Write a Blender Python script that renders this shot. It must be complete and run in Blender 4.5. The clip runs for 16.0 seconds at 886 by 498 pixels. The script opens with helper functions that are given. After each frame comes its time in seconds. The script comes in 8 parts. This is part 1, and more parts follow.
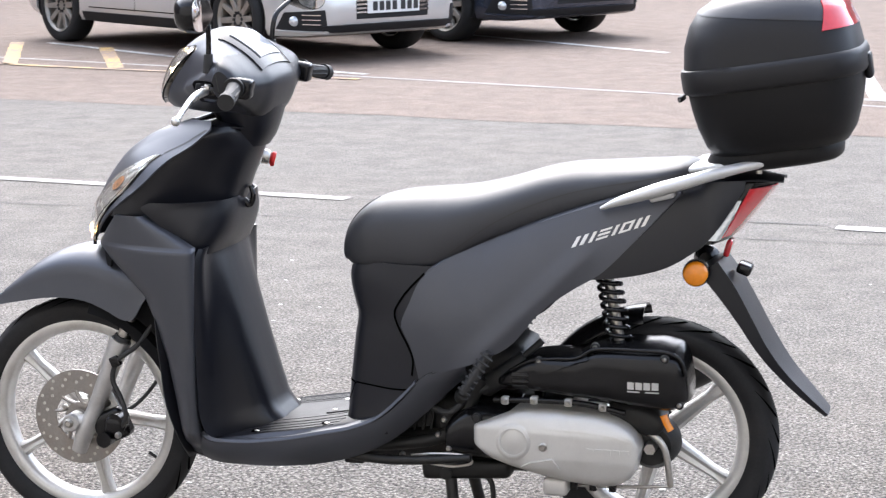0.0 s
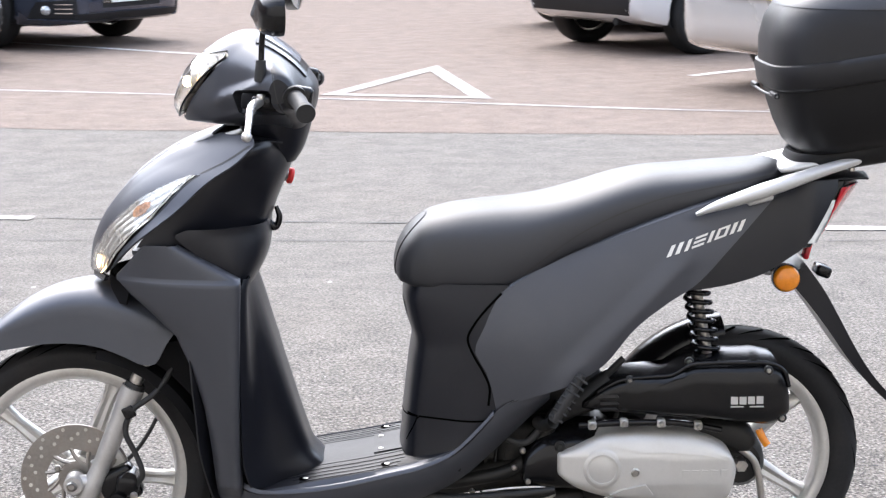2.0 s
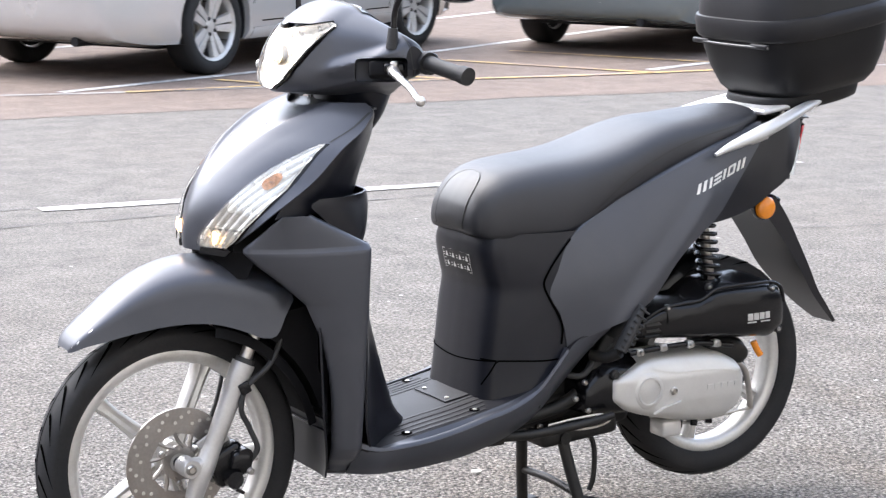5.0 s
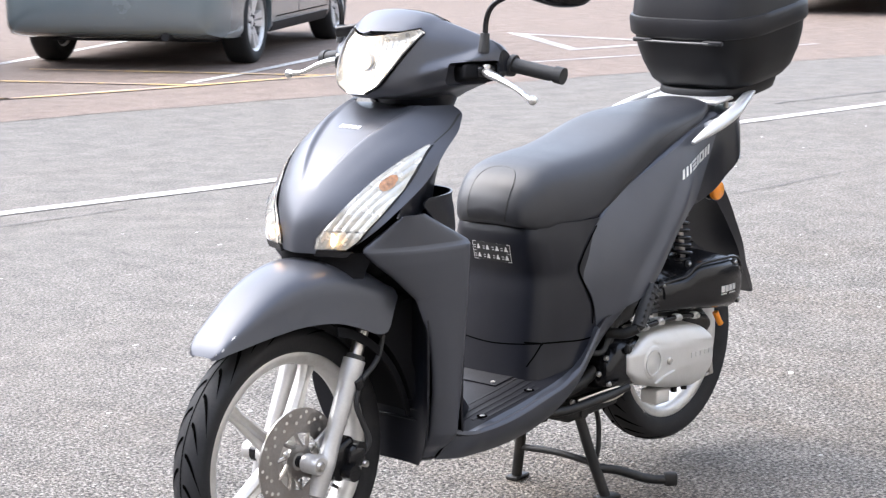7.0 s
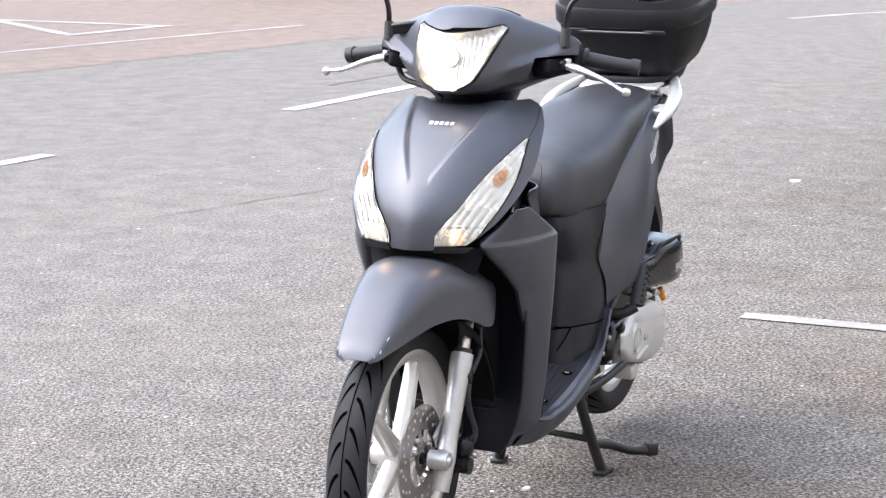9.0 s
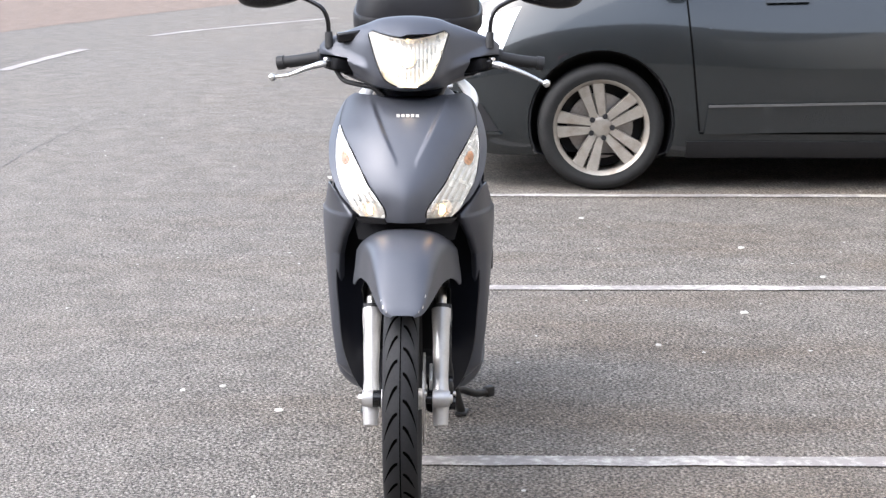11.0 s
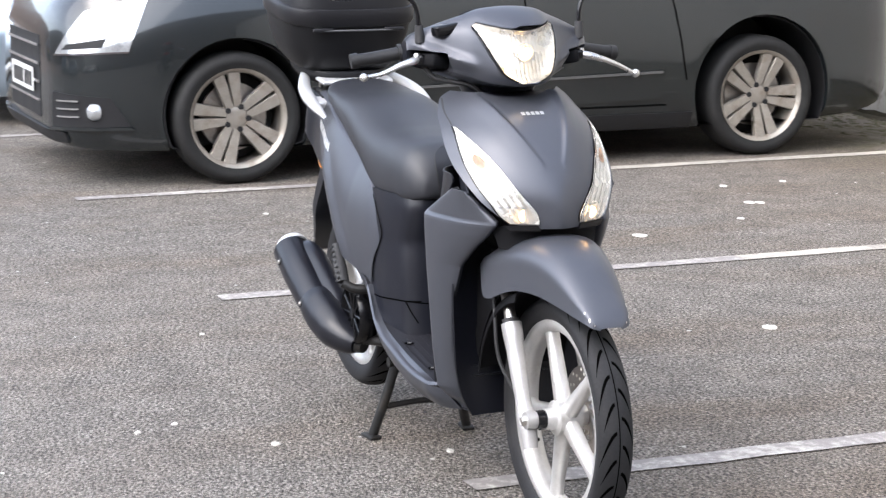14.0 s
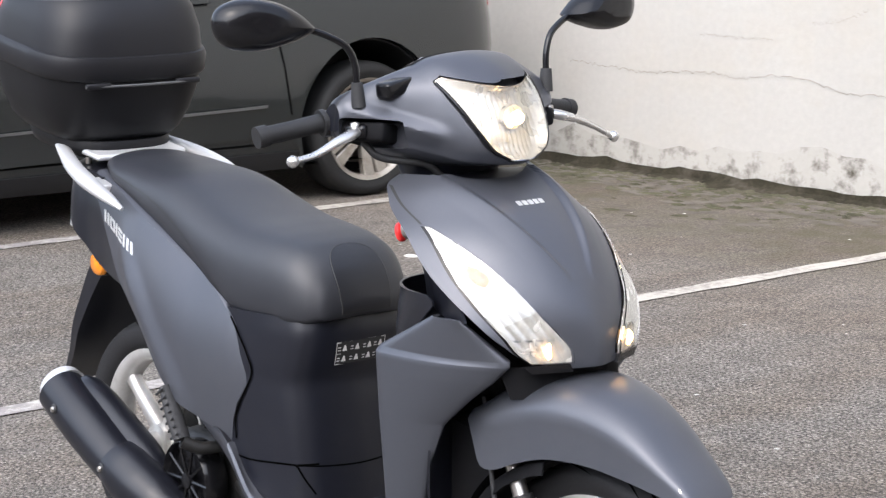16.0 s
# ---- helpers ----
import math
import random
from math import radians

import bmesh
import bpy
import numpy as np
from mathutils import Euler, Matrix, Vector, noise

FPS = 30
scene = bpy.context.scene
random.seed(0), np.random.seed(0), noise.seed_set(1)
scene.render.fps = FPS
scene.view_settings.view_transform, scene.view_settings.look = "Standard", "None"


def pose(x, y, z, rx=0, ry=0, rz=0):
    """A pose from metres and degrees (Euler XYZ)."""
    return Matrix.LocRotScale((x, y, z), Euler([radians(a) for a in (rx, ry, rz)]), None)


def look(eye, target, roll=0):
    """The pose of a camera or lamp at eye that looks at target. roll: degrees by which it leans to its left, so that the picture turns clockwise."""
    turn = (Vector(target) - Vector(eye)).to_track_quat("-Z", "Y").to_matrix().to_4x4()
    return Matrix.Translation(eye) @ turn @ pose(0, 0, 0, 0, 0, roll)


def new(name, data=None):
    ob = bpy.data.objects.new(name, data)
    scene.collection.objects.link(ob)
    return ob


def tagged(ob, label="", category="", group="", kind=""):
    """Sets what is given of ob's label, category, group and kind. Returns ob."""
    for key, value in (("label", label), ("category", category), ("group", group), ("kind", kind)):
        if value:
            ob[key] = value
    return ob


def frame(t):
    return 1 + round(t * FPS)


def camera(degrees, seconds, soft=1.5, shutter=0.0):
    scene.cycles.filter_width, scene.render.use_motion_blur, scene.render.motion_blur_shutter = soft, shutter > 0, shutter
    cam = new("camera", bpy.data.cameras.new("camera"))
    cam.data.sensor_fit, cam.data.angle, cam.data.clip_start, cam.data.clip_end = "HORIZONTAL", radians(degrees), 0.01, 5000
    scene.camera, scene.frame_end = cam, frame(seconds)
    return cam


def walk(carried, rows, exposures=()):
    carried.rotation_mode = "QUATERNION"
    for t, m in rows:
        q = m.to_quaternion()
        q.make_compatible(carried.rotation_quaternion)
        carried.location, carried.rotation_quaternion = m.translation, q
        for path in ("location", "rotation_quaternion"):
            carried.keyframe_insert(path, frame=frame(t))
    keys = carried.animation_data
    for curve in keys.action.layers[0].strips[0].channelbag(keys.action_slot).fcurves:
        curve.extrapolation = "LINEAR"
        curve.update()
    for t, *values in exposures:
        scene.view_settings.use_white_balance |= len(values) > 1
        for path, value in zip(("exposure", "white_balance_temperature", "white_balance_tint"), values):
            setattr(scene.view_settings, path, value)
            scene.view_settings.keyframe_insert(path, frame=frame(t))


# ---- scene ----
cam = camera(23.9, 16.0, 1.3, 0.25)
PATH = [
    (0, (1.903, -4.179, 1.434), (1.406, -2.274, 1.081), -0.3),
    (0.5, (1.612, -4.089, 1.392), (1.204, -2.163, 1.042), -0.4),
    (1, (1.24, -4.043, 1.404), (0.964, -2.095, 1.045), -0.2),
    (1.5, (0.926, -3.997, 1.393), (0.808, -2.033, 1.037), -0.2),
    (2, (0.586, -3.971, 1.404), (0.648, -2.003, 1.052), -0.2),
    (2.5, (0.235, -3.989, 1.399), (0.452, -2.032, 1.043), -0.2),
    (3, (-0.106, -3.912, 1.393), (0.264, -1.979, 1.037), -0.2),
    (3.5, (-0.458, -3.882, 1.378), (0.041, -1.978, 1.027), -0.2),
    (4, (-0.808, -3.791, 1.349), (-0.156, -1.933, 0.998), -0.3),
    (4.5, (-1.184, -3.665, 1.367), (-0.346, -1.884, 1.013), -0.1),
    (4.7, (-1.323, -3.641, 1.371), (-0.415, -1.895, 1.014), 0.1),
    (6.8, (-2.653, -2.931, 1.382), (-1.207, -1.595, 1.033), 0.0),
    (7, (-2.782, -2.847, 1.367), (-1.296, -1.554, 1.023), -0.0),
    (7.5, (-3.037, -2.596, 1.359), (-1.456, -1.422, 1.01), -0.0),
    (8, (-3.239, -2.263, 1.369), (-1.57, -1.216, 1.022), -0.1),
    (8.2, (-3.328, -2.14, 1.383), (-1.63, -1.143, 1.031), 0.1),
    (10.3, (-4.208, -0.608, 1.414), (-2.254, -0.365, 1.068), 0.2),
    (10.5, (-4.345, -0.469, 1.421), (-2.382, -0.301, 1.078), 0.2),
    (11, (-4.687, -0.142, 1.413), (-2.716, -0.123, 1.076), 0.1),
    (11.5, (-4.895, 0.26, 1.406), (-2.927, 0.161, 1.063), 0.1),
    (12, (-4.943, 0.658, 1.404), (-2.981, 0.465, 1.063), -0.0),
    (12.5, (-4.884, 1.071, 1.412), (-2.94, 0.75, 1.069), -0.0),
    (13, (-4.66, 1.398, 1.389), (-2.744, 0.943, 1.041), -0.0),
    (13.5, (-4.335, 1.656, 1.408), (-2.45, 1.085, 1.058), 0.1),
    (14, (-3.949, 1.841, 1.41), (-2.119, 1.116, 1.056), -0.0),
    (14.5, (-3.498, 1.964, 1.408), (-1.725, 1.108, 1.057), -0.1),
    (15, (-3.074, 2.034, 1.401), (-1.378, 1.036, 1.046), -0.1),
    (15.5, (-2.608, 2.07, 1.372), (-0.988, 0.949, 1.027), -0.1),
    (16, (-2.191, 2.107, 1.375), (-0.663, 0.863, 1.033), -0.2),
]
walk(cam, [(t, look(eye, target, roll)) for t, eye, target, roll in PATH], [(0.0, 2.36, 6350, 11), (3.0, 2.42, 6350, 11), (7.5, 2.56, 6350, 11), (11.5, 2.26, 6380, 11), (13.5, 2.20, 6380, 11), (14.5, 2.13, 6380, 11), (16.0, 1.96, 6380, 11)])

# ---- light ----
SUN_EL, SUN_AZ = 47.0, -25.0
world = bpy.data.worlds.new("sky")
scene.world = world
world.use_nodes = True
wn = world.node_tree
sky = wn.nodes.new("ShaderNodeTexSky")
sky.sky_type = "NISHITA"
sky.sun_disc = False
sky.sun_elevation, sky.sun_rotation = radians(SUN_EL), radians(SUN_AZ)
sky.air_density, sky.dust_density, sky.ozone_density = 1.0, 2.0, 1.0
haze = wn.nodes.new("ShaderNodeHueSaturation")
haze.inputs["Saturation"].default_value = 0.58
wn.links.new(sky.outputs["Color"], haze.inputs["Color"])
back = wn.nodes["Background"]
wn.links.new(haze.outputs["Color"], back.inputs["Color"])
back.inputs["Strength"].default_value = 0.15
sun = new("sun", bpy.data.lights.new("sun", "SUN"))
sun.data.energy, sun.data.angle, sun.data.color = 0.72, radians(95), (1.0, 0.985, 0.975)
_el, _az = radians(SUN_EL), radians(SUN_AZ)
sun.matrix_world = look((0, 0, 0), (-math.sin(_az) * math.cos(_el), -math.cos(_az) * math.cos(_el), -math.sin(_el)))


# ---- materials ----
def material(name, colour, rough=0.5, metal=0.0, vary=0.12, scale=8.0, fine=90.0, bump=0.0, bump_scale=None,
             coat=0.0, spec=0.5, dirt=None, dirt_amount=0.3, dirt_scale=3.0, rough_vary=0.08, glow=0.0, island=False):
    """A surface with two scales of variation: broad patches and fine grain, with optional dirt and relief."""
    m = bpy.data.materials.new(name)
    m.use_nodes = True
    n, l = m.node_tree.nodes, m.node_tree.links
    b = n["Principled BSDF"]
    co = n.new("ShaderNodeTexCoord")
    big, small = n.new("ShaderNodeTexNoise"), n.new("ShaderNodeTexNoise")
    big.inputs["Scale"].default_value, small.inputs["Scale"].default_value = scale, fine
    big.inputs["Detail"].default_value, small.inputs["Detail"].default_value = 5, 3
    for t in (big, small):
        l.new(co.outputs["Object"], t.inputs["Vector"])
    ramp = n.new("ShaderNodeMapRange")
    ramp.inputs["From Min"].default_value, ramp.inputs["From Max"].default_value = 0.3, 0.7
    ramp.inputs["To Min"].default_value, ramp.inputs["To Max"].default_value = 1 - vary, 1 + vary
    add = n.new("ShaderNodeMath")
    add.operation = "MULTIPLY_ADD"
    add.inputs[1].default_value = 0.6
    half = n.new("ShaderNodeMath")
    half.operation = "MULTIPLY"
    half.inputs[1].default_value = 0.4
    l.new(small.outputs["Fac"], half.inputs[0])
    l.new(big.outputs["Fac"], add.inputs[0])
    l.new(half.outputs[0], add.inputs[2])
    l.new(add.outputs[0], ramp.inputs["Value"])
    mul = n.new("ShaderNodeMix")
    mul.data_type, mul.blend_type = "RGBA", "MULTIPLY"
    mul.inputs["Factor"].default_value = 1.0
    mul.inputs["A"].default_value = (*colour, 1)
    grey = n.new("ShaderNodeCombineColor")
    for k in range(3):
        l.new(ramp.outputs["Result"], grey.inputs[k])
    l.new(grey.outputs["Color"], mul.inputs["B"])
    out = mul.outputs["Result"]
    if dirt:
        patch = n.new("ShaderNodeTexNoise")
        patch.inputs["Scale"].default_value, patch.inputs["Detail"].default_value = dirt_scale, 8
        patch.inputs["Roughness"].default_value = 0.7
        l.new(co.outputs["Object"], patch.inputs["Vector"])
        pr = n.new("ShaderNodeMapRange")
        pr.inputs["From Min"].default_value, pr.inputs["From Max"].default_value = 0.5, 0.72
        pr.inputs["To Max"].default_value = dirt_amount
        l.new(patch.outputs["Fac"], pr.inputs["Value"])
        mx = n.new("ShaderNodeMix")
        mx.data_type = "RGBA"
        l.new(pr.outputs["Result"], mx.inputs["Factor"])
        l.new(out, mx.inputs["A"])
        mx.inputs["B"].default_value = (*dirt, 1)
        out = mx.outputs["Result"]
    l.new(out, b.inputs["Base Color"])
    rr = n.new("ShaderNodeMapRange")
    rr.inputs["To Min"].default_value, rr.inputs["To Max"].default_value = max(0.02, rough - rough_vary), min(1, rough + rough_vary)
    l.new(big.outputs["Fac"], rr.inputs["Value"])
    l.new(rr.outputs["Result"], b.inputs["Roughness"])
    b.inputs["Metallic"].default_value = metal
    b.inputs["Coat Weight"].default_value = coat
    b.inputs["Coat Roughness"].default_value = 0.06
    b.inputs["Specular IOR Level"].default_value = spec
    if bump:
        g = n.new("ShaderNodeTexNoise")
        g.inputs["Scale"].default_value, g.inputs["Detail"].default_value = bump_scale or fine, 4
        l.new(co.outputs["Object"], g.inputs["Vector"])
        bp = n.new("ShaderNodeBump")
        bp.inputs["Strength"].default_value, bp.inputs["Distance"].default_value = bump, 0.002
        l.new(g.outputs["Fac"], bp.inputs["Height"])
        l.new(bp.outputs["Normal"], b.inputs["Normal"])
    if glow:
        b.inputs["Emission Color"].default_value = (*colour, 1)
        b.inputs["Emission Strength"].default_value = glow
    return m


def asphalt(name, light, dark, stone, patch_tint, patch=0.5, stain=0.55):
    """Rolled asphalt: chips of aggregate in bitumen, their pits shaded in the colour, tyre-worn patches and pale grit.
    """
    m = bpy.data.materials.new(name)
    m.use_nodes = True
    n, l = m.node_tree.nodes, m.node_tree.links
    b = n["Principled BSDF"]
    co = n.new("ShaderNodeTexCoord")
    chips = n.new("ShaderNodeTexVoronoi")
    chips.inputs["Scale"].default_value = 150.0
    l.new(co.outputs["Object"], chips.inputs["Vector"])
    sep = n.new("ShaderNodeSeparateColor")
    l.new(chips.outputs["Color"], sep.inputs["Color"])
    cr = n.new("ShaderNodeValToRGB")
    e = cr.color_ramp.elements
    e[0].position, e[0].color = 0.0, (*dark, 1)
    e[1].position, e[1].color = 0.62, (*light, 1)
    top = e.new(0.93)
    top.color = (*light, 1)
    tip = e.new(0.97)
    tip.color = (*stone, 1)
    l.new(sep.outputs["Red"], cr.inputs["Fac"])
    wide = n.new("ShaderNodeTexNoise")
    wide.inputs["Scale"].default_value, wide.inputs["Detail"].default_value, wide.inputs["Roughness"].default_value = 0.55, 9, 0.62
    l.new(co.outputs["Object"], wide.inputs["Vector"])
    wr = n.new("ShaderNodeMapRange")
    wr.inputs["From Min"].default_value, wr.inputs["From Max"].default_value = 0.42, 0.68
    wr.inputs["To Max"].default_value = patch
    l.new(wide.outputs["Fac"], wr.inputs["Value"])
    where = n.new("ShaderNodeSeparateXYZ")
    l.new(co.outputs["Object"], where.inputs["Vector"])
    wander = n.new("ShaderNodeMath")
    wander.operation = "MULTIPLY_ADD"
    wander.inputs[1].default_value = 2.5
    l.new(wide.outputs["Fac"], wander.inputs[0])
    l.new(where.outputs["Y"], wander.inputs[2])
    rolled = n.new("ShaderNodeMapRange")
    rolled.inputs["From Min"].default_value, rolled.inputs["From Max"].default_value = 1.4, 4.6
    l.new(wander.outputs[0], rolled.inputs["Value"])
    worn = n.new("ShaderNodeMath")
    worn.operation = "MULTIPLY"
    worn.inputs[1].default_value = 0.65
    l.new(rolled.outputs["Result"], worn.inputs[0])
    even = n.new("ShaderNodeMix")
    even.data_type = "RGBA"
    l.new(worn.outputs[0], even.inputs["Factor"])
    l.new(cr.outputs["Color"], even.inputs["A"])
    even.inputs["B"].default_value = (*[0.72 * p + 0.28 * q for p, q in zip(light, dark)], 1)
    mx = n.new("ShaderNodeMix")
    mx.data_type = "RGBA"
    l.new(wr.outputs["Result"], mx.inputs["Factor"])
    l.new(even.outputs["Result"], mx.inputs["A"])
    mx.inputs["B"].default_value = (*patch_tint, 1)
    streak = n.new("ShaderNodeTexNoise")
    streak.inputs["Scale"].default_value, streak.inputs["Detail"].default_value = 6.0, 6
    l.new(co.outputs["Object"], streak.inputs["Vector"])
    sr = n.new("ShaderNodeMapRange")
    sr.inputs["From Min"].default_value, sr.inputs["From Max"].default_value = 0.3, 0.7
    sr.inputs["To Min"].default_value, sr.inputs["To Max"].default_value = 0.82, 1.14
    l.new(streak.outputs["Fac"], sr.inputs["Value"])
    mul = n.new("ShaderNodeVectorMath")
    mul.operation = "SCALE"
    l.new(mx.outputs["Result"], mul.inputs[0])
    l.new(sr.outputs["Result"], mul.inputs["Scale"])
    # shade in the hollows between chips and grains, multiplied into the base colour
    pit = n.new("ShaderNodeMapRange")
    pit.inputs["From Min"].default_value, pit.inputs["From Max"].default_value = 0.25, 0.75
    pit.inputs["To Min"].default_value, pit.inputs["To Max"].default_value = 1.15, 0.6
    l.new(chips.outputs["Distance"], pit.inputs["Value"])
    grain = n.new("ShaderNodeTexNoise")
    grain.inputs["Scale"].default_value, grain.inputs["Detail"].default_value, grain.inputs["Roughness"].default_value = 100.0, 3, 0.6
    l.new(co.outputs["Object"], grain.inputs["Vector"])
    gr = n.new("ShaderNodeMapRange")
    gr.inputs["From Min"].default_value, gr.inputs["From Max"].default_value = 0.39, 0.57
    gr.inputs["To Min"].default_value, gr.inputs["To Max"].default_value = 0.34, 1.24
    l.new(grain.outputs["Fac"], gr.inputs["Value"])
    both_ = n.new("ShaderNodeMath")
    both_.operation = "MULTIPLY"
    l.new(pit.outputs["Result"], both_.inputs[0])
    calm = n.new("ShaderNodeMix")
    calm.data_type = "FLOAT"
    damp = n.new("ShaderNodeMapRange")
    damp.inputs["From Min"].default_value, damp.inputs["From Max"].default_value = -0.9, -2.9
    l.new(wander.outputs[0], damp.inputs["Value"])
    smooth_ = n.new("ShaderNodeMath")
    smooth_.operation = "MAXIMUM"
    l.new(rolled.outputs["Result"], smooth_.inputs[0])
    l.new(damp.outputs["Result"], smooth_.inputs[1])
    keep = n.new("ShaderNodeMath")
    keep.operation = "MULTIPLY"
    keep.inputs[1].default_value = 0.82
    l.new(smooth_.outputs[0], keep.inputs[0])
    l.new(keep.outputs[0], calm.inputs["Factor"])
    l.new(gr.outputs["Result"], calm.inputs["A"])
    calm.inputs["B"].default_value = 0.54
    l.new(calm.outputs["Result"], both_.inputs[1])
    pit_shade = n.new("ShaderNodeVectorMath")
    pit_shade.operation = "SCALE"
    l.new(mul.outputs["Vector"], pit_shade.inputs[0])
    l.new(both_.outputs[0], pit_shade.inputs["Scale"])
    spread = n.new("ShaderNodeTexNoise")
    spread.inputs["Scale"].default_value, spread.inputs["Detail"].default_value, spread.inputs["Roughness"].default_value = 1.1, 7, 0.6
    stretch = n.new("ShaderNodeMapping")
    stretch.inputs["Scale"].default_value = (1.5, 0.55, 1.0)
    l.new(co.outputs["Object"], stretch.inputs["Vector"])
    l.new(stretch.outputs["Vector"], spread.inputs["Vector"])
    soil = n.new("ShaderNodeMapRange")
    soil.inputs["From Min"].default_value, soil.inputs["From Max"].default_value = 0.47, 0.66
    soil.inputs["To Max"].default_value = stain
    l.new(spread.outputs["Fac"], soil.inputs["Value"])
    bays = n.new("ShaderNodeMapRange")
    bays.inputs["From Min"].default_value, bays.inputs["From Max"].default_value = 3.2, 1.2
    l.new(wander.outputs[0], bays.inputs["Value"])
    soiled = n.new("ShaderNodeMath")
    soiled.operation = "MULTIPLY"
    l.new(soil.outputs["Result"], soiled.inputs[0])
    l.new(bays.outputs["Result"], soiled.inputs[1])
    brown = n.new("ShaderNodeMix")
    brown.data_type, brown.blend_type = "RGBA", "MULTIPLY"
    l.new(soiled.outputs[0], brown.inputs["Factor"])
    l.new(pit_shade.outputs["Vector"], brown.inputs["A"])
    brown.inputs["B"].default_value = (0.80, 0.68, 0.56, 1)
    washed = n.new("ShaderNodeMix")
    washed.data_type, washed.blend_type = "RGBA", "MULTIPLY"
    l.new(damp.outputs["Result"], washed.inputs["Factor"])
    l.new(brown.outputs["Result"], washed.inputs["A"])
    washed.inputs["B"].default_value = (0.86, 0.79, 0.73, 1)
    foot = n.new("ShaderNodeMapRange")
    foot.inputs["From Min"].default_value, foot.inputs["From Max"].default_value = -2.0, -3.3
    l.new(wander.outputs[0], foot.inputs["Value"])
    tufts = n.new("ShaderNodeMapRange")
    tufts.inputs["From Min"].default_value, tufts.inputs["From Max"].default_value = 0.36, 0.60
    l.new(streak.outputs["Fac"], tufts.inputs["Value"])
    growth = n.new("ShaderNodeMath")
    growth.operation = "MULTIPLY"
    l.new(foot.outputs["Result"], growth.inputs[0])
    l.new(tufts.outputs["Result"], growth.inputs[1])
    mossy = n.new("ShaderNodeMix")
    mossy.data_type = "RGBA"
    l.new(growth.outputs[0], mossy.inputs["Factor"])
    l.new(washed.outputs["Result"], mossy.inputs["A"])
    mossy.inputs["B"].default_value = (0.066, 0.060, 0.034, 1)
    l.new(mossy.outputs["Result"] if stain else brown.outputs["Result"], b.inputs["Base Color"])
    b.inputs["Roughness"].default_value = 0.85
    b.inputs["Specular IOR Level"].default_value = 0.3
    bp = n.new("ShaderNodeBump")
    bp.inputs["Strength"].default_value, bp.inputs["Distance"].default_value = 1.0, 0.010
    relief = n.new("ShaderNodeMapRange")
    relief.inputs["To Min"].default_value, relief.inputs["To Max"].default_value = 1.0, 0.35
    l.new(smooth_.outputs[0], relief.inputs["Value"])
    l.new(relief.outputs["Result"], bp.inputs["Strength"])
    inv = n.new("ShaderNodeMath")
    inv.operation = "SUBTRACT"
    inv.inputs[0].default_value = 1.0
    l.new(chips.outputs["Distance"], inv.inputs[1])
    height = n.new("ShaderNodeMath")
    height.operation = "MULTIPLY_ADD"
    height.inputs[1].default_value = 2.4
    l.new(grain.outputs["Fac"], height.inputs[0])
    l.new(inv.outputs[0], height.inputs[2])
    l.new(height.outputs[0], bp.inputs["Height"])
    l.new(bp.outputs["Normal"], b.inputs["Normal"])
    return m


def worn_paint(name, paint, under, wear=0.5):
    """Road paint rubbed through to the asphalt between the chips."""
    m = bpy.data.materials.new(name)
    m.use_nodes = True
    n, l = m.node_tree.nodes, m.node_tree.links
    b = n["Principled BSDF"]
    co = n.new("ShaderNodeTexCoord")
    t = n.new("ShaderNodeTexNoise")
    t.inputs["Scale"].default_value, t.inputs["Detail"].default_value, t.inputs["Roughness"].default_value = 28.0, 8, 0.75
    l.new(co.outputs["Object"], t.inputs["Vector"])
    w = n.new("ShaderNodeTexNoise")
    w.inputs["Scale"].default_value, w.inputs["Detail"].default_value = 2.2, 4
    l.new(co.outputs["Object"], w.inputs["Vector"])
    ad = n.new("ShaderNodeMath")
    ad.operation = "MULTIPLY_ADD"
    ad.inputs[1].default_value = 0.5
    l.new(w.outputs["Fac"], ad.inputs[0])
    l.new(t.outputs["Fac"], ad.inputs[2])
    r = n.new("ShaderNodeMapRange")
    r.inputs["From Min"].default_value, r.inputs["From Max"].default_value = wear + 0.22, wear + 0.42
    l.new(ad.outputs[0], r.inputs["Value"])
    mx = n.new("ShaderNodeMix")
    mx.data_type = "RGBA"
    l.new(r.outputs["Result"], mx.inputs["Factor"])
    mx.inputs["A"].default_value, mx.inputs["B"].default_value = (*paint, 1), (*under, 1)
    l.new(mx.outputs["Result"], b.inputs["Base Color"])
    b.inputs["Roughness"].default_value = 0.75
    bp = n.new("ShaderNodeBump")
    bp.inputs["Strength"].default_value, bp.inputs["Distance"].default_value = 0.5, 0.003
    l.new(t.outputs["Fac"], bp.inputs["Height"])
    l.new(bp.outputs["Normal"], b.inputs["Normal"])
    return m


def glass(name, tint=(0.95, 0.97, 0.97), rough=0.02):
    m = bpy.data.materials.new(name)
    m.use_nodes = True
    b = m.node_tree.nodes["Principled BSDF"]
    b.inputs["Base Color"].default_value = (*tint, 1)
    b.inputs["Roughness"].default_value = rough
    b.inputs["Transmission Weight"].default_value = 1.0
    b.inputs["IOR"].default_value = 1.45
    return m


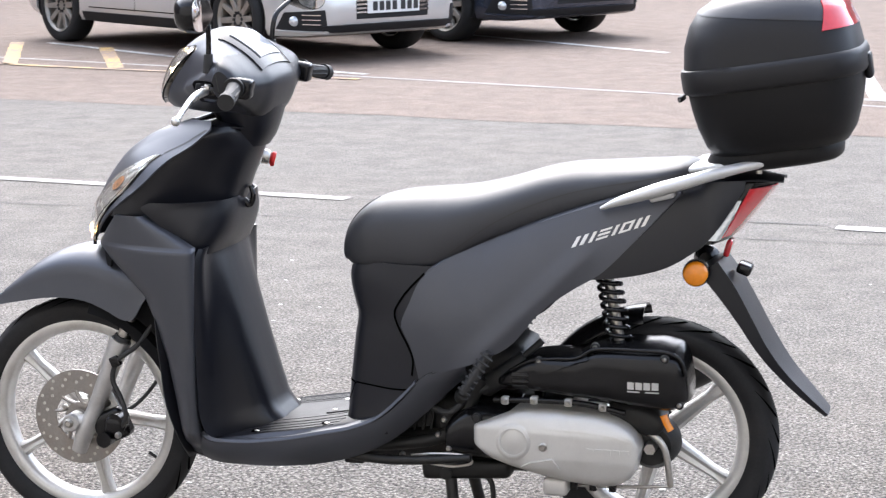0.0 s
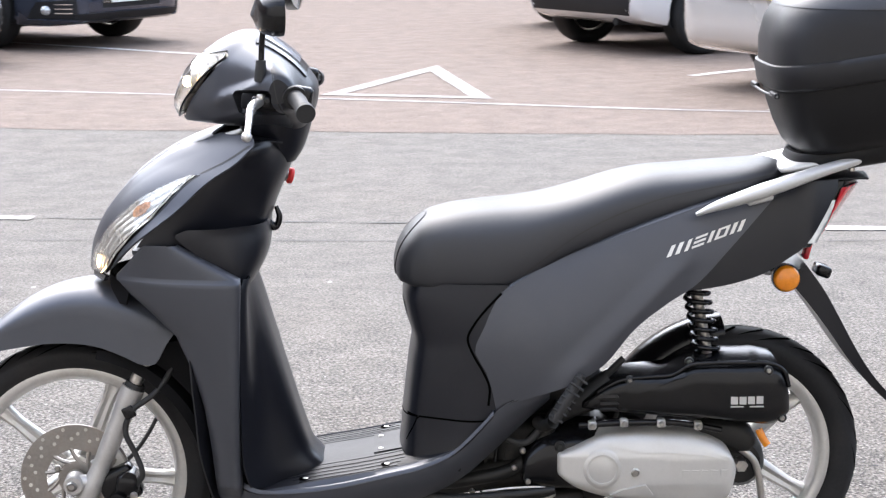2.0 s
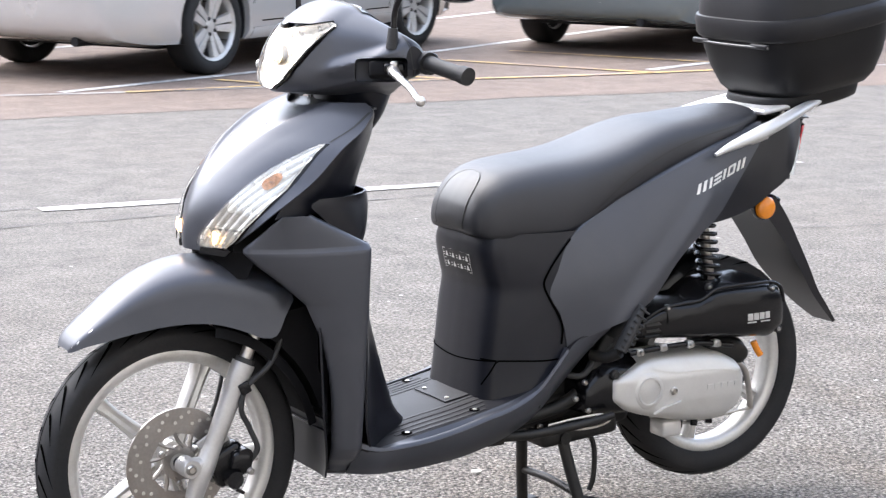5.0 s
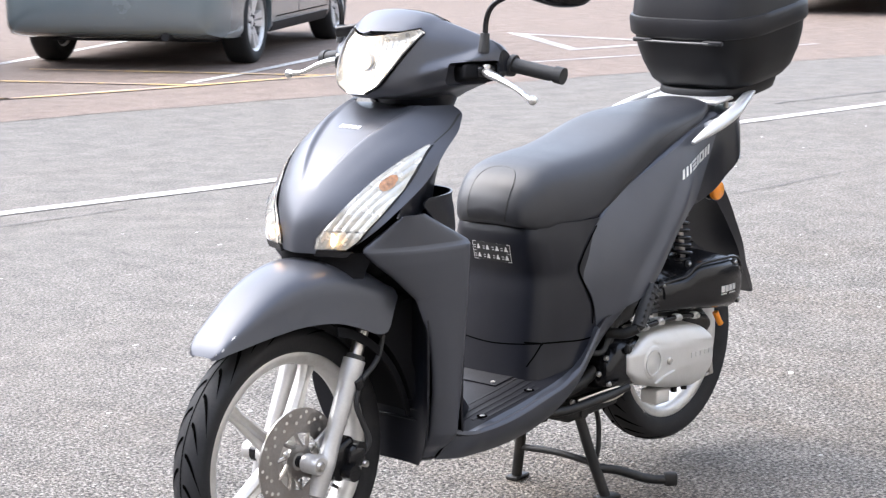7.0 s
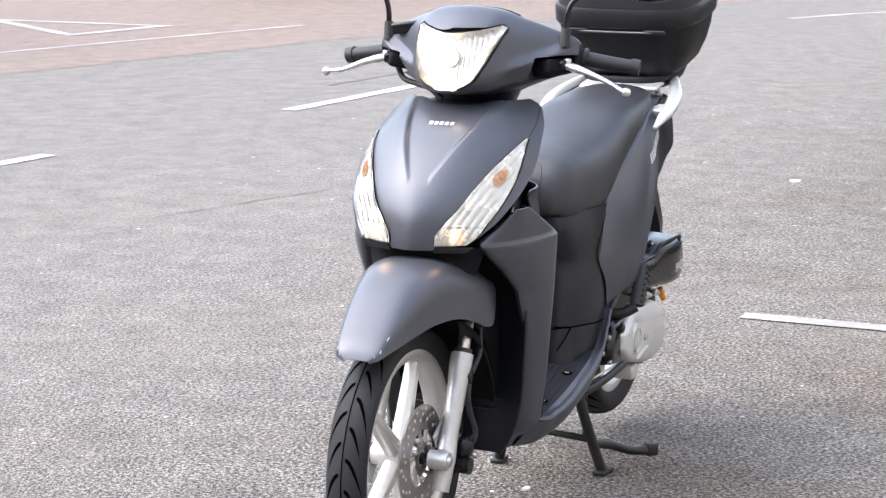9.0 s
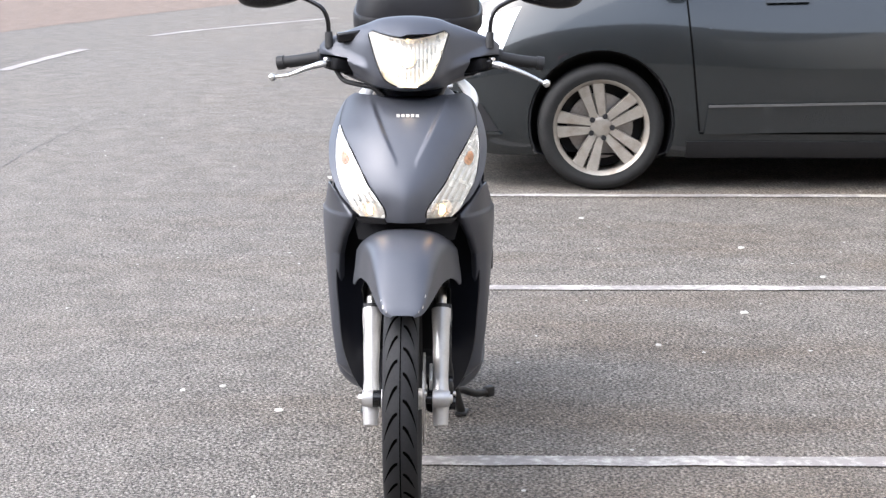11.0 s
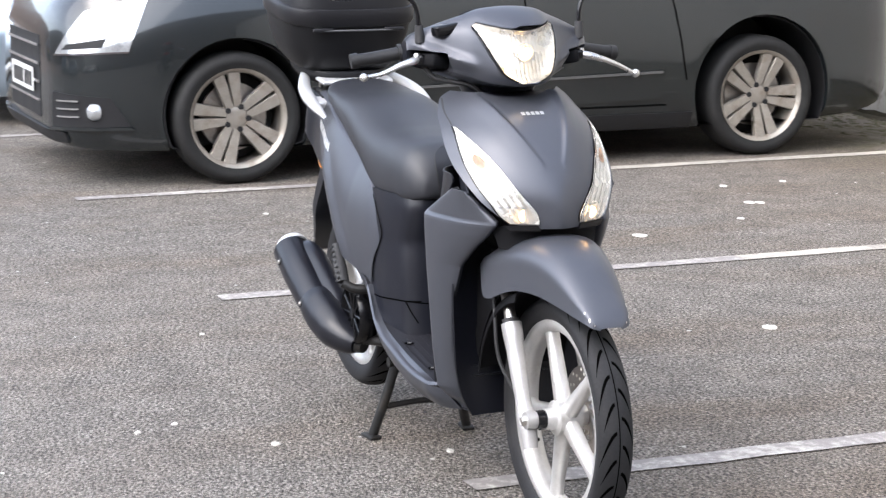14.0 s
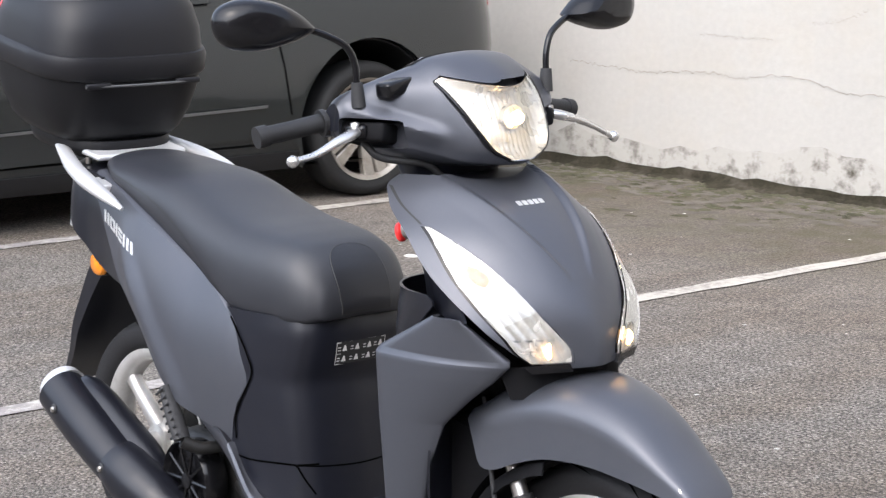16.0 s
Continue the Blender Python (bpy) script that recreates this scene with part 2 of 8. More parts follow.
GREY_ASPHALT = asphalt("grey_asphalt", (0.335, 0.307, 0.272), (0.125, 0.113, 0.099), (0.48, 0.445, 0.395), (0.300, 0.262, 0.222), 0.45)
RED_ASPHALT = asphalt("red_asphalt", (0.372, 0.286, 0.232), (0.23, 0.170, 0.135), (0.50, 0.42, 0.36), (0.35, 0.275, 0.227), 0.55, 0.0)
WHITE_LINE = worn_paint("white_road_paint", (0.66, 0.64, 0.60), (0.22, 0.21, 0.20), 0.42)
OLD_LINE = worn_paint("worn_white_paint", (0.48, 0.456, 0.41), (0.22, 0.20, 0.19), 0.36)
FADED_LINE = worn_paint("faded_white_paint", (0.40, 0.37, 0.32), (0.21, 0.19, 0.17), 0.50)
YELLOW_LINE = worn_paint("yellow_road_paint", (0.64, 0.42, 0.10), (0.27, 0.19, 0.15), 0.38)
SEAM = material("bitumen_seam", (0.085, 0.08, 0.075), 0.85, vary=0.3)
WALL_PAINT = material("white_wall_render", (0.42, 0.402, 0.366), 0.9, vary=0.08, scale=1.2, fine=30, bump=1.0, bump_scale=22,
                      dirt=(0.42, 0.36, 0.27), dirt_amount=0.32, dirt_scale=1.3)
WALL_FOOT = material("stained_wall_foot", (0.41, 0.39, 0.352), 0.95, vary=0.06, scale=5, fine=40, bump=0.7, bump_scale=25,
                     dirt=(0.06, 0.052, 0.036), dirt_amount=1.0, dirt_scale=9, spec=0.08)
FOOT_DIRT = material("damp_foot_dirt", (0.032, 0.028, 0.019), 1.0, vary=0.5, scale=6, fine=70, bump=1.0, bump_scale=60, dirt=(0.11, 0.095, 0.075), dirt_amount=0.7, dirt_scale=5, spec=0.08)
CRACK = material("dusty_crack", (0.25, 0.225, 0.19), 1.0, vary=0.4, scale=12)
MOSS = material("moss_and_grit", (0.070, 0.067, 0.042), 1.0, vary=0.5, scale=5, fine=60, bump=1.0, bump_scale=60,
                dirt=(0.13, 0.11, 0.09), dirt_amount=0.8, dirt_scale=4, spec=0.08)
BLACK_RUBBER = material("black_rubber", (0.022, 0.022, 0.023), 0.62, vary=0.2, scale=12, fine=150, bump=0.15)
CHALK = material("pale_grit", (0.6, 0.58, 0.53), 0.9, vary=0.15)


# ---- shapes ----
def part(name, bm, mat, parent=None, label="", smooth=True, m=None, crease=50):
    me = bpy.data.meshes.new(name)
    bm.normal_update()
    bm.to_mesh(me)
    bm.free()
    for p in me.polygons:
        p.use_smooth = smooth
    if smooth:
        me.set_sharp_from_angle(angle=radians(crease))
    me.materials.append(mat)
    ob = new(name, me)
    if parent:
        ob.parent = parent
    if m is not None:
        ob.matrix_basis = m
    if label:
        ob["label"] = label
    return ob


def thing(name, label, category, m=None, group="", kind=""):
    ob = new(name)
    ob.empty_display_size = 0.1
    if m is not None:
        ob.matrix_basis = m
    return tagged(ob, label, category, group, kind)


def spline(pts, n):
    """n points spread along a smooth curve through pts."""
    p = np.array(pts, float)
    if len(p) == 2:
        return p[0] + (p[1] - p[0]) * np.linspace(0, 1, n)[:, None]
    d = np.r_[0, np.cumsum(np.maximum(np.linalg.norm(np.diff(p, axis=0), axis=1), 1e-6) ** 0.5)]
    t = np.linspace(0, d[-1], n)
    tan = np.gradient(p, d, axis=0, edge_order=1)
    i = np.clip(np.searchsorted(d, t, side="right") - 1, 0, len(p) - 2)
    h = (d[i + 1] - d[i])[:, None]
    u = (t - d[i])[:, None] / h
    return ((2 * u**3 - 3 * u**2 + 1) * p[i] + (u**3 - 2 * u**2 + u) * h * tan[i]
            + (-2 * u**3 + 3 * u**2) * p[i + 1] + (u**3 - u**2) * h * tan[i + 1])


def curve_at(pts, x):
    """The smooth height at x of a curve through (x, z) points in rising x."""
    p = np.array(pts, float)
    if len(p) == 2:
        return float(np.interp(x, p[:, 0], p[:, 1]))
    x = min(max(x, p[0, 0]), p[-1, 0])
    slope = np.gradient(p[:, 1], p[:, 0])
    i = int(np.clip(np.searchsorted(p[:, 0], x, side="right") - 1, 0, len(p) - 2))
    h = p[i + 1, 0] - p[i, 0]
    u = (x - p[i, 0]) / h
    return float((2 * u**3 - 3 * u**2 + 1) * p[i, 1] + (u**3 - 2 * u**2 + u) * h * slope[i]
                 + (-2 * u**3 + 3 * u**2) * p[i + 1, 1] + (u**3 - u**2) * h * slope[i + 1])


def grid_mesh(rows, closed=False, caps=False, bm=None):
    """Quads between rows of points; closed: each row is a ring; caps: fill the first and last ring."""
    bm = bm or bmesh.new()
    vs = [[bm.verts.new(p) for p in row] for row in rows]
    n = len(rows[0])
    for a, b in zip(vs, vs[1:]):
        for k in range(n if closed else n - 1):
            j = (k + 1) % n
            bm.faces.new((a[k], a[j], b[j], b[k]))
    if caps:
        bm.faces.new(vs[0][::-1])
        bm.faces.new(vs[-1])
    bmesh.ops.recalc_face_normals(bm, faces=bm.faces)
    return bm


def tube(path, radius, sides=10, n=None, bm=None, flat=1.0):
    """A round bar along a smooth path; radius: a number or one for each path point. flat squeezes it in its second axis."""
    n = n or max(8, 6 * len(path))
    pts = spline(path, n) if len(path) > 2 else spline(path, max(2, n if not np.isscalar(radius) else 2))
    rad = np.full(len(pts), radius, float) if np.isscalar(radius) else np.interp(np.linspace(0, 1, len(pts)), np.linspace(0, 1, len(radius)), radius)
    rows, up = [], None
    for k, p in enumerate(pts):
        d = Vector(pts[min(k + 1, len(pts) - 1)] - pts[max(k - 1, 0)]).normalized()
        if up is None:
            up = Vector((0, 0, 1)) if abs(d.z) < 0.9 else Vector((1, 0, 0))
        side = d.cross(up).normalized()
        up = side.cross(d).normalized()
        rows.append([Vector(p) + float(rad[k]) * (math.cos(a) * side + flat * math.sin(a) * up) for a in np.linspace(0, 2 * math.pi, sides, endpoint=False)])
    return grid_mesh(rows, True, True, bm)


def lathe(profile, sides=48, bm=None, axis="y"):
    """Turns (radius, along) points about the y axis (or x, z) into a closed solid of revolution; a profile that ends where it began is a ring."""
    ring = np.allclose(profile[0], profile[-1])
    rows = []
    for a in np.linspace(0, 2 * math.pi, sides, endpoint=False):
        c, s = math.cos(a), math.sin(a)
        row = []
        for r, h in (profile[:-1] if ring else profile):
            row.append({"y": (r * c, h, r * s), "x": (h, r * c, r * s), "z": (r * c, r * s, h)}[axis])
        rows.append(row)
    bm = bm or bmesh.new()
    vs = [[bm.verts.new(p) for p in row] for row in rows]
    n = len(rows[0])
    for k in range(sides):
        a, b = vs[k], vs[(k + 1) % sides]
        for j in range(n if ring else n - 1):
            i = (j + 1) % n
            if (a[j].co - b[j].co).length < 1e-7:
                bm.faces.new((a[j], a[i], b[i]))
            elif (a[i].co - b[i].co).length < 1e-7:
                bm.faces.new((a[j], a[i], b[j]))
            else:
                bm.faces.new((a[j], a[i], b[i], b[j]))
    bmesh.ops.remove_doubles(bm, verts=bm.verts, dist=1e-6)
    bmesh.ops.recalc_face_normals(bm, faces=bm.faces)
    return bm


def box(size, m=None, bevel=0.0, bm=None, seg=2):
    b2 = bmesh.new()
    bmesh.ops.create_cube(b2, size=1.0, matrix=Matrix.Diagonal((*size, 1)))
    if bevel:
        bmesh.ops.bevel(b2, geom=list(b2.edges), offset=bevel, segments=seg, affect="EDGES", profile=0.5)
    if m is not None:
        b2.transform(m)
    if bm is None:
        return b2
    return joined(bm, b2)


def joined(bm, other):
    me = bpy.data.meshes.new("tmp")
    other.to_mesh(me)
    other.free()
    bm.from_mesh(me)
    bpy.data.meshes.remove(me)
    return bm


def thicken(bm, t):
    """Gives a sheet thickness, inwards along its normals."""
    bmesh.ops.recalc_face_normals(bm, faces=bm.faces)
    bmesh.ops.solidify(bm, geom=list(bm.faces), thickness=t)
    return bm


def mirrored(bm):
    """The same mesh on the other side of the xz plane, as a mesh of its own."""
    b2 = bm.copy()
    b2.transform(Matrix.Diagonal((1, -1, 1, 1)))
    bmesh.ops.reverse_faces(b2, faces=b2.faces)
    return b2


def strip(name, pts, width, mat, z, parent=None, ragged=0.004, step=0.12, seed=1):
    """A painted line on the ground along pts, with slightly uneven edges."""
    rng = random.Random(seed)
    p = np.array(pts, float)
    length = np.linalg.norm(np.diff(p, axis=0), axis=1).sum()
    q = spline(p, max(4, int(length / step)))
    rows = []
    for k, c in enumerate(q):
        d = q[min(k + 1, len(q) - 1)] - q[max(k - 1, 0)]
        d = d / np.linalg.norm(d)
        nrm = np.array([-d[1], d[0]])
        a = c + nrm * (width / 2 + rng.uniform(-ragged, ragged))
        b = c - nrm * (width / 2 + rng.uniform(-ragged, ragged))
        rows.append([(a[0], a[1], z), (b[0], b[1], z)])
    bm = grid_mesh(rows)
    for f in bm.faces:
        if f.normal.z < 0:
            f.normal_flip()
    return part(name, bm, mat, parent, smooth=False)


# ---- ground ----
gm = bmesh.new()
edge = 900.0
axis_pts = [-edge, -200, -60, -20, -6, 0, 6, 12, 20, 40, 100, 300, edge]
grid_rows = [[(x, y, 0.0) for x in axis_pts] for y in axis_pts]
grid_mesh(grid_rows, bm=gm)
for f in gm.faces:
    if f.normal.z < 0:
        f.normal_flip()
tagged(part("ground", gm, GREY_ASPHALT, smooth=False), "weathered grey asphalt of a car park", "ground", kind="structure")

border = spline([(-60, 17.5), (-20, 10.8), (-4.3, 8.3), (0.0, 7.65), (4.7, 7.05), (9.1, 6.25), (14, 5.2), (20, 3.4), (30, -0.5), (45, -9.0)], 160)
rngb = random.Random(4)
rm = grid_mesh([[(x + 0.1 * k * 3, y + (rngb.uniform(-0.03, 0.03) if k == 0 else 0) + d, 0.002) for k, d in enumerate((0, 4, 12, 40, 200))] for x, y in border])
for f in rm.faces:
    if f.normal.z < 0:
        f.normal_flip()
tagged(part("pavement_red", rm, RED_ASPHALT, smooth=False), "faded red asphalt of the parking area", "pavement", kind="structure")

def marking(name, pts, width, mat, z, label, seed=1, ragged=0.004):
    return tagged(strip(name, pts, width, mat, z, seed=seed, ragged=ragged), label, "road marking", kind="structure")

# bay lines beside the wall
for k, x in enumerate((0.405, 2.74, 5.07, 7.42, 9.75, 12.1, 14.45)):
    marking("trim_bay_line", [(x, 0.05 if k == 0 else 0.0), (x + 0.011, -2.0)], 0.086, OLD_LINE, 0.004, "worn white line between parking bays", 10 + k, 0.006)
    marking("trim_bay_line", [(x + 0.011, -2.0), (x + 0.02, -4.35)], 0.090, FADED_LINE, 0.004, "faded white line between parking bays near the wall", 20 + k, 0.008)
# dashed centre line of the road
def road_y(x):
    return curve_at([(-30, 8.6), (-12, 6.05), (-2.7, 4.95), (1.3, 4.39), (4.0, 4.10), (8.7, 3.70), (11.5, 3.55), (14.0, 3.30), (16, 2.92), (19.0, 1.3), (24, -1.8)], x)
for k, (a, b) in enumerate(((-9.2, -7.0), (-5.0, -0.85), (1.33, 4.95), (7.15, 10.15), (11.9, 14.2), (15.95, 19.0), (20.6, 22.6))):
    marking("trim_centre_line", [(x, road_y(x)) for x in np.linspace(a, b, 6)], 0.10, WHITE_LINE if k in (2, 3) else OLD_LINE, 0.004, "white painted dash of the road centre line", 30 + k)
# edge line of the red parking area
marking("trim_edge_line", [(-14, 13.6), (-6, 11.25), (-2.65, 10.25), (0.5, 9.25), (2.87, 8.43), (6.0, 8.0), (9.6, 7.35), (13, 6.6)], 0.07, OLD_LINE, 0.005, "faded white edge line on red asphalt", 40)
for k, pts in enumerate((((2.95, 8.5), (5.4, 9.45), (7.4, 10.4), (9.6, 11.5)), ((2.8, 10.7), (3.4, 11.2), (5.5, 12.1)), ((7.0, 12.3), (7.9, 12.72), (9.2, 13.4)),
                         ((7.0, 8.0), (8.0, 8.35), (10.2, 9.3)), ((-2.45, 10.35), (-3.5, 10.9), (-6.0, 12.6)), ((-0.6, 12.6), (-3.6, 14.9)))):
    marking("trim_slant_line", pts, 0.085, WHITE_LINE, 0.006, "white line of a slanted parking bay", 50 + k)
marking("trim_yellow_line", [(3.3, 8.32), (4.7, 8.22), (6.4, 7.88), (8.5, 7.65)], 0.07, YELLOW_LINE, 0.008, "yellow line of a hatched no-parking strip", 60)
for k, (a, b) in enumerate((((4.1, 8.75), (4.35, 8.26)), ((4.85, 9.05), (5.5, 8.05)), ((6.0, 9.5), (6.9, 7.82)), ((6.95, 9.7), (8.0, 7.72)))):
    marking("trim_yellow_line", [a, b], 0.07, YELLOW_LINE, 0.008, "yellow hatching on red asphalt", 61 + k)
marking("trim_yellow_line", [(-8.0, 11.6), (-5.4, 10.6), (-2.4, 9.98)], 0.08, YELLOW_LINE, 0.008, "yellow line of a hatched no-parking strip", 70)
for k, (a, b) in enumerate((((-6.3, 12.6), (-5.4, 10.6)), ((-5.3, 12.2), (-4.45, 10.45)), ((-4.0, 11.3), (-3.45, 10.2)))):
    marking("trim_yellow_line", [a, b], 0.12, YELLOW_LINE, 0.008, "yellow hatching on red asphalt", 71 + k)

def triangle_mark(a, b, c, w):
    """A give-way triangle painted as a closed outline."""
    p = [Vector((*q, 0.006)) for q in (a, b, c)]
    mid = sum(p, Vector()) / 3
    inner = []
    for k in range(3):
        e1, e2 = (p[k - 1] - p[k]).normalized(), (p[(k + 1) % 3] - p[k]).normalized()
        half = math.acos(max(-1, min(1, e1.dot(e2)))) / 2
        inner.append(p[k] + (e1 + e2).normalized() * (w / math.sin(half)))
    bm = bmesh.new()
    o, i = [bm.verts.new(v) for v in p], [bm.verts.new(v) for v in inner]
    for k in range(3):
        j = (k + 1) % 3
        f = bm.faces.new((o[k], o[j], i[j], i[k]))
    bm.normal_update()
    for f in bm.faces:
        if f.normal.z < 0:
            f.normal_flip()
    return tagged(part("trim_give_way_triangle", bm, OLD_LINE, smooth=False), "white give-way triangle painted on red asphalt", "road marking", kind="structure")

triangle_mark((0.22, 9.55), (1.04, 11.65), (1.32, 9.24), 0.12)
triangle_mark((11.0, 7.75), (12.3, 9.5), (12.4, 7.55), 0.12)
# seams and cracks
def crack(pts, w, seed):
    rng = random.Random(seed)
    q = spline(pts, 40)
    q = [(x + rng.uniform(-0.012, 0.012), y + rng.uniform(-0.012, 0.012)) for x, y in q]
    return tagged(strip("trim_crack", q, w, SEAM, 0.003, ragged=w * 0.4, step=0.05, seed=seed), "dark crack in the asphalt", "crack", kind="structure")

crack([(-0.8, 4.68), (0.4, 4.52), (1.3, 4.42)], 0.012, 80)
crack([(3.6, 2.62), (4.69, 2.29), (5.33, 2.23), (6.2, 2.25), (6.9, 2.24), (7.6, 2.20), (8.35, 2.13), (8.7, 1.85)], 0.007, 81)
crack([(8.5, 4.2), (10.5, 4.0), (13.0, 3.6)], 0.02, 82)
crack([(-3.0, 4.3), (0.0, 4.1), (3.0, 3.95)], 0.008, 83)

# loose grit: pale and dark chips
def chips(name, n, size, mat, seed, label, span):
    rng = random.Random(seed)
    bm = bmesh.new()
    for _ in range(n):
        x, y = rng.uniform(*span[0]), rng.uniform(*span[1])
        s = size * rng.uniform(0.5, 1.6)
        a0 = rng.uniform(0, 6.28)
        k = rng.randint(4, 6)
        ring = [bm.verts.new((x + s * rng.uniform(0.5, 1) * math.cos(a0 + 6.283 * i / k) * 1.5, y + s * rng.uniform(0.5, 1) * math.sin(a0 + 6.283 * i / k), 0.001)) for i in range(k)]
        tip = bm.verts.new((x, y, 0.001 + 0.25 * s))
        for i in range(k):
            bm.faces.new((ring[i], ring[(i + 1) % k], tip))
    return tagged(part(name, bm, mat, smooth=False), label, "grit", kind="stuff")

chips("pale_grit", 420, 0.006, CHALK, 5, "pale chips of grit scattered over the asphalt", ((-3.5, 9), (-4.5, 3.5)))
chips("dark_grit", 260, 0.006, SEAM, 6, "dark crumbs of grit on the asphalt", ((-3, 6), (-4, 3)))
for x, y, s in ((1.66, -1.486, 0.035), (3.32, -1.874, 0.042), (1.15, 0.66, 0.012), (0.92, 0.363, 0.016), (2.3, -1.1, 0.02), (3.9, -2.7, 0.035), (4.1, -3.6, 0.04), (0.2, -1.9, 0.02), (-0.9, 1.4, 0.014), (4.37, -2.83, 0.03), (3.88, -2.74, 0.032), (3.54, -2.45, 0.022), (4.4, -3.16, 0.025), (3.62, -1.26, 0.018), (2.98, -1.48, 0.016), (5.68, 0.51, 0.045), (1.2, 0.55, 0.012), (1.78, -0.76, 0.014), (4.38, -0.66, 0.018), (0.7, -0.02, 0.016), (2.22, 0.2, 0.012)):
    bm = bmesh.new()
    rng = random.Random(int(x * 100))
    ring = [(x + s * rng.uniform(0.6, 1) * math.cos(a), y + s * rng.uniform(0.5, 0.8) * math.sin(a)) for a in np.linspace(0, 6.0, 8)]
    lo, hi = [bm.verts.new((*p, 0.0005)) for p in ring], [bm.verts.new((*p, 0.004 + rng.uniform(0, 0.002))) for p in ring]
    bm.faces.new(hi)
    for i in range(8):
        bm.faces.new((lo[i], lo[(i + 1) % 8], hi[(i + 1) % 8], hi[i]))
    tagged(part("paper_scrap", bm, CHALK, smooth=False), "small pale flake of litter on the asphalt", "litter", "litter")

# white wall behind the bays, with its stained foot and the mossy strip along it
WALL_Y = -5.0
rngw = random.Random(9)
rows = []
for x in np.linspace(-25, 45, 281):
    rows.append([(x, WALL_Y, 0.0), (x, WALL_Y, 0.5), (x, WALL_Y, 5.9), (x, WALL_Y - 0.02, 5.92), (x, WALL_Y - 0.28, 5.92), (x, WALL_Y - 0.3, 5.9), (x, WALL_Y - 0.3, 0.0)])
wall = tagged(part("wall_south", grid_mesh(rows, True, True), WALL_PAINT, smooth=False), "white painted rendered wall, cracked and stained", "wall", kind="structure")
rows = []
for x in np.linspace(-25, 45, 561):
    h = 0.17 + 0.10 * noise.noise((x * 0.9, 0, 0)) + 0.07 * noise.noise((x * 4.1, 3, 0)) + rngw.uniform(-0.025, 0.025)
    rows.append([(x, WALL_Y + 0.004, 0.0), (x, WALL_Y + 0.003 + rngw.uniform(0, 0.001), h * 0.5), (x, WALL_Y + 0.002, max(0.02, h))])
part("stained_foot", grid_mesh(rows), WALL_FOOT, wall, "flaking stained plaster at the foot of the wall", smooth=False)
rows = []
for x in np.linspace(-25, 45, 700):
    d = max(0.04, 0.08 + 0.06 * noise.noise((x * 0.8, 7, 0)) + 0.09 * noise.noise((x * 3.3, 9, 0)) + rngw.uniform(-0.03, 0.03))
    rows.append([(x, WALL_Y + 0.013, 0.035 + 0.03 * max(0.0, noise.noise((x * 6.0, 1, 4))) + rngw.uniform(0, 0.02)), (x, WALL_Y + 0.3 * d, 0.012 + rngw.uniform(0, 0.008)), (x, WALL_Y + d, 0.001)])
tagged(part("moss_strip", grid_mesh(rows), FOOT_DIRT), "damp moss and grit along the foot of the wall", "moss", kind="stuff")
def moss_clumps(name, mat, n, reach, size, seed, label, height):
    """Low ragged clumps, thickest along the wall and thinning out over the asphalt."""
    rng = random.Random(seed)
    bm = bmesh.new()
    for _ in range(n):
        x = rng.uniform(-3, 13)
        y = WALL_Y + 0.03 + min(rng.expovariate(1 / reach), reach * 3.2) * (0.8 + 0.7 * noise.noise((x * 1.1, 2, 5)))
        r = size * rng.uniform(0.25, 1.3)
        k = 7
        ring = [bm.verts.new((x + r * rng.uniform(0.4, 1.0) * 1.7 * math.cos(6.283 * i / k), y + r * rng.uniform(0.4, 1.0) * math.sin(6.283 * i / k), 0.001)) for i in range(k)]
        tip = bm.verts.new((x, y, 0.002 + height * rng.uniform(0.3, 1)))
        for i in range(k):
            bm.faces.new((ring[i], ring[(i + 1) % k], tip))
    return tagged(part(name, bm, mat, smooth=False), label, "moss", kind="stuff")

DAMP = material("damp_dirt", (0.12, 0.105, 0.088), 0.95, vary=0.35, scale=7, fine=120, bump=0.6, bump_scale=90, spec=0.08)
moss_clumps("damp_dirt", DAMP, 2600, 0.32, 0.045, 21, "thin dark dirt washed over the asphalt by the wall", 0.002)
moss_clumps("moss_clumps", MOSS, 2800, 0.24, 0.034, 22, "small clumps of moss on the asphalt by the wall", 0.008)
def wall_crack(pts, w, seed):
    rng = random.Random(seed)
    q = spline(pts, 70)
    rows = []
    for x, z in q:
        z += rng.uniform(-0.009, 0.009)
        ww = w * rng.uniform(0.3, 1.2)
        rows.append([(x, WALL_Y + 0.0045, z + ww), (x, WALL_Y + 0.0045, z - ww)])
    part("crack", grid_mesh(rows), CRACK, wall, "thin crack in the wall's render", smooth=False)

wall_crack([(5.52, 0.515), (5.30, 0.505), (5.06, 0.49), (4.80, 0.50), (4.59, 0.515), (4.36, 0.50)], 0.0018, 1)
wall_crack([(4.36, 0.50), (4.07, 0.53), (3.75, 0.475), (3.54, 0.48), (3.2, 0.50), (2.7, 0.46)], 0.0016, 2)
wall_crack([(4.63, 0.69), (4.4, 0.685), (4.18, 0.69)], 0.0014, 3)
wall_crack([(4.36, 0.49), (4.355, 0.32), (4.35, 0.11)], 0.0010, 4)
wall_crack([(5.06, 0.44), (5.07, 0.28), (5.05, 0.12)], 0.0007, 6)
wall_crack([(3.95, 0.77), (3.8, 0.79), (3.64, 0.84)], 0.0012, 5)

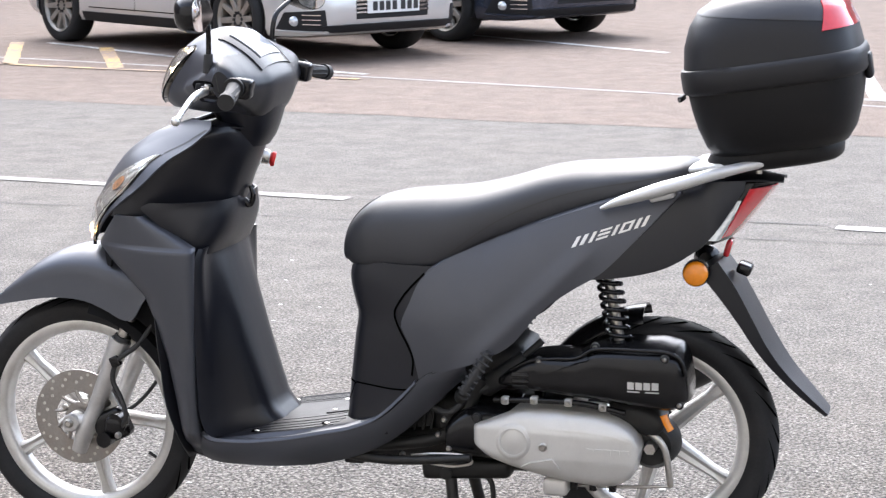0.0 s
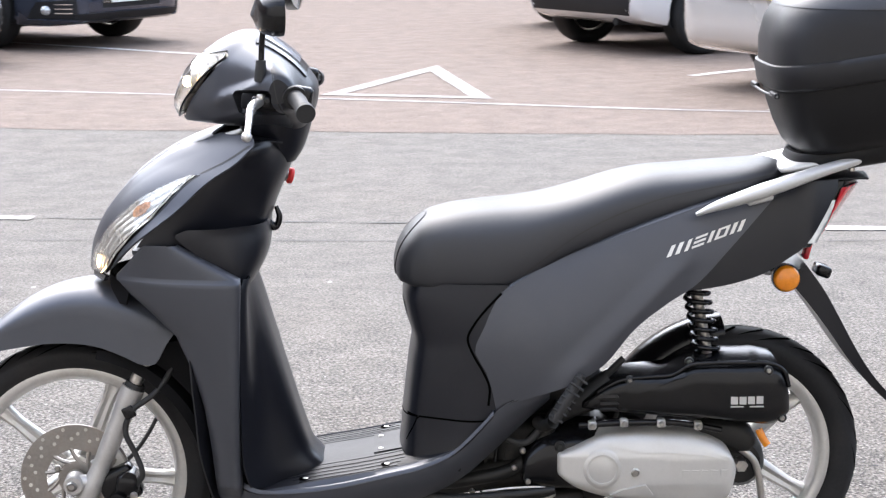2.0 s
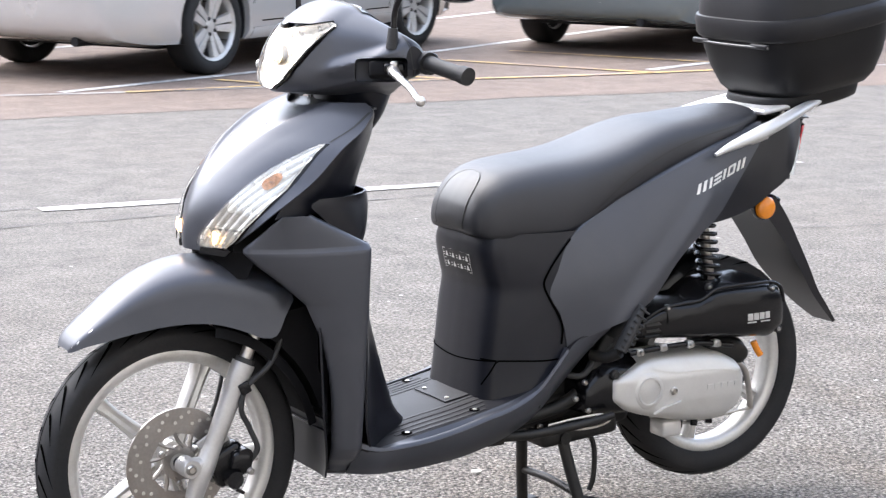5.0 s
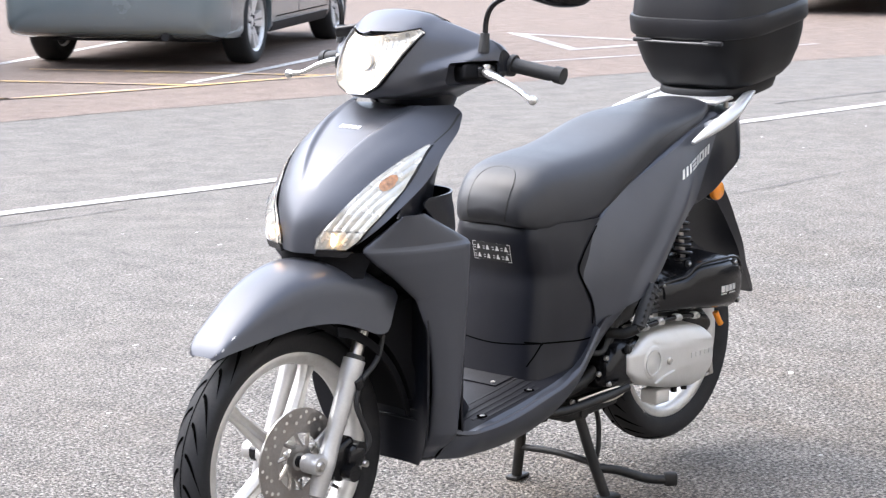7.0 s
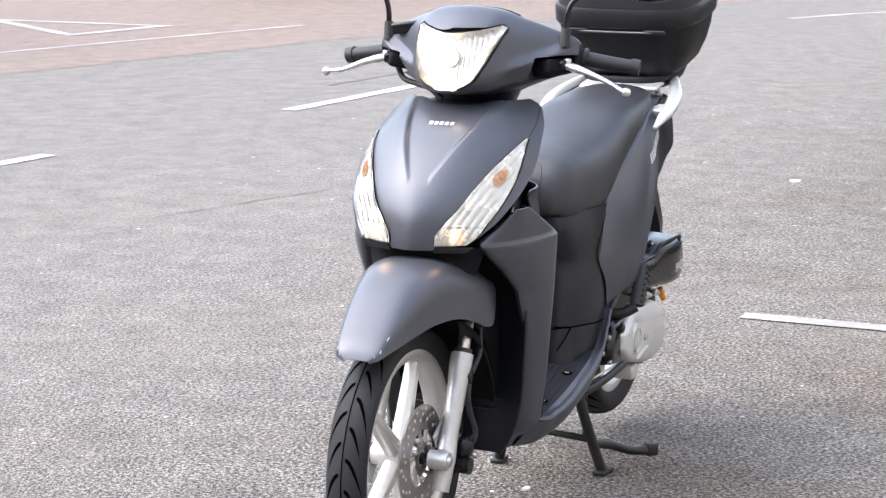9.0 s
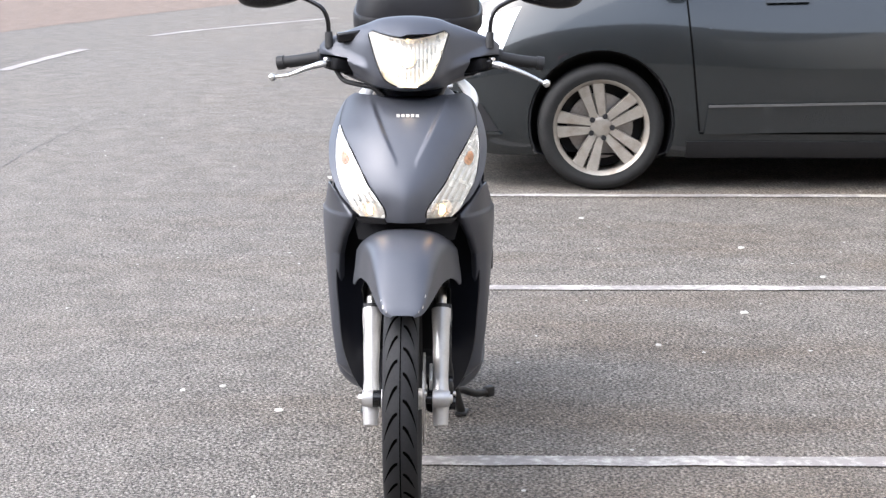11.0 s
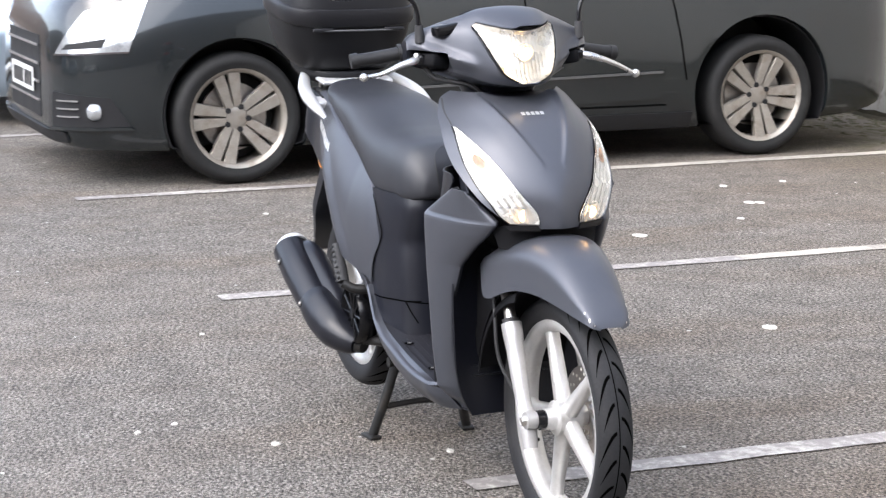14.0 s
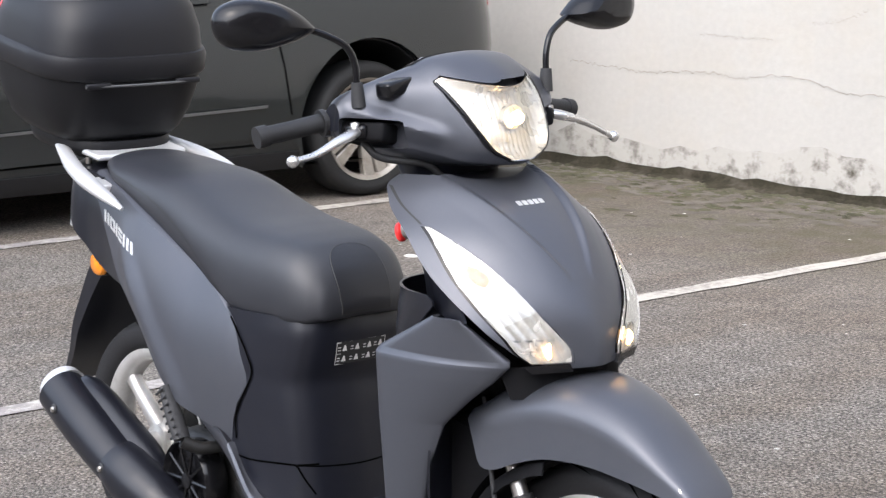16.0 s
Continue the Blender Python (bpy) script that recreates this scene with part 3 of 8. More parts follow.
# plain blocks added beyond the view to limit the sky's light and fill reflections
UNSEEN_BRICK = material("unseen_brick", (0.16, 0.12, 0.10), 0.9, vary=0.15, scale=0.6, fine=12)
def closing_wall(name, x0, x1, y0, y1, h):
    bm = box((abs(x1 - x0), abs(y1 - y0), h), Matrix.Translation(((x0 + x1) / 2, (y0 + y1) / 2, h / 2)), 0.05, seg=1)
    return tagged(part(name, bm, UNSEEN_BRICK, smooth=False), "unseen brick-coloured block added to close off sky and reflections", "wall", kind="structure")

closing_wall("wall_north", -17, 70, 46, 52, 11)
closing_wall("wall_west", -22, -17, -30, 46, 9)
closing_wall("wall_east", 66, 72, -30, 52, 9)
closing_wall("wall_behind", -30, 66, -34, -30, 10)


# ---- cars ----
from mathutils.bvhtree import BVHTree

CAR_TYRE = material("car_tyre_rubber", (0.014, 0.014, 0.014), 0.7, vary=0.25, scale=9, fine=80, bump=0.2, spec=0.3, dirt=(0.06, 0.055, 0.05), dirt_amount=0.2)
ALLOY = material("dull_painted_alloy", (0.31, 0.285, 0.25), 0.40, 0.5, vary=0.14, scale=14, dirt=(0.13, 0.085, 0.055), dirt_amount=0.65, dirt_scale=11)
BRIGHT_ALLOY = material("bright_painted_alloy", (0.56, 0.55, 0.53), 0.36, 0.5, vary=0.10, scale=14, dirt=(0.25, 0.21, 0.17), dirt_amount=0.3, dirt_scale=11)
DARK_PLASTIC = material("dark_trim_plastic", (0.014, 0.014, 0.015), 0.55, vary=0.15, scale=10, bump=0.1, spec=0.25)
TINTED = material("tinted_window", (0.03, 0.035, 0.04), 0.05, 0.0, vary=0.05, spec=0.8)
LAMP_CLEAR = material("clear_car_lamp", (0.50, 0.52, 0.53), 0.14, 0.6, vary=0.35, scale=14, coat=1.0, bump=0.5, bump_scale=14)
LAMP_RED = material("red_car_lamp", (0.35, 0.02, 0.02), 0.15, vary=0.15, scale=30, coat=1.0)
CHROME = material("chrome_trim", (0.75, 0.76, 0.78), 0.12, 1.0, vary=0.05)
TRIM_AND_HIGHLIGHT_GREY = material("grey_trim_and_highlight", (0.12, 0.12, 0.12), 0.35, 0.4, vary=0.05)
SHUT_LINE = material("black_shut_line", (0.004, 0.004, 0.004), 1.0, vary=0.0, spec=0.0)
PLATE_W = material("white_number_plate", (0.72, 0.72, 0.70), 0.4, vary=0.05)
PLATE_Y = material("yellow_number_plate", (0.75, 0.56, 0.07), 0.4, vary=0.05)
INK = material("black_characters", (0.02, 0.02, 0.02), 0.5, vary=0.05)
DISC = material("brake_disc_steel", (0.35, 0.33, 0.31), 0.4, 0.9, vary=0.2, scale=20, dirt=(0.2, 0.11, 0.06), dirt_amount=0.4)


def car_paint(name, colour, metal=0.5):
    return material(name, colour, 0.26, metal, vary=0.04, scale=2.5, fine=400, coat=0.9, spec=0.45, rough_vary=0.04, dirt=(0.2, 0.18, 0.16), dirt_amount=0.03, dirt_scale=2.0)


def tree_of(bm):
    return BVHTree.FromBMesh(bm)


def cast(tree, start, way, off=0.0):
    hit, nrm, _, _ = tree.ray_cast(Vector(start), Vector(way))
    if hit is None:
        return None
    if nrm.dot(Vector(way)) > 0:
        nrm = -nrm
    return hit + nrm * off


def patch(tree, corners, axis, start, off=0.003, n=8, m=8, depth=0.004, bm=None, bow=0.0):
    """A thin plate that follows a body: corners are four places in the plane across the axis, in order round, cast along the axis from start."""
    k = "xyz".index(axis)
    rest = [i for i in range(3) if i != k]
    way = [0.0, 0.0, 0.0]
    way[k] = -1.0 if start > 0 else 1.0
    c = [np.array(p, float) for p in corners]
    rows = []
    for u in np.linspace(0, 1, n):
        row = []
        for v in np.linspace(0, 1, m):
            q = (1 - u) * (1 - v) * c[0] + u * (1 - v) * c[1] + u * v * c[2] + (1 - u) * v * c[3]
            q = q + np.array([0, bow * 4 * u * (1 - u)])
            p = [0.0, 0.0, 0.0]
            p[k], p[rest[0]], p[rest[1]] = start, q[0], q[1]
            h = cast(tree, p, way, off)
            row.append(h)
        rows.append(row)
    last = None
    for row in rows:
        for i, h in enumerate(row):
            if h is None:
                near = next((row[j] for d in range(1, len(row)) for j in (i - d, i + d) if 0 <= j < len(row) and row[j] is not None), last)
                row[i] = near.copy() if near is not None else Vector((0, 0, 0))
            last = row[i]
    b2 = grid_mesh(rows)
    out = Vector((0, 0, 0))
    out[k] = 1.0 if start > 0 else -1.0
    if sum((f.normal.dot(out) for f in b2.faces)) < 0:
        bmesh.ops.reverse_faces(b2, faces=b2.faces)
    if depth:
        top = list(b2.faces)
        bmesh.ops.solidify(b2, geom=top, thickness=depth)
    return joined(bm, b2) if bm else b2


def wrap(tree, cx, corners, off=0.004, n=14, m=8, depth=0.006, sy=1):
    """A thin plate round a car's front corner: corners are (degrees from straight ahead, height), cast inwards to the upright line at x = cx."""
    c = [np.array(p, float) for p in corners]
    rows = []
    for u in np.linspace(0, 1, n):
        row = []
        for v in np.linspace(0, 1, m):
            a, z = (1 - u) * (1 - v) * c[0] + u * (1 - v) * c[1] + u * v * c[2] + (1 - u) * v * c[3]
            d = Vector((math.cos(radians(a)), sy * math.sin(radians(a)), 0))
            h = cast(tree, Vector((cx, 0, z)) + d * 3.0, -d, off)
            row.append(h if h is not None else Vector((cx, 0, z)) + d * 0.8)
        rows.append(row)
    bm = grid_mesh(rows)
    if sum(f.normal.x for f in bm.faces) < 0:
        bmesh.ops.reverse_faces(bm, faces=bm.faces)
    if depth:
        bmesh.ops.solidify(bm, geom=list(bm.faces), thickness=depth)
    return bm


def ribbon(tree, pts, width, axis, start, off=0.002, n=24, bm=None):
    """A narrow band along pts on a body's side."""
    q = spline(pts, n)
    k = "xyz".index(axis)
    rest = [i for i in range(3) if i != k]
    way = [0.0, 0.0, 0.0]
    way[k] = -1.0 if start > 0 else 1.0
    rows = []
    for i, c in enumerate(q):
        d = q[min(i + 1, n - 1)] - q[max(i - 1, 0)]
        d = d / max(1e-9, np.linalg.norm(d))
        row = []
        for s in (-0.5, 0.5):
            e = c + s * width * np.array([-d[1], d[0]])
            p = [0.0, 0.0, 0.0]
            p[k], p[rest[0]], p[rest[1]] = start, e[0], e[1]
            row.append(cast(tree, p, way, off))
        if all(h is not None for h in row):
            rows.append(row)
    if len(rows) < 2:
        return bm or bmesh.new()
    return grid_mesh(rows, bm=bm)


def cut_out(ob, cutter_bm):
    """Cuts a shape out of an object's mesh for good."""
    me = bpy.data.meshes.new("cutter")
    cutter_bm.to_mesh(me)
    cutter_bm.free()
    tool = new("cutter", me)
    bpy.context.view_layer.update()
    tool.matrix_world = ob.matrix_world
    mod = ob.modifiers.new("cut", "BOOLEAN")
    mod.operation, mod.object, mod.solver = "DIFFERENCE", tool, "EXACT"
    bpy.context.view_layer.update()
    done = bpy.data.meshes.new_from_object(ob.evaluated_get(bpy.context.evaluated_depsgraph_get()))
    ob.modifiers.clear()
    old, ob.data = ob.data, done
    done.name = old.name
    bpy.data.objects.remove(tool)
    bpy.data.meshes.remove(me)
    for p in done.polygons:
        p.use_smooth = True
    done.set_sharp_from_angle(angle=radians(40))


def car_wheel(parent, r, width, spokes, double, m, alloy, rim=0.70):
    rim_r = r * rim
    w = width / 2
    wheel = part("wheel", lathe([(rim_r * 0.93, -w * 0.8), (rim_r * 1.0, -w * 0.92), (rim_r * 1.02, -w * 0.95), (rim_r * 1.0, -w * 0.7), (rim_r * 0.93, -w * 0.3), (rim_r * 0.95, w * 0.8), (rim_r * 0.93, w * 0.8), (rim_r * 0.925, -w * 0.6), (rim_r * 0.93, -w * 0.8)], 44), alloy, parent, m=m)
    part("tyre", lathe([(rim_r * 0.98, -w * 0.85), (rim_r * 1.12, -w), (r * 0.9, -w * 1.02), (r * 0.975, -w * 0.86), (r, -w * 0.55), (r, w * 0.55), (r * 0.975, w * 0.86), (r * 0.9, w * 1.02), (rim_r * 1.12, w), (rim_r * 0.98, w * 0.85), (rim_r * 0.98, -w * 0.85)], 44), CAR_TYRE, wheel)
    part("hub", lathe([(0.0, -w * 0.62), (0.030, -w * 0.64), (0.050, -w * 0.60), (0.066, -w * 0.5), (0.066, 0.0), (0.0, 0.0)], 24), alloy, wheel)
    part("brake_disc", lathe([(0.0, 0.0), (rim_r * 0.7, 0.0), (rim_r * 0.7, 0.02), (0.0, 0.02)], 32), DISC, wheel)
    part("wheel_back", lathe([(0.0, 0.05), (rim_r * 0.9, 0.05), (rim_r * 0.9, 0.06), (0.0, 0.06)], 24), DARK_PLASTIC, wheel)
    for k in range(spokes):
        a = 2 * math.pi * k / spokes + math.pi / 2
        bm = bmesh.new()
        for s in ((-1, 1) if double else (0,)):
            rows = []
            for t in np.linspace(0, 1, 6):
                rad = 0.05 + t * (rim_r * 0.95 - 0.05)
                mid = s * (0.0195 + 0.0185 * t)
                hw = (0.0185 + 0.0120 * t) if double else (0.026 - 0.004 * t)
                y = -w * (0.58 + 0.18 * t)
                rows.append([(rad, y, mid - hw), (rad, y - 0.006, mid - hw * 0.86), (rad, y - 0.006, mid + hw * 0.86), (rad, y, mid + hw), (rad, y + 0.03, mid + hw), (rad, y + 0.03, mid - hw)])
            grid_mesh(rows, True, True, bm)
        bm.transform(Matrix.Rotation(-a, 4, "Y"))
        part("spoke", bm, alloy, wheel, smooth=False)
        bolt = lathe([(0.0, -w * 0.685), (0.013, -w * 0.685), (0.0145, -w * 0.5), (0.0, -w * 0.5)], 10)
        bolt.transform(Matrix.Translation((0.054 * math.cos(a + 0.63), 0, 0.054 * math.sin(a + 0.63))))
        part("wheel_bolt", bolt, DARK_PLASTIC, wheel)
    return wheel


def car(name, label, m, paint, wb=2.6, fo=0.9, ro=0.85, width=1.8, belt=0.93, height=1.5, bonnet=0.86, r=0.32, tail=0.95, cabin=(-0.55, 0.05, 0.55), spokes=5, double=True,
        rub=False, front_bars=3, roof_tail=True, low=0.20, group="parked cars", dark_bumper=False, rear_trim=False, lamps=None, lamp_from=30, fog=0.19, plate=None, plain_rear=False, rim=0.70, sills=None, arches=None, alloy=ALLOY):
    """A parked car: x ahead, y to its left, the middle of its wheelbase at the origin."""
    root = thing(name, label, "car", m, group)
    lamps = lamps or (bonnet - 0.30, bonnet - 0.14)
    w, xf, xr = width / 2, wb / 2 + fo, -(wb / 2 + ro)
    st = [(xr, 0.66 * w, low + 0.22, tail - 0.16), (xr + 0.05, 0.84 * w, low + 0.1, tail - 0.05), (xr + 0.22, 0.95 * w, low + 0.04, tail), (-wb / 2, w, low, (tail + belt) / 2 + 0.01),
          (-wb / 4, w, low, belt), (wb / 5, w, low, belt - 0.03), (wb / 2 - 0.15, w, low, bonnet + 0.02), (wb / 2 + 0.3, 0.97 * w, low, bonnet - 0.04),
          (xf - 0.28, 0.91 * w, low, bonnet - 0.13), (xf - 0.08, 0.78 * w, low + 0.02, bonnet - 0.22), (xf, 0.60 * w, low + 0.08, bonnet - 0.34)]
    tab = spline([(a, b, c, d) for a, b, c, d in st], 46)
    rows = []
    for x, hw, zb, zt in tab:
        h = zt - zb
        half = [(hw - 0.14, zb), (hw - 0.05, zb + 0.015), (hw - 0.015, zb + 0.07), (hw - 0.012, zb + 0.25 * h), (hw, zb + 0.5 * h), (hw - 0.014, zb + 0.66 * h), (hw - 0.052, zb + 0.84 * h), (hw - 0.12, zt - 0.015), (hw * 0.55, zt + 0.02)]
        rows.append([(x, y, z) for y, z in half] + [(x, -y, z) for y, z in half[::-1]])
    bm = grid_mesh(rows, True, True)
    tree = tree_of(bm)
    body = part("body", bm, paint, root)
    for sx in (-1, 1):
        for sy in (-1, 1):
            c = bmesh.new()
            bmesh.ops.create_cone(c, cap_ends=True, segments=41, radius1=(arches or (r + 0.055, r + 0.055))[sx > 0], radius2=(arches or (r + 0.055, r + 0.055))[sx > 0], depth=0.57,
                                  matrix=Matrix.Translation((sx * wb / 2 + 0.0013, sy * (w - 0.187), r + 0.0213)) @ Matrix.Rotation(math.pi / 2, 4, "X"))
            cut_out(body, c)
    for sx in (-1, 1):
        for sy in (-1, 1):
            ra = (arches or (r + 0.055, r + 0.055))[sx > 0] - 0.003
            liner = lathe([(ra, 0.0), (ra, 0.42), (0.0, 0.42), (0.0, 0.41), (ra - 0.007, 0.41), (ra - 0.007, 0.0), (ra, 0.0)], 30)
            if sy > 0:
                liner.transform(Matrix.Diagonal((1, -1, 1, 1)))
                bmesh.ops.reverse_faces(liner, faces=liner.faces)
            liner.transform(Matrix.Translation((sx * wb / 2, sy * (w - 0.05) , r + 0.02)))
            for v in list(liner.verts):
                if v.co.z < low + 0.02:
                    v.co.z = low + 0.02
            part("wheel_arch_liner", liner, DARK_PLASTIC, root)
            turn = Matrix.Translation((sx * wb / 2, sy * (w - 0.125), r)) @ (Matrix.Rotation(math.pi, 4, "Z") if sy > 0 else Matrix.Identity(4)) @ Matrix.Rotation(0.3 * sx + 0.7 * sy, 4, "Y")
            car_wheel(root, r, 0.205, spokes, double, turn, alloy, rim)
    # cabin
    c0, c1, c2 = cabin
    xa, xb = (xr + 0.12, c2 * wb + 0.25)
    rr = []
    for t in np.linspace(0, 1, 7):
        z = belt - 0.03 + t * (height - belt - 0.02)
        hw = w - 0.10 - 0.20 * t**1.4
        x0 = xa + t * (0.18 if roof_tail else 0.75)
        x1 = xb - t * 0.85
        ring = [(x0 + 0.05, hw * 0.9), (x0 + 0.18, hw), (x1 - 0.3, hw), (x1 - 0.06, hw * 0.88), (x1, hw * 0.45), (x1, -hw * 0.45), (x1 - 0.06, -hw * 0.88), (x1 - 0.3, -hw), (x0 + 0.18, -hw), (x0 + 0.05, -hw * 0.9), (x0, -hw * 0.45), (x0, hw * 0.45)]
        rr.append([(x, y, z) for x, y in ring])
    part("windows", grid_mesh(rr, True, True), TINTED, root, "dark tinted side and rear windows")
    top = [Vector(p) for p in rr[-1]]
    roof_rows = [[p + Vector((0, 0, -0.04)) for p in top], [p + Vector((0, 0, 0.015)) for p in top], [Vector((p.x * 0.93 + 0.07 * (xa + xb) / 2, p.y * 0.8, p.z + 0.045)) for p in top], [Vector((p.x * 0.5 + 0.5 * (xa + xb) / 2, p.y * 0.3, p.z + 0.06)) for p in top]]
    part("roof", grid_mesh(roof_rows, True, True), paint, root)
    for sy in (-1, 1):
        for i, j in ((1, 0), (3, 0), (2, 0)):
            k = i if sy > 0 else 10 - i
            p0, p1 = Vector(rr[0][k % 12]), Vector(rr[-1][k % 12])
            part("pillar", tube([p0 + Vector((0, sy * 0.004, 0)), (p0 + p1) / 2 + Vector((0, sy * 0.012, 0)), p1], 0.035, 8), paint, root)
        # side seams, handles, sill, mirror
        for pts in ([(-wb * 0.03, low + 0.12), (-wb * 0.02, belt - 0.1)], [(wb * 0.33, low + 0.14), (wb * 0.355, belt - 0.12)], [(-wb * 0.34, low + 0.25), (-wb * 0.30, belt - 0.1)]):
            part("door_seam", ribbon(tree, pts, 0.009, "y", sy * 2.0, 0.0015), SHUT_LINE, body)
        part("door_seam", ribbon(tree, [(-wb * 0.3, low + 0.13), (wb * 0.33, low + 0.13)], 0.009, "y", sy * 2.0, 0.0015), SHUT_LINE, body)
        part("sill", patch(tree, [(-wb / 2 + r + 0.1, low + 0.015), (wb / 2 - r - 0.1, low + 0.015), (wb / 2 - r - 0.1, low + 0.09), (-wb / 2 + r + 0.1, low + 0.09)], "y", sy * 2.0, 0.006, 14, 3, 0.006), sills or DARK_PLASTIC, root)
        if rub:
            part("rubbing_strip", patch(tree, [(-0.79, 0.315), (0.88, 0.275), (0.86, 0.410), (-0.79, 0.445)], "y", sy * 2.0, 0.014, 18, 5, 0.016), paint, root, "body-coloured raised band along the doors")
            # highlight on the band's upper edge, laid on as a lighter strip
            part("band_highlight", patch(tree, [(-0.79, 0.440), (0.86, 0.405), (0.86, 0.416), (-0.79, 0.452)], "y", sy * 2.0, 0.020, 18, 2, 0.006), TRIM_AND_HIGHLIGHT_GREY, root, "highlight along the band's top edge, painted as a thin grey strip")
        for hx in (-0.16, 0.18):
            part("door_handle", patch(tree, [(wb * hx - 0.1, belt - 0.16), (wb * hx + 0.1, belt - 0.165), (wb * hx + 0.1, belt - 0.135), (wb * hx - 0.1, belt - 0.13)], "y", sy * 2.0, 0.022, 6, 3, 0.014), paint, root)
        mr = box((0.12, 0.2, 0.14), Matrix.Translation((wb * 0.36, sy * (w + 0.10), belt + 0.06)), 0.04, seg=3)
        part("wing_mirror", mr, paint, root)
        # lamps
        z0, z1 = lamps
        hl = part("headlamp", wrap(tree, wb / 2, [(lamp_from, z0), (60, z0 + 0.02), (65, z1), (lamp_from + 9, z0 + 0.72 * (z1 - z0))], 0.005, 16, 10, 0.008, sy), LAMP_CLEAR, root, "clear headlamp")
        part("lamp_rim", wrap(tree, wb / 2, [(lamp_from, z0 - 0.008), (60, z0 + 0.012), (60, z0 + 0.02), (lamp_from, z0)], 0.010, 16, 2, 0.006, sy), CHROME, hl)
        part("lamp_slot", wrap(tree, wb / 2, [(lamp_from + 3, z0 + 0.02), (lamp_from + 15, z0 + 0.035), (lamp_from + 16, z0 + 0.075), (lamp_from + 5, z0 + 0.045)], 0.009, 8, 4, 0.003, sy), DARK_PLASTIC, hl)
        part("tail_lamp", patch(tree, [(sy * w * 0.45, tail - 0.28), (sy * w * 0.82, tail - 0.26), (sy * w * 0.80, tail - 0.08), (sy * w * 0.48, tail - 0.14)], "x", -4.0, 0.004, 8, 6, 0.006), LAMP_RED, root, "red tail lamp")
        rec = part("fog_recess", wrap(tree, wb / 2, [(36, fog + 0.07), (60, fog + 0.08), (55, fog + 0.21), (37, fog + 0.23)], 0.004, 14, 8, 0.004, sy), DARK_PLASTIC, root)
        part("bumper_lip", wrap(tree, wb / 2, [(35, fog + 0.055), (61, fog + 0.065), (60, fog + 0.078), (36, fog + 0.07)], 0.016, 14, 3, 0.014, sy), paint, rec)
        d = Vector((math.cos(radians(50)), sy * math.sin(radians(50)), 0))
        fp = cast(tree, Vector((wb / 2, 0, fog + 0.145)) + d * 3.0, -d, 0.004)
        if fp is not None:
            fl = lathe([(0.0, 0.022), (0.022, 0.020), (0.038, 0.008), (0.042, -0.02), (0.0, -0.02)], 20, axis="z")
            fl.transform(Matrix.Translation(fp) @ Vector((1.0, sy * 0.4, 0)).to_track_quat("Z", "Y").to_matrix().to_4x4())
            part("fog_lamp", fl, LAMP_CLEAR, root, "round clear fog lamp")
        for b in range(3):
            z = fog + 0.115 + 0.036 * b
            part("fog_bar", wrap(tree, wb / 2, [(39, z), (46.5, z + 0.003), (46.5, z + 0.011), (39, z + 0.008)], 0.012, 8, 2, 0.006, sy), CHROME, rec)
    part("grille", patch(tree, [(-w * 0.40, low + 0.14), (w * 0.40, low + 0.14), (w * 0.40, bonnet - 0.38), (-w * 0.40, bonnet - 0.38)], "x", 4.0, 0.003, 10, 6, 0.003), DARK_PLASTIC, root)
    for b in range(front_bars):
        z = low + 0.17 + (bonnet - 0.38 - low - 0.18) * (b + 0.5) / front_bars
        part("grille_bar", patch(tree, [(-w * 0.40, z), (w * 0.40, z), (w * 0.40, z + 0.014), (-w * 0.40, z + 0.014)], "x", 4.0, 0.012, 12, 2, 0.008), CHROME, root, "chrome grille bar")
    part("splitter", patch(tree, [(-w * 0.72, low + 0.05), (w * 0.72, low + 0.05), (w * 0.72, low + 0.10), (-w * 0.72, low + 0.10)], "x", 4.0, 0.012, 16, 3, 0.012), DARK_PLASTIC, root)
    low_mat = DARK_PLASTIC
    if not plain_rear:
        part("rear_valance", patch(tree, [(-w * 0.74, low + 0.12), (w * 0.74, low + 0.12), (w * 0.78, low + (0.30 if dark_bumper else 0.20)), (-w * 0.78, low + (0.30 if dark_bumper else 0.20))], "x", -4.0, 0.005, 16, 5, 0.006), low_mat, root)
    if rear_trim or not plain_rear:
        part("bumper_seam", patch(tree, [(-w * 0.8, low + 0.36), (w * 0.8, low + 0.36), (w * 0.8, low + 0.375), (-w * 0.8, low + 0.375)], "x", -4.0, 0.006, 16, 2, 0.006), CHROME if rear_trim else DARK_PLASTIC, root)
    for end, pm in ((4.0, PLATE_W), (-4.0, PLATE_Y)):
        z0 = (plate or bonnet - 0.50) if end > 0 else low + 0.42
        plate = part("number_plate", patch(tree, [(-0.26, z0), (0.26, z0), (0.26, z0 + 0.11), (-0.26, z0 + 0.11)], "x", end, 0.018, 5, 3, 0.006), pm, root)
        for i in range(7):
            y = -0.21 + 0.065 * i + (0.02 if i > 3 else 0)
            part("plate_bar", patch(tree, [(y, z0 + 0.02), (y + 0.045, z0 + 0.02), (y + 0.045, z0 + 0.09), (y, z0 + 0.09)], "x", end, 0.021, 2, 2, 0.002), INK, plate)
    ex = tube([(xr + 0.3, -w * 0.5, low + 0.06), (xr + 0.06, -w * 0.5, low + 0.06)], 0.03, 14)
    part("exhaust_pipe", ex, DARK_PLASTIC, root)
    floor = box((wb + fo + ro - 1.3, width - 0.5, 0.06), Matrix.Translation(((xf + xr) / 2, 0, low + 0.01)), 0.01)
    part("underbody", floor, DARK_PLASTIC, root)
    return root


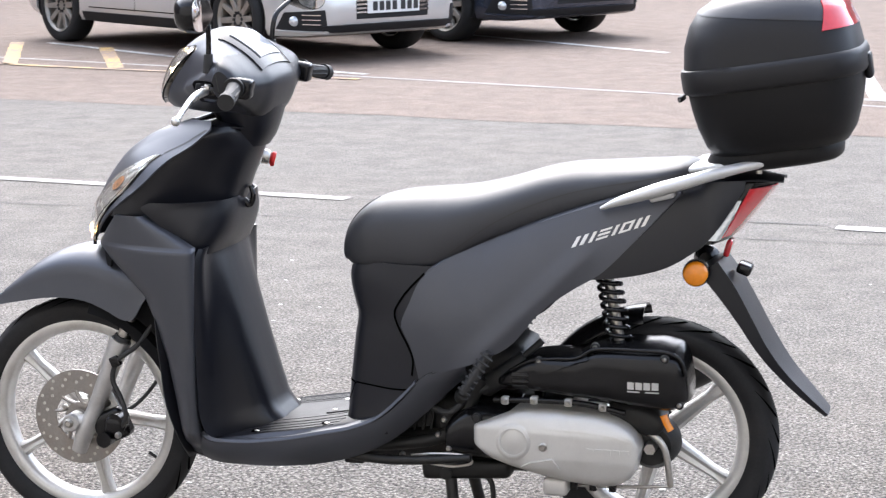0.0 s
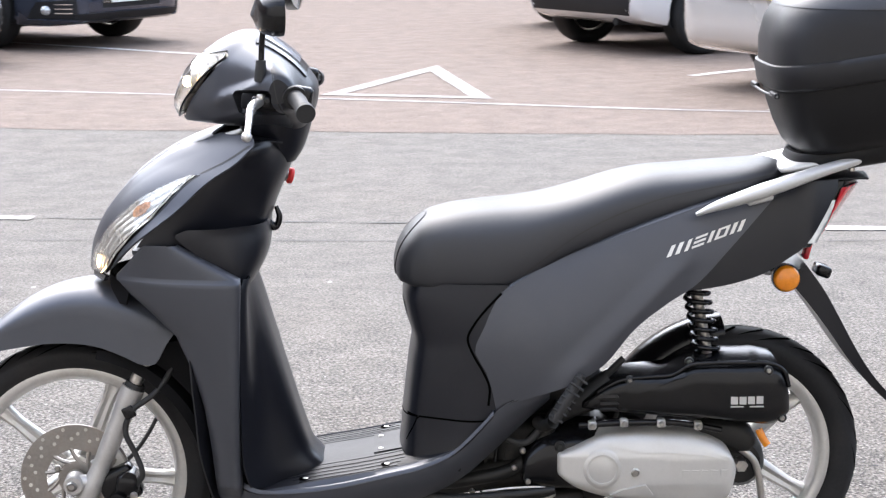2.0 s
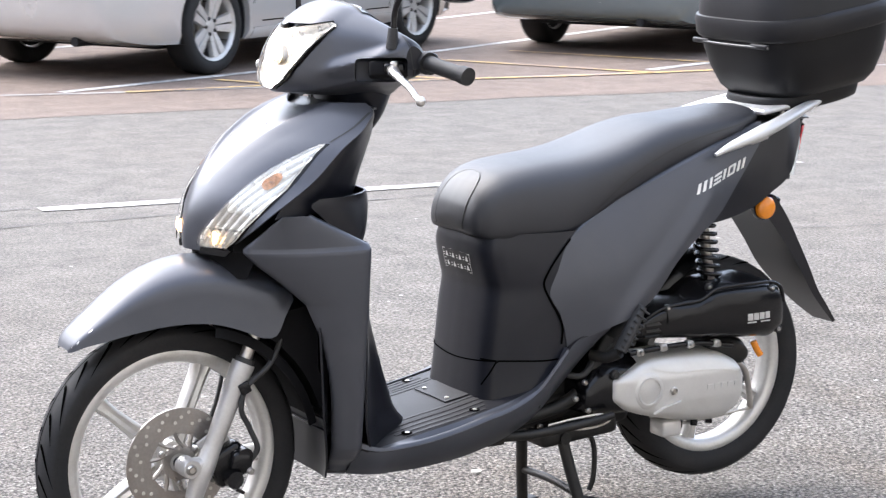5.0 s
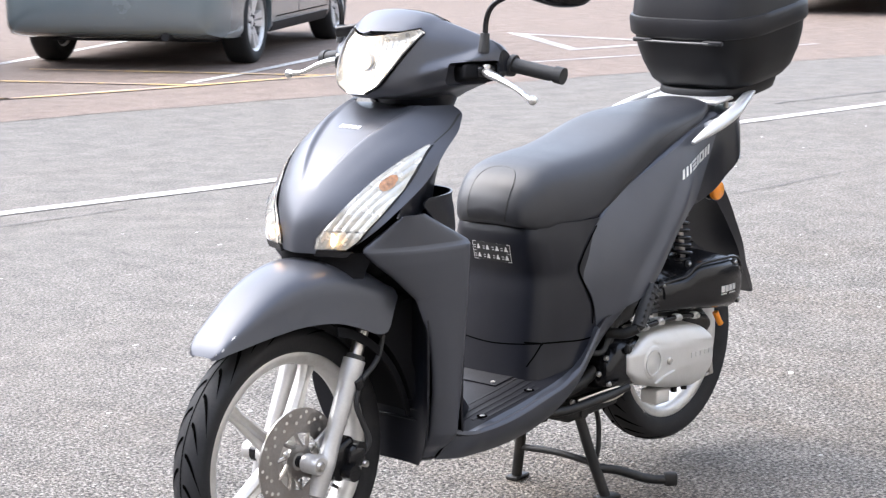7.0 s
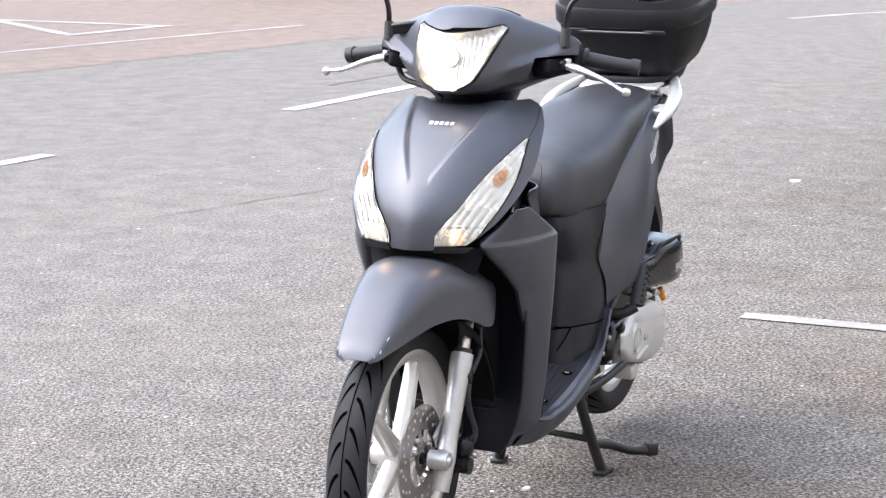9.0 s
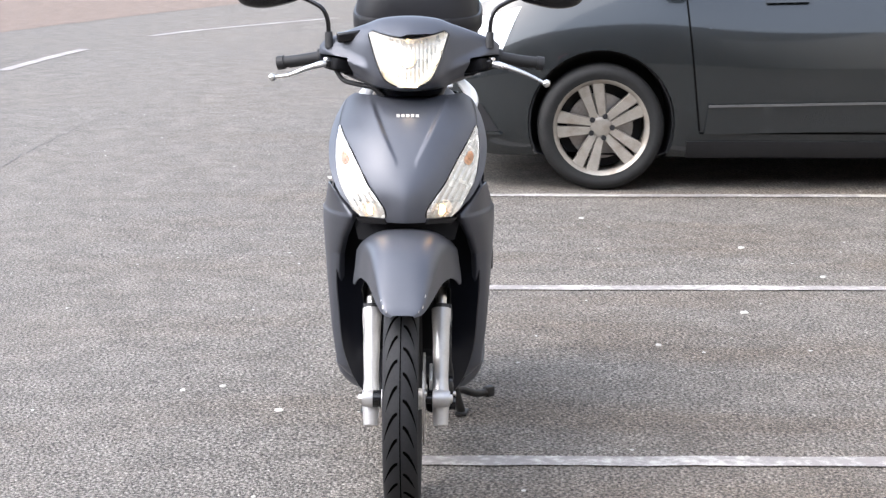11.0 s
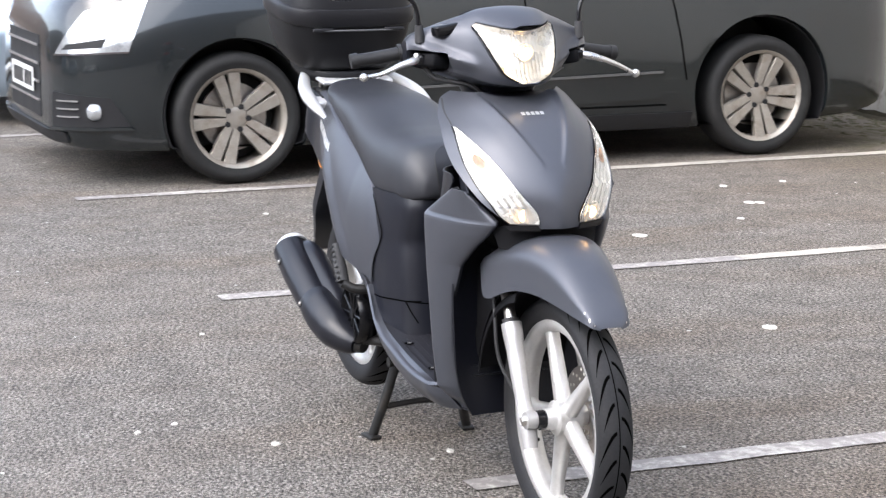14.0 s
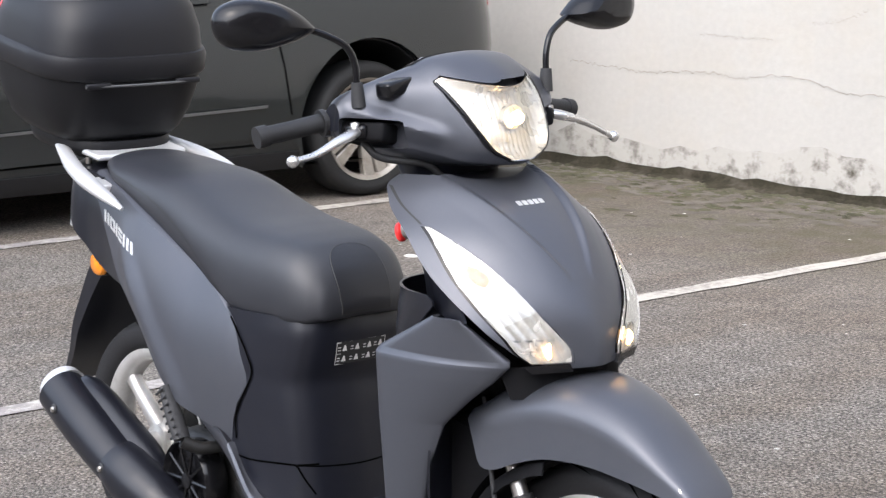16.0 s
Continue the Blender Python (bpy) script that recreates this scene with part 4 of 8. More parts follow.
MPV_GREY = car_paint("dark_grey_green_paint", (0.009, 0.0122, 0.0135), 0.2)
SILVER = car_paint("silver_paint", (0.56, 0.55, 0.535), 0.4)
SILVER_BLUE = car_paint("silver_blue_paint", (0.30, 0.36, 0.42), 0.6)
NAVY = car_paint("dark_navy_paint", (0.035, 0.045, 0.07), 0.4)
TEAL_GREY = car_paint("grey_blue_paint", (0.15, 0.18, 0.19), 0.35)
WHITE_CAR = car_paint("white_car_paint", (0.66, 0.66, 0.66), 0.0)
BLACK_CAR = car_paint("black_car_paint", (0.018, 0.02, 0.024), 0.3)

def parked(axle, heading, front, wb):
    """The pose of a car from the ground under the middle of its front (or rear) axle and its heading in degrees."""
    h = radians(heading)
    s = -wb / 2 if front else wb / 2
    return pose(axle[0] + s * math.cos(h), axle[1] + s * math.sin(h), 0, 0, 0, heading)

car("family_car", "dark grey people carrier with five-spoke alloy wheels", parked((6.15, -0.80), 90, True, 2.73), MPV_GREY, 2.73, 0.80, 0.87, 1.86, 1.05, 1.63, 1.05, 0.303, 1.08, (-0.55, 0, 0.62), rub=True, front_bars=4, lamps=(0.60, 0.87), lamp_from=38, low=0.15, fog=0.20, plate=0.40, rim=0.745, arches=(0.388, 0.350))
car("saloon_car", "silver-blue saloon parked nose out", parked((8.75, -0.62), 90, True, 2.7), SILVER_BLUE, 2.7, 0.82, 1.0, 1.82, 0.92, 1.44, 0.84, 0.31, 0.95, (-0.4, 0, 0.45), roof_tail=False, front_bars=2, lamps=(0.55, 0.70), lamp_from=26, low=0.15, fog=0.16)
car("hatchback", "dark hatchback parked nose out", parked((13.3, -0.8), 90, True, 2.55), BLACK_CAR, 2.55, 0.85, 0.7, 1.76, 0.95, 1.48, 0.86, 0.31, 0.97)
car("hatchback", "silver hatchback parked nose towards the road", parked((-3.32, 12.02), -34, True, 2.62), SILVER, 2.62, 0.88, 0.75, 1.80, 0.96, 1.5, 0.88, 0.32, 0.98, spokes=10, double=False, front_bars=4)
car("hatchback", "dark navy hatchback parked nose towards the road", parked((-2.18, 14.14), -34, True, 2.62), NAVY, 2.62, 0.88, 0.75, 1.80, 0.96, 1.5, 0.88, 0.32, 0.98, spokes=10, double=False, front_bars=6)
car("saloon_car", "silver saloon parked tail towards the road", parked((3.83, 9.86), 29, False, 2.60), SILVER, 2.60, 0.85, 0.98, 1.80, 0.92, 1.45, 0.84, 0.32, 0.98, roof_tail=False, plain_rear=True, sills=SILVER, alloy=BRIGHT_ALLOY)
car("hatchback", "white hatchback with a dark lower bumper, tail towards the road", parked((2.75, 13.2), 31, False, 2.5), WHITE_CAR, 2.5, 0.85, 0.65, 1.74, 0.95, 1.48, 0.86, 0.31, 0.97, dark_bumper=True)
car("hatchback", "black hatchback parked tail towards the road", parked((2.75, 15.6), 31, False, 2.5), BLACK_CAR, 2.5, 0.85, 0.65, 1.74, 0.95, 1.48, 0.86, 0.31, 0.97)
car("saloon_car", "pale blue-grey saloon parked tail towards the road", parked((8.05, 9.62), 30, False, 2.6), TEAL_GREY, 2.6, 0.85, 1.0, 1.80, 0.92, 1.45, 0.84, 0.32, 0.98, roof_tail=False, rear_trim=True, plain_rear=True, alloy=BRIGHT_ALLOY)
car("hatchback", "dark hatchback at the far side of the car park", parked((17.2, 8.9), 20, False, 2.55), BLACK_CAR, 2.55, 0.85, 0.7, 1.76, 0.95, 1.48, 0.86, 0.31, 0.97)


# ---- scooter materials ----
BODY_GREY = material("satin_dark_grey_paint", (0.073, 0.077, 0.091), 0.37, 0.45, vary=0.05, scale=3, fine=500, rough_vary=0.05, spec=0.5, dirt=(0.13, 0.125, 0.12), dirt_amount=0.10, dirt_scale=6)
BODY_BLACK = material("black_moulded_plastic", (0.008, 0.0086, 0.0125), 0.33, vary=0.10, scale=6, fine=300, bump=0.05, bump_scale=900, rough_vary=0.06, spec=0.42, dirt=(0.035, 0.034, 0.033), dirt_amount=0.10, dirt_scale=7)
COLUMN_BLACK = material("satin_black_plastic", (0.008, 0.0088, 0.0135), 0.34, vary=0.10, scale=6, fine=300, bump=0.05, bump_scale=900, rough_vary=0.06, spec=0.38, dirt=(0.04, 0.039, 0.038), dirt_amount=0.10, dirt_scale=7)
DECK_BLACK = material("satin_black_footboard", (0.009, 0.009, 0.012), 0.52, vary=0.14, scale=8, fine=300, bump=0.1, bump_scale=700, spec=0.26, dirt=(0.04, 0.038, 0.036), dirt_amount=0.15, dirt_scale=9)
PIT_BLACK = material("matt_black_lining", (0.007, 0.007, 0.008), 0.75, vary=0.15, scale=9, spec=0.12)
SEAT_VINYL = material("black_seat_vinyl", (0.016, 0.0172, 0.022), 0.48, vary=0.10, scale=7, fine=250, bump=0.15, bump_scale=700, rough_vary=0.06, spec=0.62, dirt=(0.03, 0.03, 0.03), dirt_amount=0.10)
SEAT_FRONT = material("smooth_seat_vinyl", (0.011, 0.0118, 0.0155), 0.40, vary=0.10, scale=7, fine=250, spec=0.5)
BOX_BLACK = material("black_grained_box", (0.007, 0.007, 0.008), 0.5, vary=0.10, scale=5, fine=300, bump=0.08, bump_scale=800, spec=0.25, dirt=(0.03, 0.03, 0.03), dirt_amount=0.08)
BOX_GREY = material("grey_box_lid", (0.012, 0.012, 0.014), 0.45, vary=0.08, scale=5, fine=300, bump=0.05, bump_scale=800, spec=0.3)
LID_TOP = material("paler_grey_lid_top", (0.034, 0.035, 0.041), 0.42, vary=0.06, scale=5, fine=300, spec=0.45)
GLOSS_BLACK = material("gloss_black_plastic", (0.006, 0.006, 0.007), 0.22, vary=0.10, scale=9, fine=200, spec=0.35, dirt=(0.04, 0.037, 0.034), dirt_amount=0.12, dirt_scale=10)
ENGINE_BLACK = material("grimy_black_metal", (0.012, 0.012, 0.012), 0.5, 0.2, vary=0.3, scale=14, fine=120, bump=0.2, dirt=(0.07, 0.055, 0.042), dirt_amount=0.4, dirt_scale=14)
RIM_SILVER = material("silver_painted_alloy", (0.60, 0.59, 0.57), 0.38, 0.55, vary=0.08, scale=9, fine=160, dirt=(0.25, 0.21, 0.17), dirt_amount=0.35, dirt_scale=12)
FORK_SILVER = material("silver_fork_paint", (0.52, 0.51, 0.50), 0.40, 0.6, vary=0.08, scale=12, fine=200, dirt=(0.25, 0.22, 0.19), dirt_amount=0.25, dirt_scale=15)
CASE_SILVER = material("cast_alloy_cover", (0.64, 0.63, 0.61), 0.45, 0.5, vary=0.04, scale=10, fine=250, bump=0.08, bump_scale=500, dirt=(0.30, 0.26, 0.22), dirt_amount=0.12, dirt_scale=12)
RAIL_SILVER = material("silver_rail_paint", (0.60, 0.60, 0.60), 0.38, 0.5, vary=0.05, scale=8, fine=200)
LEVER_ALLOY = material("polished_lever_alloy", (0.70, 0.69, 0.67), 0.28, 0.9, vary=0.08, scale=20, fine=200)
STEEL = material("plated_steel", (0.55, 0.53, 0.50), 0.30, 0.95, vary=0.15, scale=25, fine=200, dirt=(0.25, 0.15, 0.08), dirt_amount=0.4, dirt_scale=20)
DISC_STEEL = material("worn_disc_steel", (0.36, 0.34, 0.32), 0.34, 0.9, vary=0.15, scale=16, fine=200, dirt=(0.30, 0.21, 0.15), dirt_amount=0.35, dirt_scale=12)
TYRE = material("scooter_tyre_rubber", (0.020, 0.020, 0.0215), 0.66, vary=0.2, scale=14, fine=180, bump=0.15, spec=0.22, dirt=(0.05, 0.047, 0.044), dirt_amount=0.25, dirt_scale=8)
GROOVE = material("flat_black_groove_shade", (0.002, 0.002, 0.002), 1.0, vary=0.0, spec=0.0)
GRIP = material("rubber_grip", (0.012, 0.012, 0.013), 0.6, vary=0.15, scale=20, fine=300, bump=0.2)
REFLECTOR = material("mirrored_reflector", (0.52, 0.475, 0.40), 0.28, 0.6, vary=0.12, scale=30, bump=0.08, bump_scale=60)
SIDE_REFLECTOR = material("faceted_side_reflector", (0.54, 0.52, 0.48), 0.26, 0.55, vary=0.25, scale=38, fine=90, bump=0.3, bump_scale=60)
# pale blue-grey base colour carries the sky's reflection in the instrument glass
DIAL_SHEEN = material("dial_with_sky_sheen", (0.30, 0.32, 0.35), 0.12, vary=0.2, scale=40)
LENS = glass("clear_lens", (0.97, 0.98, 0.98), 0.03)
RED_LENS = material("red_lens", (0.55, 0.02, 0.03), 0.15, vary=0.1, scale=40, coat=0.8)
AMBER = material("amber_lens", (0.85, 0.27, 0.01), 0.22, vary=0.12, scale=60, coat=0.6, bump=0.4, bump_scale=300)
AMBER_BULB = material("amber_bulb", (0.46, 0.24, 0.12), 0.3, 0.0, vary=0.7, scale=110, bump=0.9, bump_scale=180)
BULB = material("lit_bulb", (1.0, 0.74, 0.42), 0.4, vary=0.0, glow=6.0)
SIDE_BULB = material("lit_side_bulb", (1.0, 0.56, 0.20), 0.4, vary=0.0, glow=5.0)
BADGE = material("silver_badge", (0.66, 0.66, 0.65), 0.35, 0.6, vary=0.05)
RED_KEY = material("red_key_tag", (0.75, 0.03, 0.03), 0.4, vary=0.05)
LABEL_WHITE = material("white_print", (0.7, 0.7, 0.68), 0.5, vary=0.05)
MIRROR = material("mirror_glass", (0.9, 0.9, 0.9), 0.02, 1.0, vary=0.0)


def side_solid(top, bot, yin, yout, n=26, m=8, power=3.0):
    """A closed casting in side view between a top and a bottom curve of (x, z), from yin to a rounded outer face at yout (numbers, or curves of (x, y))."""
    x0, x1 = max(top[0][0], bot[0][0]), min(top[-1][0], bot[-1][0])
    rows = []
    for k in range(n):
        u = k / (n - 1)
        x = x0 + (x1 - x0) * (0.5 - 0.5 * math.cos(math.pi * u))
        zt, zb = curve_at(top, x), curve_at(bot, x)
        if zt - zb < 0.002:
            zt = zb + 0.002
        end = 1 - abs(2 * u - 1) ** 8 * 0.30
        yo = curve_at(yout, x) if isinstance(yout, list) else yout
        row = []
        for j in range(m + 1):
            v = j / m
            s = 2 * v - 1
            row.append((x, yin + (yo - yin) * end * (1 - abs(s) ** power) ** (1 / power), zb + (zt - zb) * v))
        row += [(x, yin, zt - (zt - zb) * 0.33), (x, yin, zt - (zt - zb) * 0.66)]
        rows.append(row)
    return grid_mesh(rows, True, True)


def side_panel(top, bot, wide, n=30, m=12, thick=0.003, bulge=0.0):
    """A body panel in side view between a top and a bottom curve, lying on y = wide(x, z) on the left side."""
    x0, x1 = max(top[0][0], bot[0][0]), min(top[-1][0], bot[-1][0])
    rows = []
    for x in np.linspace(x0, x1, n):
        zt, zb = curve_at(top, x), curve_at(bot, x)
        rows.append([(x, -wide(x, zb + (zt - zb) * v) - bulge * math.sin(math.pi * v), zb + (zt - zb) * v) for v in np.linspace(0, 1, m)])
    bm = grid_mesh(rows)
    if sum(f.normal.y for f in bm.faces) > 0:
        bmesh.ops.reverse_faces(bm, faces=bm.faces)
    if thick:
        bmesh.ops.solidify(bm, geom=list(bm.faces), thickness=thick)
    return bm


def front_panel(levels, surface, off=0.0, n=28, m=20, thick=0.003):
    """A panel seen from the front: levels are (z, y from, y to); it lies on x = surface(y, z) - off."""
    lv = np.array(levels, float)
    rows = []
    for z in np.linspace(lv[0, 0], lv[-1, 0], n):
        a, b = curve_at(lv[:, :2], z), curve_at(lv[:, [0, 2]], z)
        rows.append([(surface(y, z) - off, y, z) for y in np.linspace(a, b, m)])
    bm = grid_mesh(rows)
    if sum(f.normal.x for f in bm.faces) > 0:
        bmesh.ops.reverse_faces(bm, faces=bm.faces)
    if thick:
        bmesh.ops.solidify(bm, geom=list(bm.faces), thickness=thick)
    return bm


def both(name, bm, mat, parent, label=""):
    """The left part and its mirror image on the right."""
    other = mirrored(bm)
    return part(name, bm, mat, parent, label), part(name, other, mat, parent, label)


def screw(parent, place, way, r=0.006, mat=STEEL, name="screw", h=0.004):
    bm = lathe([(0.0, h), (r * 0.55, h), (r * 0.6, h * 0.5), (r * 0.75, h), (r, h * 0.6), (r, -h), (0.0, -h)], 14, axis="z")
    bm.transform(Matrix.Translation(place) @ Vector(way).to_track_quat("Z", "Y").to_matrix().to_4x4())
    return part(name, bm, mat, parent)


def bars(tree, axis, start, lines, parent, mat, name="badge_bar", off=0.002, depth=0.0015):
    """Plain strokes on a surface: each line is four corners across the axis."""
    for c in lines:
        part(name, patch(tree, c, axis, start, off, 2, 3, depth), mat, parent, smooth=False)


scooter = thing("scooter", "dark grey scooter with a black top box, on its centre stand", "scooter", pose(0, -0.011, 0))

# ---- wheels ----
def scooter_wheel(name, centre, r, tyre_w, rim_r, phase, label):
    c = Matrix.Translation(centre)
    w = tyre_w / 2
    wheel = part(name, lathe([(rim_r - 0.024, -w * 0.42), (rim_r - 0.016, -w * 0.62), (rim_r - 0.002, -w * 0.66), (rim_r + 0.002, -w * 0.60), (rim_r - 0.004, -w * 0.5), (rim_r - 0.012, -w * 0.3), (rim_r - 0.012, w * 0.3),
                              (rim_r - 0.004, w * 0.5), (rim_r + 0.002, w * 0.60), (rim_r - 0.002, w * 0.66), (rim_r - 0.016, w * 0.62), (rim_r - 0.024, w * 0.42), (rim_r - 0.028, 0.0), (rim_r - 0.024, -w * 0.42)], 72), RIM_SILVER, scooter, label, m=c)
    prof = [(rim_r - 0.004, -w * 0.56), (rim_r + 0.006, -w * 0.82)]
    for a in np.linspace(-1.25, 1.25, 15):
        prof.append((r - w * 0.78 * (1 - math.cos(a * 0.95)) , w * math.sin(a) * 1.05))
    prof += [(rim_r + 0.006, w * 0.82), (rim_r - 0.004, w * 0.56), (rim_r - 0.004, -w * 0.56)]
    tyre = part("tyre", lathe(prof, 96), TYRE, wheel, "black rubber tyre with curved tread grooves")
    # tread grooves: their shade as flat black strips on the rubber, in pairs and one round the middle
    def crown(a):
        return r - w * 0.78 * (1 - math.cos(a * 0.95)), w * math.sin(a) * 1.05
    rows = []
    for t in np.linspace(0, 2 * math.pi, 97):
        row = []
        for a in (-0.03, 0.03):
            rr, y = crown(a)
            row.append(((rr + 0.0006) * math.cos(t), y, (rr + 0.0006) * math.sin(t)))
        rows.append(row)
    part("centre_groove", grid_mesh(rows), GROOVE, wheel)
    count = 28
    for side in (-1, 1):
        bm = bmesh.new()
        for k in range(count):
            t0 = 2 * math.pi * (k + (0.5 if side > 0 else 0)) / count
            long = 1.0 if k % 2 else 0.72
            rows = []
            for u in np.linspace(0, 1, 9):
                a = side * (0.14 + 0.98 * u * long)
                t = t0 + 0.30 * long * (u ** 1.6)
                ww = 0.046 * math.sin(math.pi * min(1, 0.15 + 0.85 * u)) + 0.004
                row = []
                for s in (-0.5, 0.5):
                    rr, y = crown(a)
                    row.append(((rr + 0.0007) * math.cos(t + s * ww), y * 1.003, (rr + 0.0007) * math.sin(t + s * ww)))
                rows.append(row)
            grid_mesh(rows, bm=bm)
        tagged(part("tread_groove", bm, GROOVE, wheel), kind="stuff")
    part("hub", lathe([(0.0, -0.05), (0.022, -0.05), (0.026, -0.03), (0.036, -0.026), (0.038, 0.026), (0.026, 0.03), (0.022, 0.05), (0.0, 0.05)], 32), RIM_SILVER, wheel)
    for k in range(5):
        a = radians(phase + 72 * k)
        rows = []
        for t in np.linspace(0, 1, 9):
            rad = 0.028 + t * (rim_r - 0.022 - 0.028)
            wide = 0.019 - 0.009 * t + 0.012 * max(0, t - 0.8) * 5 * 0.6
            thick = 0.017 - 0.004 * t
            rows.append([(rad, y, z) for y, z in ((-thick, -wide * 0.55), (-thick * 0.55, -wide), (thick * 0.55, -wide), (thick, -wide * 0.55), (thick, wide * 0.55), (thick * 0.55, wide), (-thick * 0.55, wide), (-thick, wide * 0.55), (-thick * 0.7, 0.0))])
        bm = grid_mesh(rows, True, True)
        bm.transform(Matrix.Rotation(-a, 4, "Y"))
        part("spoke", bm, RIM_SILVER, wheel)
    valve = tube([(0.9 * (rim_r - 0.03) * math.cos(-0.55), 0.0, 0.9 * (rim_r - 0.03) * math.sin(-0.55)), ((rim_r - 0.02) * math.cos(-0.55), 0.0, (rim_r - 0.02) * math.sin(-0.55))], 0.004, 8)
    part("valve", valve, GLOSS_BLACK, wheel)
    return wheel

front_wheel = scooter_wheel("front_wheel", (0, 0.005, 0.262), 0.262, 0.080, 0.212, 67, "silver five-spoke front wheel")
rear_wheel = scooter_wheel("rear_wheel", (1.275, 0.0, 0.292), 0.247, 0.092, 0.190, 40, "silver five-spoke rear wheel")

# brake disc with drilled holes, on the left of the front hub; solid pale dots stand for bright ground seen through the
# holes
DR = 0.106
disc_bm = lathe([(0.056, -0.0020), (DR, -0.0020), (DR, 0.0020), (0.056, 0.0020), (0.056, -0.0020)], 72)
disc = part("brake_disc", disc_bm, DISC_STEEL, front_wheel, "drilled steel brake disc", m=Matrix.Translation((0, -0.048, 0)))
for k in range(42):
    a = 2 * math.pi * k / 42
    rad = (0.098, 0.088, 0.078)[k % 3]
    hole = lathe([(0.0, -0.0026), (0.0036, -0.0026), (0.0036, 0.0026), (0.0, 0.0026)], 8)
    hole.transform(Matrix.Translation((rad * math.cos(a), 0, rad * math.sin(a))))
    part("pale_hole_dot", hole, CHALK, disc)
for k in range(10):
    a = 2 * math.pi * k / 10
    arm = tube([(0.030 * math.cos(a), 0, 0.030 * math.sin(a)), (0.044 * math.cos(a + 0.35), 0, 0.044 * math.sin(a + 0.35)), (0.059 * math.cos(a + 0.45), 0, 0.059 * math.sin(a + 0.45))], 0.0042, 6)
    part("disc_arm", arm, DISC_STEEL, disc)
part("disc_carrier", lathe([(0.018, -0.003), (0.034, -0.003), (0.034, 0.003), (0.018, 0.003), (0.018, -0.003)], 32), DISC_STEEL, disc)
for k in range(3):
    a = radians(30 + 120 * k)
    screw(disc, (0.040 * math.cos(a), -0.003, 0.040 * math.sin(a)), (0, -1, 0), 0.006, STEEL, "disc_bolt")

# ---- front fork ----
def fork_leg(side):
    y = side * 0.081
    lower = tube([(0.012, y, 0.196), (0.026, y, 0.235), (0.045, y, 0.275), (0.086, y, 0.37), (0.110, y, 0.427), (0.120, y, 0.449)], [0.0165, 0.019, 0.0205, 0.0170, 0.0190, 0.0195, 0.0225, 0.0225], 20, 30)
    leg = part("fork_leg", lower, FORK_SILVER, scooter, "silver fork slider with a chrome inner tube")
    part("stanchion", tube([(0.116, y, 0.44), (0.170, y, 0.562)], 0.0130, 16), STEEL, leg)
    part("dust_seal", tube([(0.1195, y, 0.447), (0.1245, y, 0.458)], 0.0185, 16), BLACK_RUBBER, leg)
    boss = lathe([(0.0, -0.022), (0.017, -0.022), (0.019, -0.018), (0.019, 0.018), (0.0, 0.02)], 24)
    boss.transform(Matrix.Translation((0.002, y, 0.262)))
    part("axle_boss", boss, FORK_SILVER, leg)
    web = tube([(0.0, y, 0.262), (0.03, y, 0.262)], 0.0165, 14)
    part("axle_web", web, FORK_SILVER, leg)
    screw(leg, (0.0, y + side * 0.021, 0.262), (0, side, 0), 0.0105, STEEL, "axle_nut", 0.007)
    part("axle", tube([(0, side * 0.03, 0.262), (0, side * 0.075, 0.262)], 0.012 if side < 0 else 0.020, 16), GLOSS_BLACK, leg)
    return leg

fork_leg(-1)
fork_leg(1)
cal = box((0.075, 0.045, 0.07), pose(0.088, -0.068, 0.255, 0, -25, 0), 0.012, seg=3)
joined(cal, box((0.045, 0.05, 0.045), pose(0.105, -0.085, 0.262, 0, 10, 0), 0.014, seg=3))
joined(cal, tube([(0.085, -0.062, 0.232), (0.085, -0.115, 0.232)], 0.017, 16))
joined(cal, tube([(0.110, -0.062, 0.275), (0.110, -0.108, 0.275)], 0.015, 16))
caliper = part("brake_caliper", cal, GLOSS_BLACK, scooter, "black brake caliper")
part("caliper_bracket", box((0.06, 0.008, 0.05), pose(0.068, -0.058, 0.292, 0, -30, 0), 0.003), FORK_SILVER, caliper)
for p in ((0.075, -0.066, 0.302), (0.062, -0.066, 0.225), (0.118, -0.112, 0.245)):
    screw(caliper, p, (0, -1, 0), 0.007, STEEL, "caliper_bolt")
part("brake_hose", tube([(0.122, -0.10, 0.262), (0.135, -0.105, 0.285), (0.122, -0.10, 0.325), (0.105, -0.10, 0.365), (0.116, -0.10, 0.405), (0.165, -0.10, 0.445), (0.20, -0.085, 0.50), (0.22, -0.07, 0.58)], 0.0055, 10, 60), BLACK_RUBBER, scooter)
part("hose_clip", box((0.022, 0.016, 0.024), pose(0.112, -0.098, 0.405, 0, -25, 0), 0.003), GLOSS_BLACK, scooter)
part("speedometer_cable", tube([(0.02, 0.055, 0.235), (0.09, 0.062, 0.27), (0.15, 0.095, 0.36), (0.165, 0.10, 0.45), (0.20, 0.09, 0.60)], 0.0042, 8, 40), BLACK_RUBBER, scooter)

